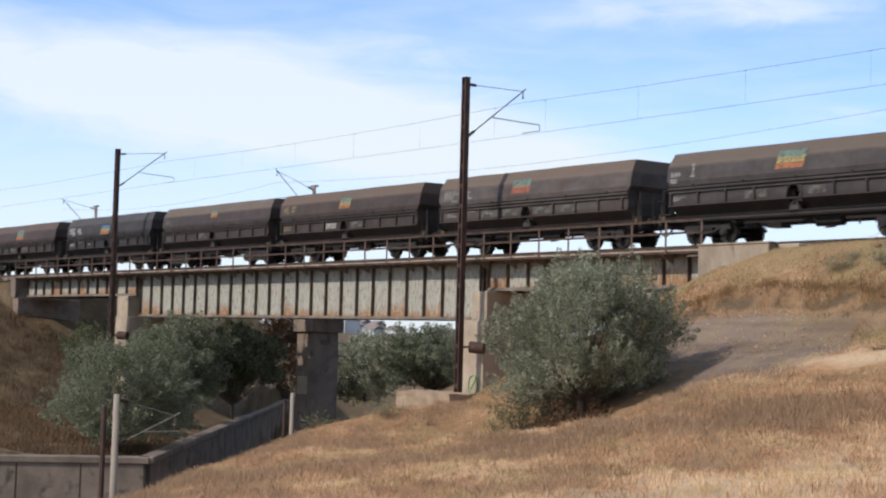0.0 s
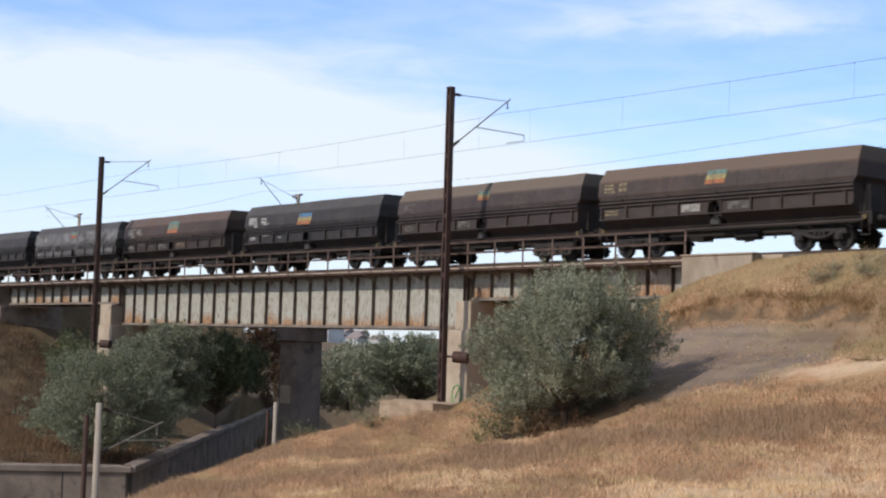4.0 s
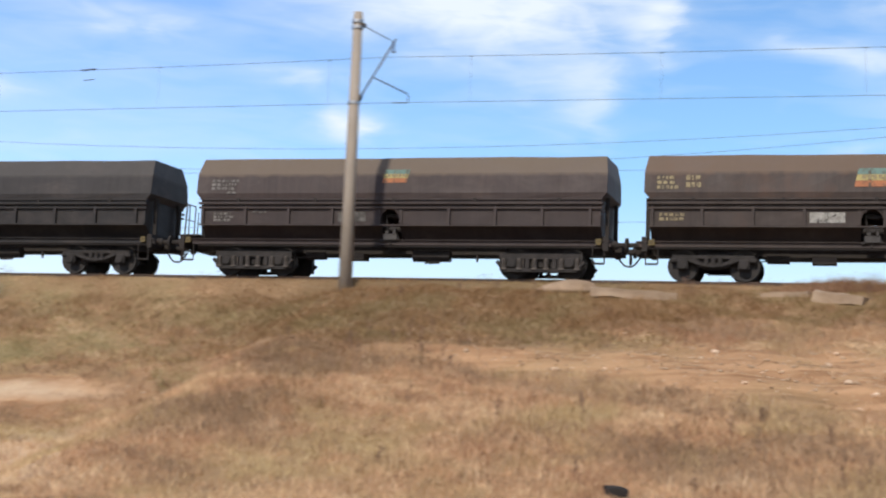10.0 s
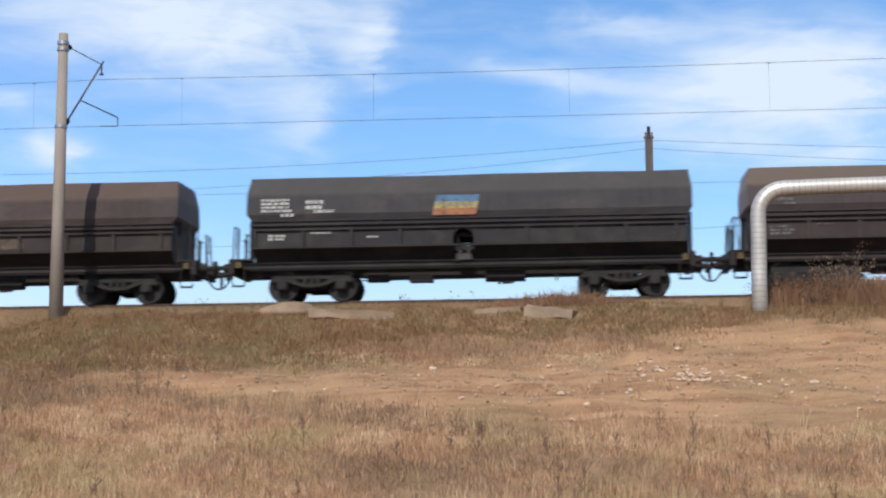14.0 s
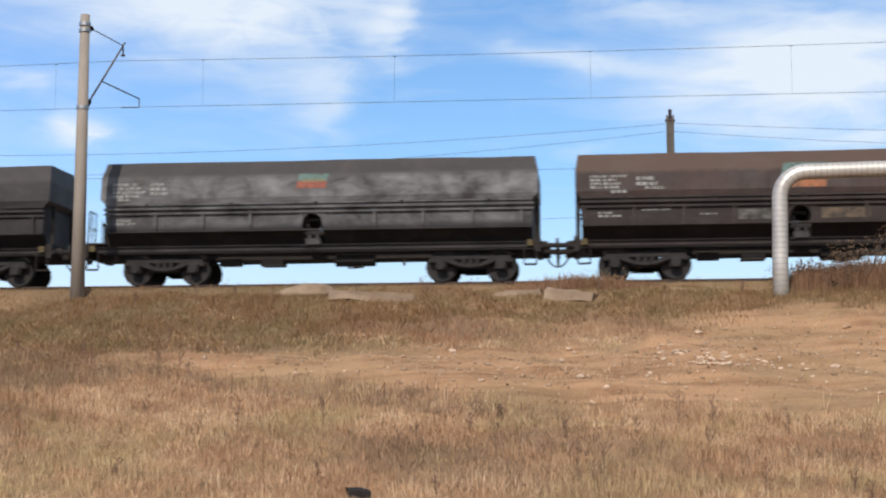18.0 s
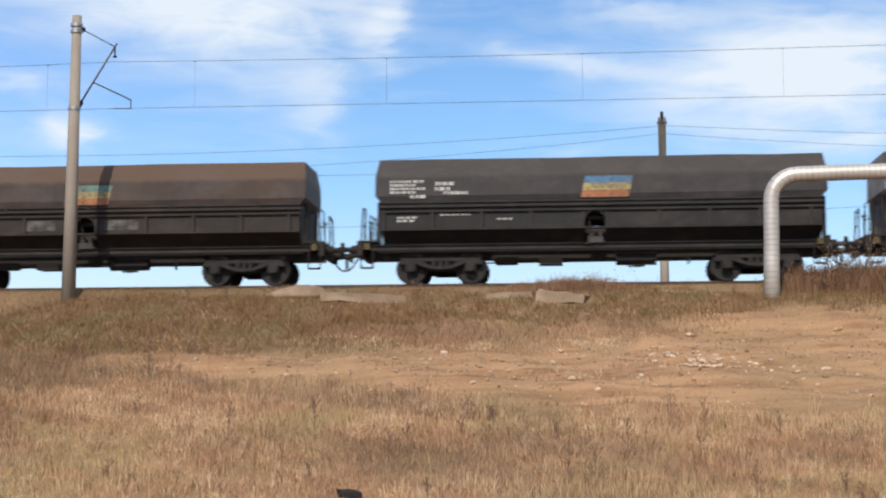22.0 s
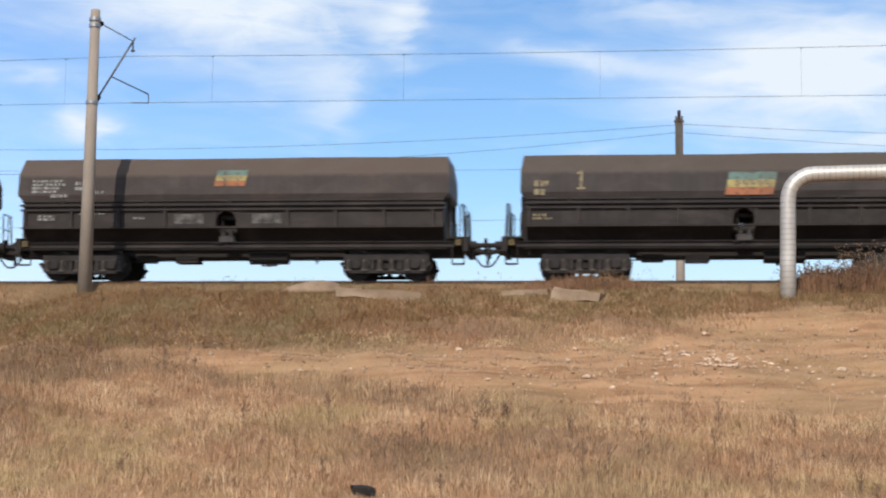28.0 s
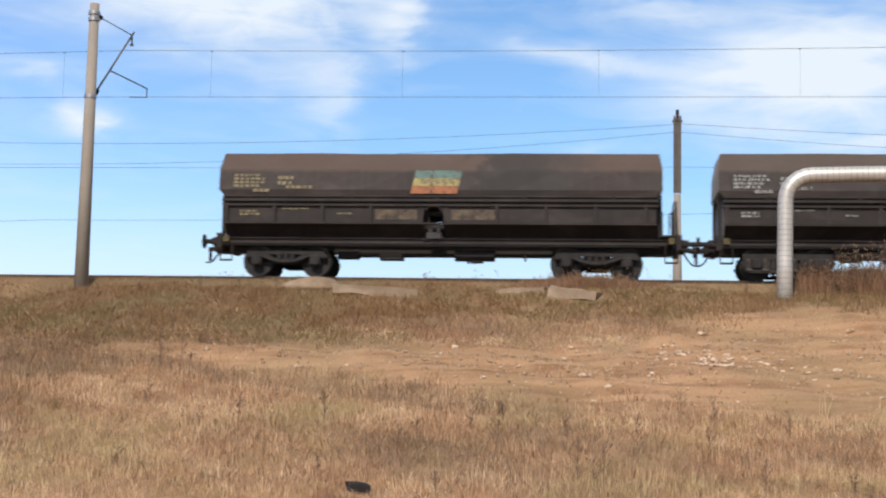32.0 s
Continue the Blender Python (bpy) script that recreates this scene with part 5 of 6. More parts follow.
    if lw:
        lx += x0
        third = lh / len(cols)
        for k, c in enumerate(cols):
            z = lz + lh - third * (k + 1)
            ob = part("painted_flag_stripe", slanted(lx + 0.22 * (z - lz), lx + lw + 0.22 * (z - lz), 0, third, 0.22 * third), c, w)
            ob.matrix_basis = pose(0, side_face(z) - 0.010, z, -TILT, 0, 0)
        for k in range(5):
            ob = part("flag_lettering", boxes((0, lw * 0.11, -0.004, 0, 0, lh * 0.22)), YELLOW_MARK, w)
            z = lz + lh * 0.42
            ob.matrix_basis = pose(lx + lw * (0.22 + 0.15 * k), side_face(z) - 0.014, z, -TILT, 0, 0)
    for k, (mx, mz, rows, width, size) in enumerate(marks):
        if size == 0.4:
            ob = part("figure_one", boxes((0.10, 0.19, -0.004, 0, -0.12, 0.40), (0.02, 0.10, -0.004, 0, 0.29, 0.36), (0.03, 0.26, -0.004, 0, -0.18, -0.12)), mark_material, w, "large pale painted figure 1")
            ob.matrix_basis = pose(x0 + mx, side_face(mz) - 0.012, mz - 0.1, -TILT, 0, 0)
            continue
        ob = tagged(part("marking", mark_bars(index * 7 + k, rows, width, size), mark_material, w, "worn lettering too small to read"), kind="stuff")
        y = side_face(mz) - 0.012 if mz > 2.45 else -1.389
        ob.matrix_basis = pose(x0 + mx, y - (0.0 if mz > 2.45 else 0.006), mz, -TILT if mz > 2.45 else 0, 0, 0)
    for px0, pw, tone in panels:
        ob = part("pale_panel", boxes((0, pw, -0.004, 0.0, 0, 0.30), bevel=0.0), tone, w, "chalky pale panel on the lower side")
        ob.matrix_basis = pose(hatch + px0, -1.390, 1.70)
    # running gear
    shift = 0.2 if left_platform else -0.2
    wheels = []
    for bx in (PITCH / 2 - 4.7 + shift, PITCH / 2 + 4.7 + shift):
        b = mesh_part("bogie", shared("bogie%d" % style, lambda: bogie_frame(style)), BOGIE, w, "dusty iron bogie", at=pose(bx, 0, 0))
        for ax in (-0.9, 0.9):
            for s in (-1, 1):
                mesh_part("axle_box", shared("axlebox%s%d" % (ax, s), lambda: axle_boxes(ax, s)), BOGIE, b)
                if style == 1:
                    for k in (-0.24, 0.24):
                        mesh_part("coil_spring", shared("coil_spring", coil_spring), SPRING, b, "dust-coated coil spring", at=pose(ax + k, s * 1.10, 0))
                    mesh_part("coil_spring", shared("coil_spring", coil_spring), SPRING, b, "dust-coated coil spring", at=pose(ax * 0.2, s * 1.10, 0))
            ws = mesh_part("wheelset", shared("wheelset", wheelset), WHEEL, b, at=pose(ax, 0, 0.46), smooth=False)
            wheels.append((ws, ax))
    return w, wheels


SPRING = surface("dust_coated_spring", (0.12, 0.10, 0.085), (0.05, 0.042, 0.036), scale=5, bump=0.2, rough=0.85)
GEAR = surface("worn_grey_gear", (0.06, 0.054, 0.049), (0.035, 0.03, 0.027), bump=0.1, rough=0.6)
WHEEL = surface("wheel_iron", (0.032, 0.027, 0.024), (0.02, 0.017, 0.015), bump=0.1, rough=0.7)
BLUE = surface("faded_blue_paint", (0.083, 0.195, 0.330), (0.075, 0.135, 0.210), bump=0.0, scale=2.2, third=(0.075, 0.06, 0.045), third_at=0.50)
TEAL = surface("faded_teal_paint", (0.135, 0.225, 0.195), (0.112, 0.150, 0.128), bump=0.0, scale=2.2, third=(0.075, 0.06, 0.045), third_at=0.50)
PALE_YELLOW = surface("faded_yellow_paint", (0.405, 0.345, 0.135), (0.270, 0.217, 0.098), bump=0.0, scale=2.2, third=(0.075, 0.06, 0.045), third_at=0.50)
ORANGE = surface("faded_orange_paint", (0.378, 0.147, 0.066), (0.252, 0.101, 0.053), bump=0.0, scale=2.2, third=(0.075, 0.06, 0.045), third_at=0.50)
RED = surface("faded_red_paint", (0.324, 0.108, 0.068), (0.230, 0.081, 0.057), bump=0.0, scale=2.2, third=(0.075, 0.06, 0.045), third_at=0.50)


BEIGE = surface("beige_chalk", (0.17, 0.125, 0.08), (0.085, 0.06, 0.042), scale=3, bump=0.0, third=(0.05, 0.04, 0.032), third_at=0.48)
WHITE_CHALK = surface("white_chalk", (0.36, 0.345, 0.31), (0.20, 0.185, 0.16), scale=4, bump=0.0, third=(0.05, 0.045, 0.04), third_at=0.52)
CHALK = surface("grey_chalk", (0.16, 0.15, 0.135), (0.075, 0.068, 0.06), scale=3, bump=0.0, third=(0.04, 0.035, 0.03), third_at=0.48)
PANELS = {0: ((-1.75, 1.25, BEIGE), (0.55, 1.3, BEIGE)), 1: ((-1.6, 0.9, CHALK), (0.8, 0.9, CHALK)), 3: ((-1.9, 0.95, CHALK), (0.65, 1.0, CHALK)), 6: ((-1.8, 1.0, CHALK), (0.6, 1.4, BEIGE)),
          8: ((-1.7, 0.9, CHALK),), 9: ((-1.75, 1.0, WHITE_CHALK), (0.7, 1.2, CHALK)), 10: ((-3.3, 1.3, CHALK), (-1.7, 1.1, CHALK), (0.6, 1.2, CHALK), (2.4, 1.2, CHALK)), 11: ((-2.4, 1.1, CHALK), (0.7, 0.8, CHALK))}


def make_train():
    """Twelve wagons, the last of the train first."""
    fl = (BLUE, PALE_YELLOW, ORANGE)
    ft = (TEAL, PALE_YELLOW, ORANGE)
    fr = (TEAL, RED)
    std = ((0.39, 3.08, 4, 1.1, 0.075), (1.0, 2.62, 1, 0.55, 0.10), (1.75, 3.02, 2, 0.6, 0.11), (2.0, 2.72, 1, 0.75, 0.09), (0.6, 1.98, 2, 0.6, 0.065), (1.9, 2.04, 1, 1.0, 0.045), (3.6, 1.9, 1, 0.5, 0.05))
    tall = ((0.32, 3.1, 4, 1.05, 0.085), (0.5, 2.62, 1, 0.4, 0.09), (1.5, 3.1, 3, 0.6, 0.10), (0.4, 1.98, 2, 0.7, 0.07))
    rows = [
        # label, base, rust, rust amount, top, pale, platform on the left, flag, marks, marking, bogie
        ("last dark-brown hopper wagon of the coal train", (0.062, 0.046, 0.036), (0.10, 0.06, 0.042), 0.35, (0.12, 0.075, 0.052), 0.0, False, (5.8, 2.48, 1.4, 0.72, ft), std, YELLOW_MARK, 0),
        ("dark-brown hopper wagon with a small faded flag", (0.060, 0.046, 0.037), (0.09, 0.06, 0.044), 0.25, (0.115, 0.08, 0.058), 0.0, False, (6.1, 2.85, 0.95, 0.5, ft), std, WHITE_MARK, 1),
        ("blackish-brown hopper wagon with large pale figures", (0.052, 0.042, 0.036), (0.085, 0.06, 0.045), 0.2, (0.10, 0.075, 0.055), 0.0, True, (5.95, 2.47, 1.4, 0.7, ft), ((0.35, 2.95, 2, 0.5, 0.18), (1.6, 2.95, 1, 0.28, 0.4), (0.3, 1.95, 2, 0.6, 0.07)), YELLOW_MARK, 1),
        ("rust-topped brown hopper wagon with a faded flag", (0.063, 0.047, 0.035), (0.11, 0.062, 0.038), 0.35, (0.138, 0.077, 0.045), 0.0, False, (5.85, 2.47, 1.35, 0.62, ft), ((0.3, 3.05, 5, 0.75, 0.07), (1.55, 2.95, 1, 0.28, 0.4), (0.3, 1.95, 2, 0.5, 0.06)), YELLOW_MARK, 0),
        ("clean dark-grey hopper wagon with white lettering", (0.042, 0.040, 0.038), (0.06, 0.05, 0.043), 0.1, (0.062, 0.054, 0.047), 0.0, True, (6.1, 2.48, 1.4, 0.66, fl), std, BRIGHT_MARK, 0),
        ("dark-grey hopper wagon with pale scuffed sides", (0.045, 0.041, 0.038), (0.07, 0.06, 0.05), 0.15, (0.060, 0.053, 0.047), 0.85, True, (6.0, 2.85, 0.9, 0.45, fr), tall, WHITE_MARK, 0),
        ("rusty red-brown hopper wagon", (0.068, 0.046, 0.036), (0.105, 0.060, 0.042), 0.4, (0.122, 0.073, 0.049), 0.0, False, (5.9, 2.62, 1.35, 0.75, (TEAL, TEAL, ORANGE)), std, WHITE_MARK, 0),
        ("dark-grey hopper wagon with a blue and yellow flag", (0.046, 0.044, 0.042), (0.06, 0.052, 0.045), 0.1, (0.068, 0.060, 0.053), 0.0, True, (5.58, 2.48, 1.3, 0.62, fl), std, BRIGHT_MARK, 0),
        ("purplish-brown hopper wagon with a pale dusty top", (0.062, 0.046, 0.041), (0.09, 0.062, 0.05), 0.25, (0.17, 0.125, 0.085), 0.0, True, (6.2, 2.93, 0.8, 0.42, ft), ((0.45, 3.05, 3, 0.95, 0.085), (1.0, 2.66, 1, 0.3, 0.08), (0.55, 1.98, 3, 0.7, 0.07), (1.9, 2.02, 1, 0.5, 0.045)), FAINT_MARK, 1),
        ("brown hopper wagon with yellow lettering", (0.064, 0.048, 0.038), (0.11, 0.066, 0.044), 0.3, (0.16, 0.105, 0.068), 0.0, False, (6.0, 2.75, 1.0, 0.55, ft), ((0.32, 3.1, 3, 0.72, 0.10), (1.18, 3.12, 2, 0.5, 0.15), (0.4, 1.98, 2, 0.8, 0.09)), YELLOW_MARK, 0),
        ("dusty brown hopper wagon with a faded red flag", (0.078, 0.058, 0.046), (0.12, 0.08, 0.058), 0.35, (0.17, 0.12, 0.082), 0.25, False, (5.4, 2.70, 1.3, 0.62, fr), std, WHITE_MARK, 0),
        ("dark hopper wagon with a bright orange flag", (0.055, 0.046, 0.040), (0.09, 0.07, 0.055), 0.2, (0.15, 0.11, 0.078), 0.15, True, (5.6, 2.72, 1.35, 0.7, (TEAL, PALE_YELLOW, ORANGE)), ((0.15, 2.95, 2, 0.5, 0.18), (1.2, 3.0, 1, 0.28, 0.4), (0.3, 1.95, 2, 0.6, 0.07)), WHITE_MARK, 0),
    ]
    made = []
    for i, (label, base, rust, amount, top, pale, plat, logo, marks, mm, style) in enumerate(rows):
        dull = lambda c: tuple((0.64 if i < 8 else 0.78) * k * (0.95 * v + 0.05 * sum(c) / 3) for v, k in zip(c, (1.07, 0.97, 0.99)))
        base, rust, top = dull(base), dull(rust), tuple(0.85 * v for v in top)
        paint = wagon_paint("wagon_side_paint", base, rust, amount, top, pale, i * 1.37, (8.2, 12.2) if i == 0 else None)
        # frame and chutes take darkened side paint, partly for shade below the hopper
        low = wagon_paint("shaded_frame_paint", tuple(c * (0.62 if i < 8 else 0.85) for c in base), tuple(c * 0.75 for c in rust), amount * 0.6, top, pale * 0.8, i * 2.1 + 5)
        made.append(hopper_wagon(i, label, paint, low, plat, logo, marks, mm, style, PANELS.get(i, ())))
    return made


TRAIN = make_train()

# ---------------------------------------------------------------- things by the track


def make_pipe():
    y = 42.0
    p = thing("heating_pipe", 5.15, y, 3.2, "silver sheet-clad heating pipe raised in an arch", "pipe")
    r = 0.215
    top = 3.48
    pts = [(0, 0, -0.7), (0, 0, 1.0), (0.02, 0, 2.0), (0.03, 0, top - 0.75)]
    for k in range(1, 7):
        a = math.pi / 2 * k / 6
        pts.append((0.03 + 0.72 * (1 - math.cos(a)), 0, top - 0.75 + 0.72 * math.sin(a)))
    pts += [(2.0, 0.0, top + 0.0), (4.5, 0, top + 0.03), (7.5, 0, top + 0.05)]
    end = pts[-1][0]
    for k in range(1, 7):
        a = math.pi / 2 * k / 6
        pts.append((end + 0.72 * math.sin(a), 0, top + 0.05 - 0.72 * (1 - math.cos(a))))
    pts.append((end + 0.74, 0, 0))
    tube("cladding", pts, r, PIPE_SHEET, p, sides=28)
    k = 0
    for i, (a, b) in enumerate(zip(pts, pts[1:])):
        a, b = Vector(a), Vector(b)
        d = (b - a).normalized()
        n = max(1, round((b - a).length / 0.15))
        for j in range(n):
            q = a.lerp(b, (j + 0.5) / n)
            part("sheet_seam", bars((q - d * 0.009, q + d * 0.009, r + 0.005, 24)), SEAM, p)


def rough_block(sx, sy, sz, seed, cuts=2, amp=0.03):
    bm = boxes((-sx / 2, sx / 2, -sy / 2, sy / 2, 0, sz))
    bmesh.ops.subdivide_edges(bm, edges=bm.edges[:], cuts=cuts, use_grid_fill=True)
    for v in bm.verts:
        v.co += Vector(noise.noise_vector(v.co * 2.3 + Vector((seed, seed * 2, 0)))) * amp
    return bm


def make_slabs():
    spots = [(-6.1, 42.35, 2.4, 0.9, 0.26, 3, 2.5), (-2.0, 42.75, 1.3, 0.7, 0.16, -6, -3), (-0.55, 42.2, 1.35, 0.8, 0.26, -8, 6)]
    for i, (x, y, sx, sy, sz, rz, ry) in enumerate(spots):
        z = float(height(x, y))
        s = part("concrete_slab", rough_block(sx, sy, sz, i, 3, 0.09), TAN_SLAB, None, "broken pale concrete slab lying on the embankment")
        s.matrix_basis = pose(x, y, z - 0.10, 4, ry, rz)
        tagged(s, category="concrete slab", group="slabs on the embankment")
    bm = bmesh.new()
    bmesh.ops.create_icosphere(bm, subdivisions=3, radius=1.0)
    for v in bm.verts:
        v.co += Vector(noise.noise_vector(v.co * 1.7)) * 0.22
        v.co = Vector((v.co.x * 0.85, v.co.y * 0.5, v.co.z * 0.27))
    m = part("earth_mound", bm, MOUND_EARTH, None, "low pale mound of dry earth beside the track", smooth=True)
    m.matrix_basis = pose(-8.15, 43.3, float(height(-8.15, 43.3)) + 0.07, 0, -4, 5)
    tagged(m, category="earth mound")
    b = thing("pole_foundation", -56.0, 42.6, -3.7, "pale concrete foundation block at the mast's foot", "foundation")
    part("block", rough_block(4.1, 1.9, 1.25, 9, 3, 0.12), TAN_SLAB, b)


def make_stones():
    rng = random.Random(5)
    shapes = []
    for k in range(8):
        me = bpy.data.meshes.new("stone")
        bm = bmesh.new()
        bmesh.ops.create_icosphere(bm, subdivisions=1, radius=0.5)
        for v in bm.verts:
            v.co = v.co + Vector(noise.noise_vector(v.co * 2 + Vector((k * 3, 0, 0)))) * 0.25
            v.co.z *= 0.6
        bm.to_mesh(me)
        bm.free()
        me.materials.append(STONE)
        shapes.append(me)
    spots = [(2.67, 38.1, 0.20), (-3.3, 36.4, 0.2), (-2.4, 33.4, 0.14), (6.2, 38.0, 0.22)]
    spots += [(-0.24, 33.9, 0.2), (0.31, 32.9, 0.17), (1.21, 33.86, 0.14), (-0.7, 35.9, 0.15), (1.75, 34.8, 0.12), (-4.6, 33.1, 0.15), (2.64, 38.1, 0.19), (5.4, 34.8, 0.18)]
    for cx, cy, wx, wy, many in ((1.75, 36.1, 0.22, 0.35, 20), (2.75, 35.0, 0.30, 0.42, 85), (3.85, 35.2, 0.25, 0.12, 14), (4.5, 34.9, 0.3, 0.1, 8)):
        for k in range(many):
            spots.append((rng.gauss(cx, wx), rng.gauss(cy, wy), rng.uniform(0.05, 0.14)))
    for k in range(110):
        spots.append((rng.uniform(-10, 8.5), rng.gauss(34.4, 1.6), rng.choice((0.05, 0.06, 0.07, 0.09, 0.13))))
    for i, (x, y, s) in enumerate(spots):
        ob = new("stone", rng.choice(shapes))
        ob.matrix_basis = pose(x, y, float(height(x, y)) + s * 0.16, rng.uniform(-15, 15), rng.uniform(-15, 15), rng.uniform(0, 360)) @ Matrix.Diagonal((s * rng.uniform(0.9, 1.6), s, s, 1))
        tagged(ob, "pale limestone rubble lying on the bare earth", "stone", "stones on the earth track")


def make_pebbles():
    """Countless small stones and clods on the bare earth, one mesh."""
    rng = np.random.default_rng(9)
    n = 9000
    x, y = rng.uniform(-16, 11, n), rng.normal(36.6, 2.6, n)
    pick = (rng.random(n) < land_marks(x, y)[0] * 0.9) & (y < 42)
    x2, y2 = np.concatenate([rng.uniform(-44, -15, 700), rng.normal(-34.5, 3.0, 500)]), np.concatenate([rng.normal(37.2, 1.2, 700), rng.normal(38.9, 1.0, 500)])
    x, y = np.concatenate([x[pick], x2]), np.concatenate([y[pick], y2])
    n = len(x)
    z = height(x, y)
    s = rng.gamma(2.0, 0.009, n) + 0.008
    unit = np.array([(1, 0, 0), (0, 1, 0), (-1, 0, 0), (0, -1, 0), (0, 0, 0.8), (0, 0, -0.4)])
    co = np.stack([x, y, z], 1)[:, None] + unit[None] * (s[:, None] * rng.uniform(0.6, 1.4, (n, 6)))[:, :, None]
    tri = np.array([0, 1, 4, 1, 2, 4, 2, 3, 4, 3, 0, 4, 1, 0, 5, 2, 1, 5, 3, 2, 5, 0, 3, 5])
    me = raw_mesh("pebbles", co.reshape(-1, 3), 3, (np.arange(n)[:, None] * 6 + tri[None]).ravel())
    tagged(mesh_part("pebbles", me, PEBBLE, None, "small pale stones and clods on the bare earth"), category="pebbles", kind="stuff")


PEBBLE = leaf_stuff("pebble_stone", (0.27, 0.175, 0.105), (0.50, 0.36, 0.24), 0.0, 0.9)
make_pebbles()
def make_stakes():
    """Short iron stakes along the far side of the track."""
    me = bpy.data.meshes.new("track_stake")
    bm = bars(((0, 0, -0.5), (0, 0, 0.13), 0.02), ((-0.03, 0, 0.13), (0.03, 0, 0.13), 0.02))
    bm.to_mesh(me)
    bm.free()
    for k in range(17):
        ob = mesh_part("track_stake", me, RUSTY, None, "short iron stake beside the track", at=pose(-19.5 + k * 1.72, 49.6, RAIL + 0.03))
        tagged(ob, category="stake", group="stakes beside the track")


make_stakes()
make_pipe()
make_slabs()
make_stones()

# ---------------------------------------------------------------- growth


def leaves_mesh(name, roots, ways, lengths, per, size, girth, seed, narrow=0.33):
    """Small pointed leaves set along shoots that taper from their roots."""
    rng = np.random.default_rng(seed)
    p, w = np.repeat(np.asarray(roots, float), per, 0), np.repeat(np.asarray(ways, float), per, 0)
    reach = np.repeat(np.asarray(lengths, float), per)
    n = len(p)
    u = rng.random(n)
    d = rng.normal(size=(n, 3))
    d -= (d * w).sum(1)[:, None] * w
    d /= np.linalg.norm(d, axis=1)[:, None]
    c = p + w * (reach * (u - 0.3))[:, None] + d * (reach * girth * (1.02 - u) ** 0.7 * rng.random(n) ** 0.6)[:, None]
    a = w * 0.7 + d * 0.8 + rng.normal(size=(n, 3)) * 0.4
    a /= np.linalg.norm(a, axis=1)[:, None]
    b = np.cross(a, rng.normal(size=(n, 3)))
    b /= np.linalg.norm(b, axis=1)[:, None]
    L = size * rng.uniform(0.6, 1.3, n)[:, None]
    co = np.stack([c, c + a * L * 0.5 + b * L * narrow * 0.5, c + a * L, c + a * L * 0.5 - b * L * narrow * 0.5], 1).reshape(-1, 3)
    return raw_mesh(name, co, 4, np.arange(n * 4))


def shrub(name, x, y, z, h, rx, ry, twigs, per, size, material, label, category, seed, low=0.05, trunk=0.14, spread_r=0.5, group="", skirt=None, lean=0.0, rise=0.75, girth=0.30, core=0.5):
    """A trunk that forks into limbs, and leaves in uneven clumps round the twig ends."""
    rng = np.random.default_rng(seed)
    t = thing(name, x, y, z, label, category, group)
    n = twigs
    u = rng.normal(size=(n, 3))
    u /= np.linalg.norm(u, axis=1)[:, None]
    r = rng.uniform(core, 1.0, n) ** 0.7
    lump = 1 + 0.22 * np.sin(u[:, 0] * 5 + seed) + 0.16 * np.sin(u[:, 2] * 7 + u[:, 1] * 4 + seed * 2)
    half = h * (1 - low) / 2
    pts = np.stack([u[:, 0] * rx * r * lump, u[:, 1] * ry * r * lump, h * low + half + u[:, 2] * half * r * np.clip(lump, 0.7, 1.18)], 1)
    if lean:
        pts[:, 0] = pts[:, 0] * (1 - 0.42 * (pts[:, 2] / h) ** 2) + lean * (pts[:, 2] - 0.4 * h)
    if skirt:
        keep = pts[:, 2] > skirt[0] + skirt[1] * pts[:, 0]
        pts = pts[keep]
        n = len(pts)
    limbs = bmesh.new()
    fork = Vector((0, 0, h * 0.22))
    bar(limbs, (0, 0, -0.4), fork, trunk, 8, trunk * 0.75)
    for k in range(9):
        p = Vector(pts[k * (n // 9)])
        mid = fork.lerp(p, 0.5) + Vector(rng.normal(size=3) * 0.12 * rx)
        bar(limbs, fork, mid, trunk * 0.55, 6, trunk * 0.3)
        bar(limbs, mid, p, trunk * 0.3, 5, 0.01)
    for k in range(min(n, 140)):
        p = Vector(pts[k])
        bar(limbs, fork, p * 1.02, 0.018 if h > 1.5 else 0.008, 4, 0.004)
    part("trunk", limbs, BARK if h > 1.4 else STALK, t, "grey forked trunk and limbs" if h > 1.4 else "thin dry stems")
    sizes = rng.uniform(0.55, 1.25, n)
    # shoots that stand out of the crown, each with its own leaves
    out = pts - np.array((0, 0, h * 0.42))
    out = out / np.linalg.norm(out, axis=1)[:, None] + np.array((0, 0, rise)) + rng.normal(size=(n, 3)) * 0.33
    out /= np.linalg.norm(out, axis=1)[:, None]
    mesh_part("crown", leaves_mesh("crown", pts, out, sizes * spread_r * 1.75, per, size, girth, seed + 1), material, t, "uneven crown of small leaves")
    return t


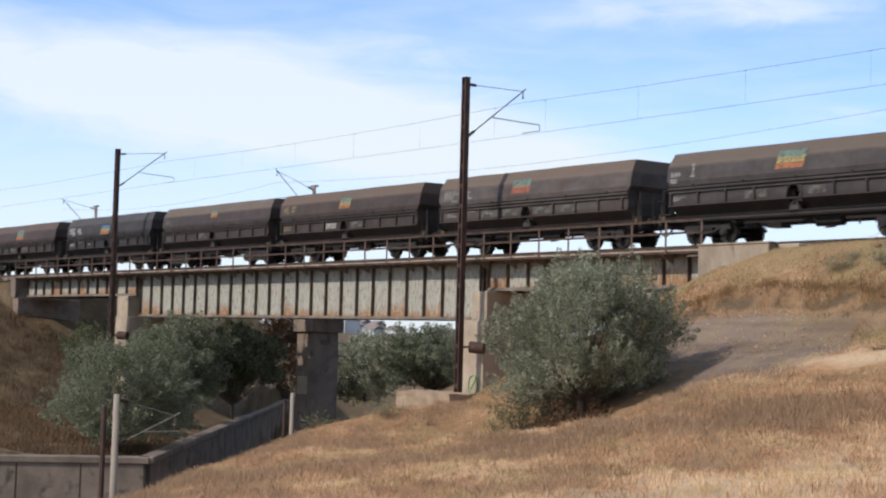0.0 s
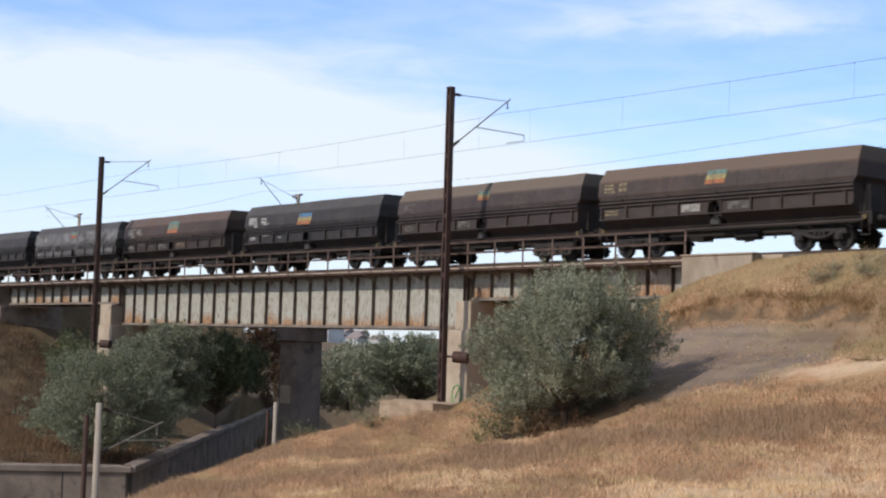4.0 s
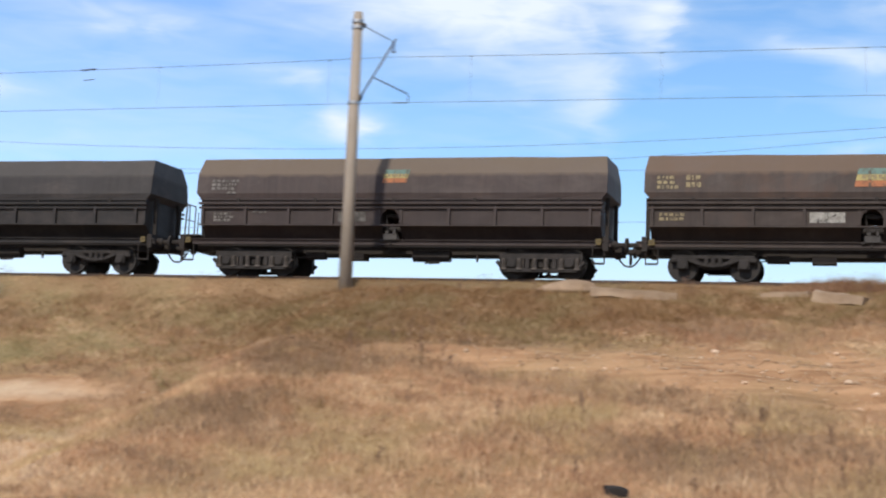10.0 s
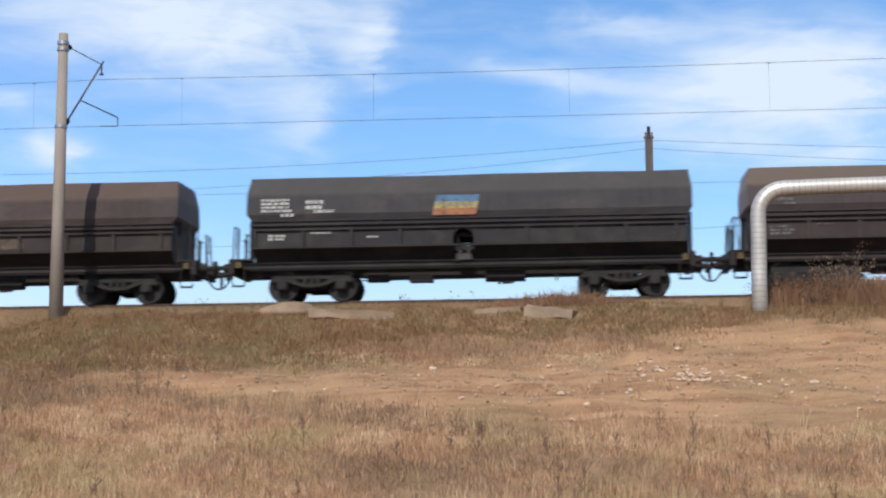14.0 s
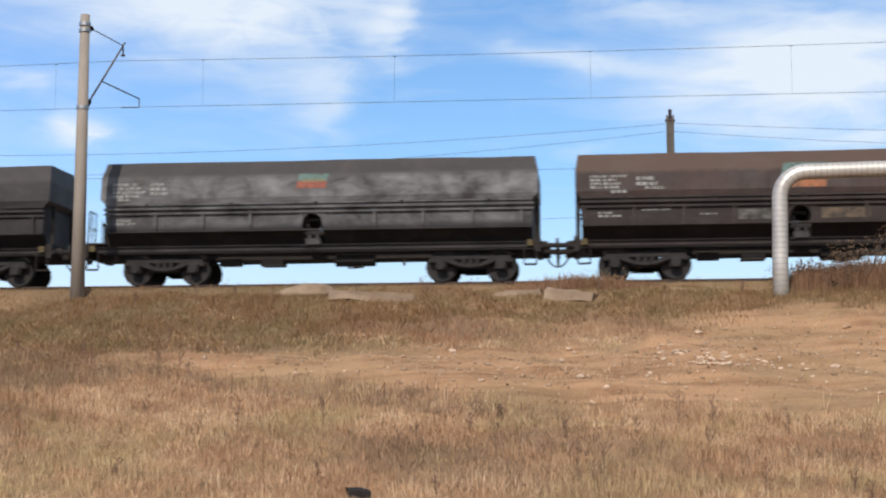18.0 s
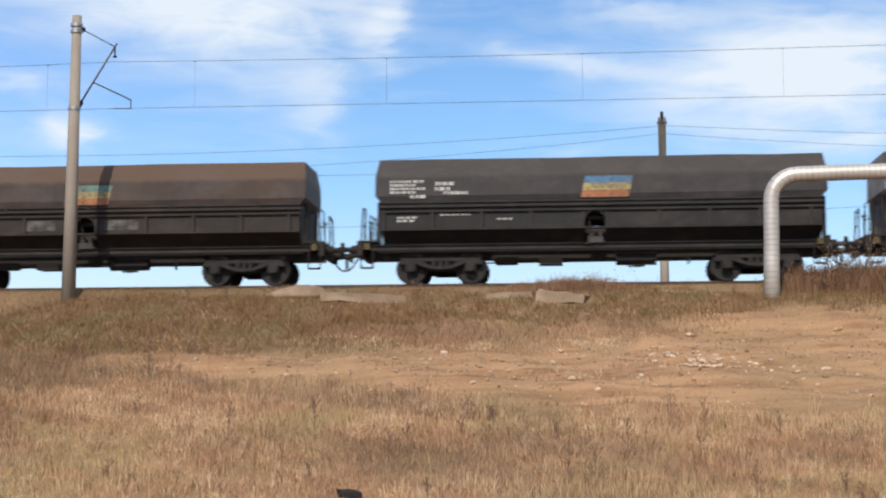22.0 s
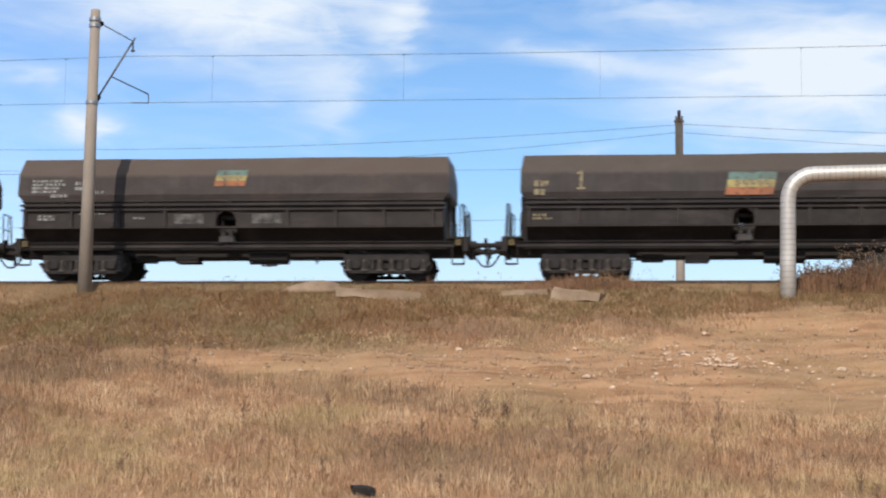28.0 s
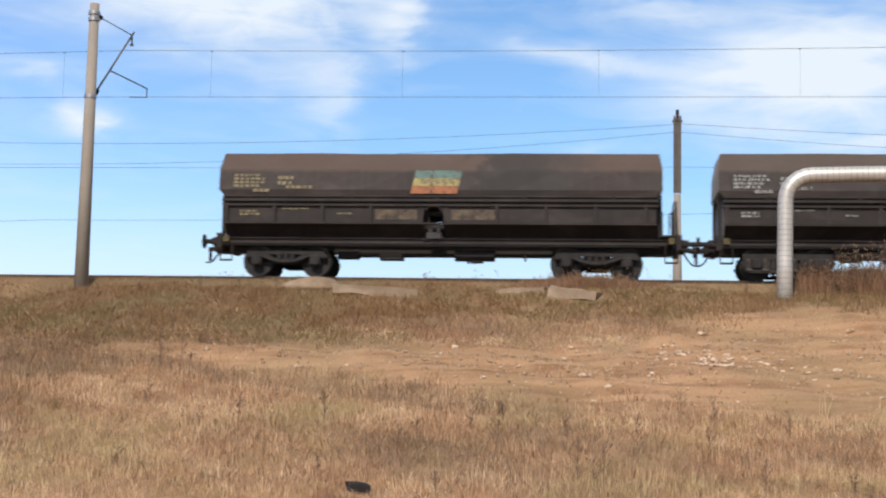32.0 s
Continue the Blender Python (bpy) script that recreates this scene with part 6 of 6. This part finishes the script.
def make_growth():
    shrub("silvery_bush", -37.25, 34.2, -3.2, 5.8, 3.0, 2.5, 1750, 150, 0.082, SILVER_LEAF, "broad silvery-green oleaster bush on the dry slope", "bush", 11, low=0.03, trunk=0.16, spread_r=0.50, skirt=(1.5, 0.30), lean=0.19, girth=0.25, core=0.45)
    shrub("brown_thicket", -36.5, 33.5, -3.35, 1.25, 1.7, 1.0, 90, 50, 0.10, THICKET, "dead brown undergrowth below the big bush", "bush", 28, low=0.0, trunk=0.04, spread_r=0.4)
    shrub("silvery_bush", -39.1, 33.2, -3.55, 1.5, 1.1, 0.9, 90, 60, 0.085, DULL_LEAF, "low dull-green shoots at the big bush's foot", "bush", 19, low=0.0, trunk=0.05, spread_r=0.35)
    shrub("silvery_bush", -75.3, 36.2, -7.0, 6.4, 4.3, 3.2, 900, 110, 0.14, GREY_LEAF, "silvery-green bush above the retaining wall", "bush", 12, low=0.0, spread_r=0.62, group="bushes in the valley", skirt=(1.6, -0.05), rise=0.2, girth=0.36)
    shrub("silvery_bush", -81.0, 42.3, -6.7, 7.0, 2.6, 2.4, 700, 110, 0.16, TREE_LEAF, "dark grey-green tree in front of the bridge", "tree", 13, low=0.36, spread_r=0.65, group="bushes in the valley", rise=0.15, girth=0.38)
    shrub("dark_tree", -95.0, 54.0, -6.6, 6.8, 3.6, 3.0, 400, 90, 0.22, DARK_LEAF, "dark tree in the shade under the bridge", "tree", 14, low=0.40, spread_r=0.7, group="bushes in the valley", rise=0.2, girth=0.4)
    shrub("dark_tree", -98.5, 74.0, -5.6, 6.0, 4.3, 4.0, 480, 90, 0.25, GREY_LEAF, "dark green tree behind the bridge", "tree", 15, low=0.30, spread_r=0.8, group="trees beyond the bridge", rise=0.4, girth=0.4)
    shrub("brown_thicket", -127.0, 75.0, -5.4, 9.4, 7.0, 4.0, 480, 80, 0.28, THICKET, "dark brownish thicket behind the bridge", "bush", 25, low=0.0, spread_r=0.9, group="trees beyond the bridge", rise=0.5, girth=0.4)
    shrub("dark_tree", -113.5, 78.0, -5.4, 5.0, 3.6, 3.4, 320, 80, 0.27, SILVER_LEAF, "grey-green tree behind the bridge", "tree", 16, low=0.0, spread_r=0.8, group="trees beyond the bridge", rise=0.4, girth=0.4)
    shrub("dark_tree", -104.5, 47.5, -5.4, 5.4, 3.0, 2.4, 300, 80, 0.22, DARK_LEAF, "dark bush beside the abutment", "bush", 17, low=0.0, spread_r=0.7, group="bushes in the valley", rise=0.2, girth=0.4)
    shrub("weed_bush", 7.7, 43.1, 3.2, 1.7, 0.8, 0.6, 70, 16, 0.07, DRAB_GRASS, "tall scraggy grey-brown weed by the track", "weed", 18, low=0.05, trunk=0.03, spread_r=0.4)
    rng = random.Random(3)
    for k in range(9):
        x, y = rng.uniform(5.6, 9.5), rng.uniform(42.4, 43.6)
        shrub("weed_bush", x, y, float(height(x, y)), rng.uniform(0.3, 0.6), 0.5, 0.4, 26, 22, 0.08, THICKET, "dry brown weeds by the track", "weed", 30 + k, low=0.0, trunk=0.02, spread_r=0.35, group="dry weeds")
    shrub("weed_bush", -16.9, 36.0, float(height(-16.9, 36.0)), 0.42, 0.55, 0.4, 34, 30, 0.08, VERGE, "pale green weed beside the worn path", "weed", 60, low=0.0, trunk=0.015, spread_r=0.35)
    for k in range(16):
        x, y = -26.3 + rng.uniform(-2.4, 2.4), 36.75 + rng.uniform(-0.14, 0.14)
        shrub("weed_bush", x, y, float(height(x, y)), rng.uniform(0.12, 0.22), 0.35, 0.22, 16, 14, 0.06, VERGE, "low tufts of grass on the worn path", "weed", 90 + k, low=0.0, trunk=0.012, spread_r=0.35, group="tufts on the path")
    for k in range(18):
        x, y = rng.uniform(-33.5, -26.5), rng.uniform(42.2, 43.5)
        shrub("weed_bush", x, y, float(height(x, y)), rng.uniform(0.18, 0.4), 0.5, 0.35, 30, 20, 0.06, GREY_LEAF, "low dark-green weeds on the bank's shoulder", "weed", 700 + k, low=0.0, trunk=0.012, spread_r=0.35, group="green weeds")
    for x, y in ((-49.0, 31.5), (-46.5, 33.0)):
        shrub("weed_bush", x, y, float(height(x, y)), rng.uniform(0.3, 0.5), 0.55, 0.45, 34, 20, 0.08, DARK_LEAF, "drab green weed among the dry grass", "weed", int(-x * 7), low=0.0, trunk=0.015, spread_r=0.4, group="green weeds")
    for k in range(10):
        x, y = rng.choice((rng.uniform(-3, 1.0), rng.uniform(-33, -27))), rng.uniform(43.0, 43.7)
        shrub("weed_bush", x, y, float(height(x, y)), rng.uniform(0.2, 0.4), 0.35, 0.3, 18, 14, 0.06, DRY_LEAF if x > -10 else VERGE, "small weeds at the edge of the ballast", "weed", 70 + k, low=0.0, trunk=0.015, spread_r=0.35, group="dry weeds")


def make_far_weeds():
    """Weeds that stand between the two tracks and show under the wagons."""
    rng = random.Random(12)
    for k, (x, y, h) in enumerate(((-34.0, 50.2, 0.9), (-31.5, 50.6, 0.7), (-27.0, 51.0, 0.8), (-22.4, 50.4, 0.55), (-3.6, 50.3, 0.6), (-1.2, 51.0, 0.4), (2.0, 50.6, 0.55), (6.3, 50.2, 0.7), (8.0, 50.8, 0.8), (-9.5, 50.9, 0.4), (-12.6, 50.4, 0.45))):
        shrub("weed_bush", x, y, float(height(x, y)) - 0.02, h + 0.25, 0.5 + 0.3 * h, 0.4, 30, 18, 0.07, VERGE if x < -20 else DRAB_GRASS, "scraggy weed between the two tracks", "weed", 600 + k, low=0.1, trunk=0.012, spread_r=0.32, group="weeds between the tracks")


def dry_stalk(x, y, h, seed):
    """A leafless twiggy weed."""
    rng = random.Random(seed)
    bm = bmesh.new()
    bar(bm, (0, 0, -0.05), (rng.uniform(-0.05, 0.05), 0, h), 0.005, 5, 0.0025)
    for k in range(14):
        a = h * rng.uniform(0.2, 0.95)
        q = Vector((rng.uniform(-1, 1), rng.uniform(-1, 1), rng.uniform(0.6, 1.4))).normalized() * h * rng.uniform(0.2, 0.45)
        p = Vector((0, 0, a))
        bar(bm, p, p + q, 0.0035, 4, 0.0018)
        for j in range(3):
            m = p + q * rng.uniform(0.5, 1.0)
            bar(bm, m, m + Vector((rng.uniform(-1, 1), rng.uniform(-1, 1), 0.8)) * 0.045, 0.006, 4, 0.002)
    ob = part("dry_stalk", bm, DARK_STEM, None, "dark leafless weed stalk standing in the dry grass")
    ob.matrix_basis = pose(x, y, float(height(x, y)))
    tagged(ob, category="weed", group="dry stalks")


def make_stalks():
    rng = random.Random(77)
    for k in range(16):
        y = rng.uniform(25.5, 32)
        x = rng.uniform(-0.36, 0.2) * y
        dry_stalk(x, y, rng.uniform(0.3, 0.62), k)
    for k, (x, y, h) in enumerate(((0.01, 26.3, 0.95), (0.18, 26.55, 0.8), (-0.26, 27.0, 0.7), (-1.75, 28.2, 0.6), (-6.87, 29.4, 0.65), (-5.2, 29.6, 0.6), (2.3, 29.9, 0.65), (0.8, 28.3, 0.55), (-3.6, 28.3, 0.55), (3.7, 29.6, 0.5))):
        dry_stalk(x, y, h, 500 + k)
    for k in range(14):
        y = rng.uniform(34, 37)
        dry_stalk(rng.gauss(-11.8, 1.4), y, rng.uniform(0.3, 0.6), 200 + k)
    for k in range(12):
        y = rng.uniform(41.2, 42.6)
        dry_stalk(rng.uniform(-13, 9), y, rng.uniform(0.3, 0.6), 300 + k)
    c = part("burnt_clod", rough_block(0.34, 0.26, 0.17, 31, 3, 0.12), SOOT_CLOD, None, "small charred clod lying in the dry grass")
    c.matrix_basis = pose(-4.0, 26.05, float(height(-4.0, 26.05)) - 0.02, 5, 12, 20)
    tagged(c, category="clod")
    for k in range(5):
        y = rng.uniform(33.5, 37)
        x = rng.gauss(-11.8, 1.4)
        shrub("weed_bush", x, y, float(height(x, y)), rng.uniform(0.3, 0.5), 0.5, 0.4, 14, 12, 0.07, DRY_LEAF, "dry reddish weeds at the edge of the earth track", "weed", 400 + k, low=0.0, trunk=0.012, spread_r=0.3, group="dry weeds")


STALK = surface("dry_stem", (0.34, 0.215, 0.125), (0.24, 0.15, 0.085), bump=0.0)
DARK_STEM = surface("dark_weed_stem", (0.21, 0.125, 0.08), (0.14, 0.082, 0.054), bump=0.0)
SOOT_CLOD = surface("charred_earth", (0.025, 0.02, 0.017), bump=0.5)


def blades(name, x, y, h, lean, width, material, label, seed, per=7, spread_r=0.12):
    """Grass: bent blades of two faces each, in tufts at the places given."""
    rng = np.random.default_rng(seed)
    n = len(x) * per
    X = np.repeat(x, per) + rng.normal(size=n) * spread_r
    Y = np.repeat(y, per) + rng.normal(size=n) * spread_r
    H = np.repeat(h, per) * rng.uniform(0.45, 1.15, n)
    Z = height(X, Y) - 0.02
    a = rng.uniform(0, 2 * np.pi, n)
    l = rng.uniform(0.1, 1.0, n) * lean * H
    w = width * rng.uniform(0.6, 1.4, n)
    tx, ty = np.cos(a), np.sin(a)
    f = rng.uniform(-0.9, 0.9, n)                      # blades stand roughly broadside to the open slope
    sx, sy = np.cos(f) * w, np.sin(f) * w
    base = np.stack([X, Y, Z], 1)
    side = np.stack([sx, sy, 0 * w], 1)
    mid = base + np.stack([tx * l * 0.35, ty * l * 0.35, H * 0.6], 1)
    tip = base + np.stack([tx * l, ty * l, H], 1)
    co = np.stack([base - side, base + side, mid + side * 0.7, mid - side * 0.7, tip], 1).reshape(-1, 3)
    i = np.arange(n)[:, None] * 5
    tri = (i + np.array([[0, 1, 2, 0, 2, 3, 3, 2, 4]])).reshape(-1)
    me = raw_mesh(name, co, 3, tri)
    ob = mesh_part(name, me, material, None, label)
    tagged(ob, category="grass", kind="stuff")


def mottle(x, y):
    """Uneven patches a few metres wide, longer along the slope than up it."""
    return ripple(x, y * 1.6, 0.5) + 0.7 * ripple(x + 0.4 * y, y * 1.7, 1.15) + 0.45 * ripple(x + 3, y * 1.5, 2.7)


def make_grass():
    rng = np.random.default_rng(21)
    n = 210000
    x = rng.uniform(-64, 11, n)
    y = rng.uniform(13, 44.5, n)
    seen = (x > -2.2 * y) & (x < 0.26 * y + 1)
    d, e = cutting(x, y)
    mott = mottle(x, y)
    keep = seen & (d > 5.5) & ((x > -54) | (y < 36)) & (rng.random(n) < np.clip(0.25 + (y / 40) ** 1.2, 0, 1) * np.clip(0.8 + 0.3 * mott, 0.4, 1))
    bare, sward, brown, ash, green, dark = land_marks(x, y)
    keep &= rng.random(n) > np.clip(np.maximum.reduce([bare * 1.25, (ash - green) * 1.1, dark * (x > -42)]), 0, 0.985)
    keep &= np.hypot((x + 36.6) / 3.0, (y - 34.2) / 2.2) > 1
    for sx, sy, w in ((-6.2, 42.1, 1.1), (-2.0, 42.5, 0.7), (-0.5, 41.85, 0.8)):
        keep &= (np.abs(x - sx) > w) | (np.abs(y - sy - 0.1) > 0.38)
    x, y, green, mott = x[keep], y[keep], green[keep], mott[keep]
    # a darker rank growth in the hollow and beside the track, bleached grass on the low bank
    rank = rank_growth(x, y)
    bleach = 1.1 * bleached(x, y)
    fore = smooth(-18, -15, x) * smooth(35, 33, y)
    tone = 0.9 * mott - 0.05 * fore - rank * 1.5 + bleach + 0.28 * rng.normal(size=len(x))
    h = np.clip(0.125 - 0.035 * mott + 0.11 * rank + 0.045 * rng.normal(size=len(x)), 0.04, 0.40)
    h = h * (1 - 0.5 * smooth(42.2, 43.3, y)) * (1 - 0.3 * smooth(43.6, 44.2, y))
    pick = rng.random(len(x))
    is_green = pick < green
    red = (~is_green) & (pick > 0.94)
    rest = ~(is_green | red)
    upper = rest & (rng.random(len(x)) < np.clip(np.maximum(y - 38.6 + ripple(x, y, 0.8), 0) * (0.12 + 0.63 * smooth(-20, -14, x)) + brown_bank(x, y) * 0.9, 0, 0.95)) & (tone < 0.5 + 2.0 * smooth(35.6, 37.0, y) * smooth(-17, -13, x))
    rest &= ~upper
    blades("brown_bank_grass", x[upper], y[upper], h[upper] * 1.2, 1.3, 0.0085, BROWN_GRASS, "brownish matted grass on the upper embankment", 6)
    pale = rest & (tone > 0.38)
    drab = rest & (tone < -0.42)
    rest &= ~(pale | drab)
    blades("pale_grass", x[pale], y[pale], h[pale], 1.3, 0.007, PALE_STRAW, "pale bleached grass on the low bank", 7)
    blades("drab_grass", x[drab], y[drab], h[drab] * 1.15, 1.2, 0.007, DRAB_GRASS, "drab grey-brown grass in rank patches", 8)
    blades("dry_grass", x[rest], y[rest], h[rest], 1.4, 0.007, STRAW, "dry straw-coloured grass on the slope", 1)
    blades("reddish_grass", x[red], y[red], h[red] * 1.25, 0.8, 0.008, STRAW_RED, "reddish-brown dry stalks among the grass", 2, per=6)
    blades("green_verge_grass", x[is_green], y[is_green], h[is_green], 0.6, 0.009, VERGE, "greenish grass near the top of the embankment", 3)
    # thin tufts that have taken hold on the ash
    m = 420
    x, y = rng.normal(-33.5, 3.5, m), rng.uniform(37.2, 40.8, m)
    k = mottle(x * 1.5, y * 1.5) > 0.1
    blades("ash_tufts", x[k], y[k], np.clip(0.10 + 0.04 * rng.normal(size=k.sum()), 0.04, 0.2), 1.0, 0.008, DRAB_GRASS, "thin drab tufts on the grey ash", 10, per=6)
    # turf that hangs over the edge of the scar
    m = 2600
    x = rng.uniform(-40.5, -28.5, m)
    y = 41.32 - 0.02 * (x + 34.5) ** 2 - 0.05 * ripple(x, 0 * x, 2.2) + 0.13 * rng.normal(size=m)
    k = rng.random(m) < 0.45 + 0.5 * ripple(x, 0 * x, 3.1)
    blades("scar_edge_turf", x[k], y[k], np.clip(0.17 + 0.06 * rng.normal(size=k.sum()), 0.06, 0.34), 1.2, 0.008, BROWN_GRASS, "matted brown turf along the scar's edge", 9, per=6)
    # taller grass before the earth track
    m = 17000
    x, y = rng.uniform(-18, 9, m), rng.uniform(21, 34.5, m)
    clump = mottle(x * 1.4, y * 1.4)
    k = (x > -0.62 * y) & (x < 0.26 * y) & (clump + 0.45 * rng.normal(size=m) > 0.0) & (rng.random(m) > road_bed(x, y) * 1.3)
    tall = np.clip(0.20 + 0.05 * clump[k] + 0.09 * rng.normal(size=k.sum()), 0.07, 0.50)
    light = rng.random(k.sum()) < 0.45
    blades("tall_dry_grass", x[k][light], y[k][light], tall[light], 0.65, 0.0052, STRAW, "taller straw-coloured grass beside the earth track", 4, per=6, spread_r=0.10)
    blades("tall_pale_grass", x[k][~light], y[k][~light], tall[~light], 0.5, 0.0048, PALE_STRAW, "taller bleached grass beside the earth track", 14, per=6, spread_r=0.09)
    # thin dead tufts scattered over the bare earth
    m = 5200
    x, y = rng.uniform(-14, 10, m), rng.uniform(30.5, 40.5, m)
    k = (rng.random(m) < 0.55 * road_bed(x, y)) & (mottle(x * 2.1, y * 2.4) + 0.5 * rng.normal(size=m) > 0.25)
    blades("sparse_tufts", x[k], y[k], np.clip(0.07 + 0.04 * rng.normal(size=k.sum()), 0.03, 0.2), 1.3, 0.006, DRAB_GRASS, "sparse dead tufts on the bare earth", 17, per=5, spread_r=0.09)
    # reddish grass that stands high behind the pipe
    m = 2600
    x, y = rng.uniform(5.7, 11, m), rng.uniform(42.4, 43.9, m)
    blades("reddish_tall_grass", x, y, np.clip(0.42 + 0.16 * smooth(5.7, 8.5, x) + 0.1 * rng.normal(size=m), 0.15, 0.8), 0.5, 0.009, STRAW_RED, "tall reddish-brown grass beside the track", 18, per=6, spread_r=0.10)
    m = 900
    x, y = rng.normal(-0.2, 1.1, m), rng.uniform(43.0, 43.9, m)
    blades("reddish_weed_clump", x, y, np.clip(0.27 + 0.09 * rng.normal(size=m), 0.08, 0.48) * np.exp(-((x + 0.2) / 1.9) ** 2), 0.6, 0.009, STRAW_RED, "clump of reddish dry grass behind the slabs", 19, per=6, spread_r=0.10)
    # rank brown tussocks on the edge of the bare earth and along the top of the bank
    m = 9000
    x, y = rng.uniform(-36, 9, m), rng.uniform(26, 44.2, m)
    k = rng.random(m) < np.clip(0.9 * rank_growth(x, y) + (0.3 * smooth(42.2, 43.2, y) + 0.25 * smooth(38.5, 39.5, y) * smooth(-17, -13, x) * smooth(-2, -6, x)) * np.clip(0.5 + mottle(x, y), 0, 1), 0, 1)
    k &= np.hypot((x + 36.6) / 3.0, (y - 34.2) / 2.2) > 1
    for sx, sy, w in ((-6.2, 42.1, 1.3), (-2.0, 42.5, 0.9), (-0.5, 41.85, 1.0)):
        k &= (np.abs(x - sx) > w) | (y > sy + 0.9)
    blades("rank_tussocks", x[k], y[k], np.clip(0.24 + 0.09 * rng.normal(size=k.sum()), 0.08, 0.48) * (1 - 0.35 * smooth(42.5, 43.6, y[k])), 0.55, 0.0065, BROWN_GRASS, "rank brown tussocks on the slope", 16, per=8, spread_r=0.10)
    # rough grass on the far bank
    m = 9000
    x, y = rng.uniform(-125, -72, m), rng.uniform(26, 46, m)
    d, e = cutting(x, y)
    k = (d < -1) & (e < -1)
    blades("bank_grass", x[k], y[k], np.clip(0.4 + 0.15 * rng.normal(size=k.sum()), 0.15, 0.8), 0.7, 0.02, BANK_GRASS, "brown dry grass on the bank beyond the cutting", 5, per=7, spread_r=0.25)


def make_distance():
    """Pale houses far off, seen under the bridge."""
    rng = random.Random(8)
    for k in range(34):
        f = rng.uniform(-1.66, -1.30)
        y = rng.uniform(360, 520)
        w, d, h = rng.uniform(7, 13), rng.uniform(6, 9), rng.uniform(3.2, 7.5)
        x = f * y
        z = float(height(x, y))
        t = thing("far_house", x, y, z, "pale plastered house far beyond the bridge", "house", "far houses", "", rng.uniform(-20, 20))
        part("wall", boxes((-w / 2, w / 2, -d / 2, d / 2, -3, h)), HOUSE_WALL, t)
        part("roof", prism(bmesh.new(), [(-d / 2 - 0.4, h), (d / 2 + 0.4, h), (0, h + 2.4)], -w / 2 - 0.4, w / 2 + 0.4), HOUSE_ROOF, t)
        me = shared("far_window", lambda: boxes((-0.6, 0.6, -0.05, 0.05, 0, 1.4)))
        for fl in range(int(h // 3)):
            for c in range(int(w // 3)):
                mesh_part("window", me, DARK_GLASS, t, at=pose(-w / 2 + 1.6 + c * 3, -d / 2, 0.9 + fl * 3))


make_growth()
make_far_weeds()
make_grass()
make_stalks()
make_distance()


# ---------------------------------------------------------------- what moves


def train_way(t):
    """Where the last wagon's left buffers stand, in metres along the track."""
    u = (t - 16) / 16
    return (((((0.7 * u - 2.093) * u + 0.81) * u + 2.05) * u - 9.397) * u + 99.222) * u - 103.223


def motions():
    start = train_way(0)
    for i, (w, wheels) in enumerate(TRAIN):
        walk(w, [(t / 2, pose(train_way(t / 2) + PITCH * i, TRACK_Y, RAIL)) for t in range(65)])
        for ws, ax in wheels:
            walk(ws, [(t / 10, pose(ax, 0, 0.46, 0, math.degrees((train_way(t / 10) - start) / 0.455), 0)) for t in range(321)])


motions()
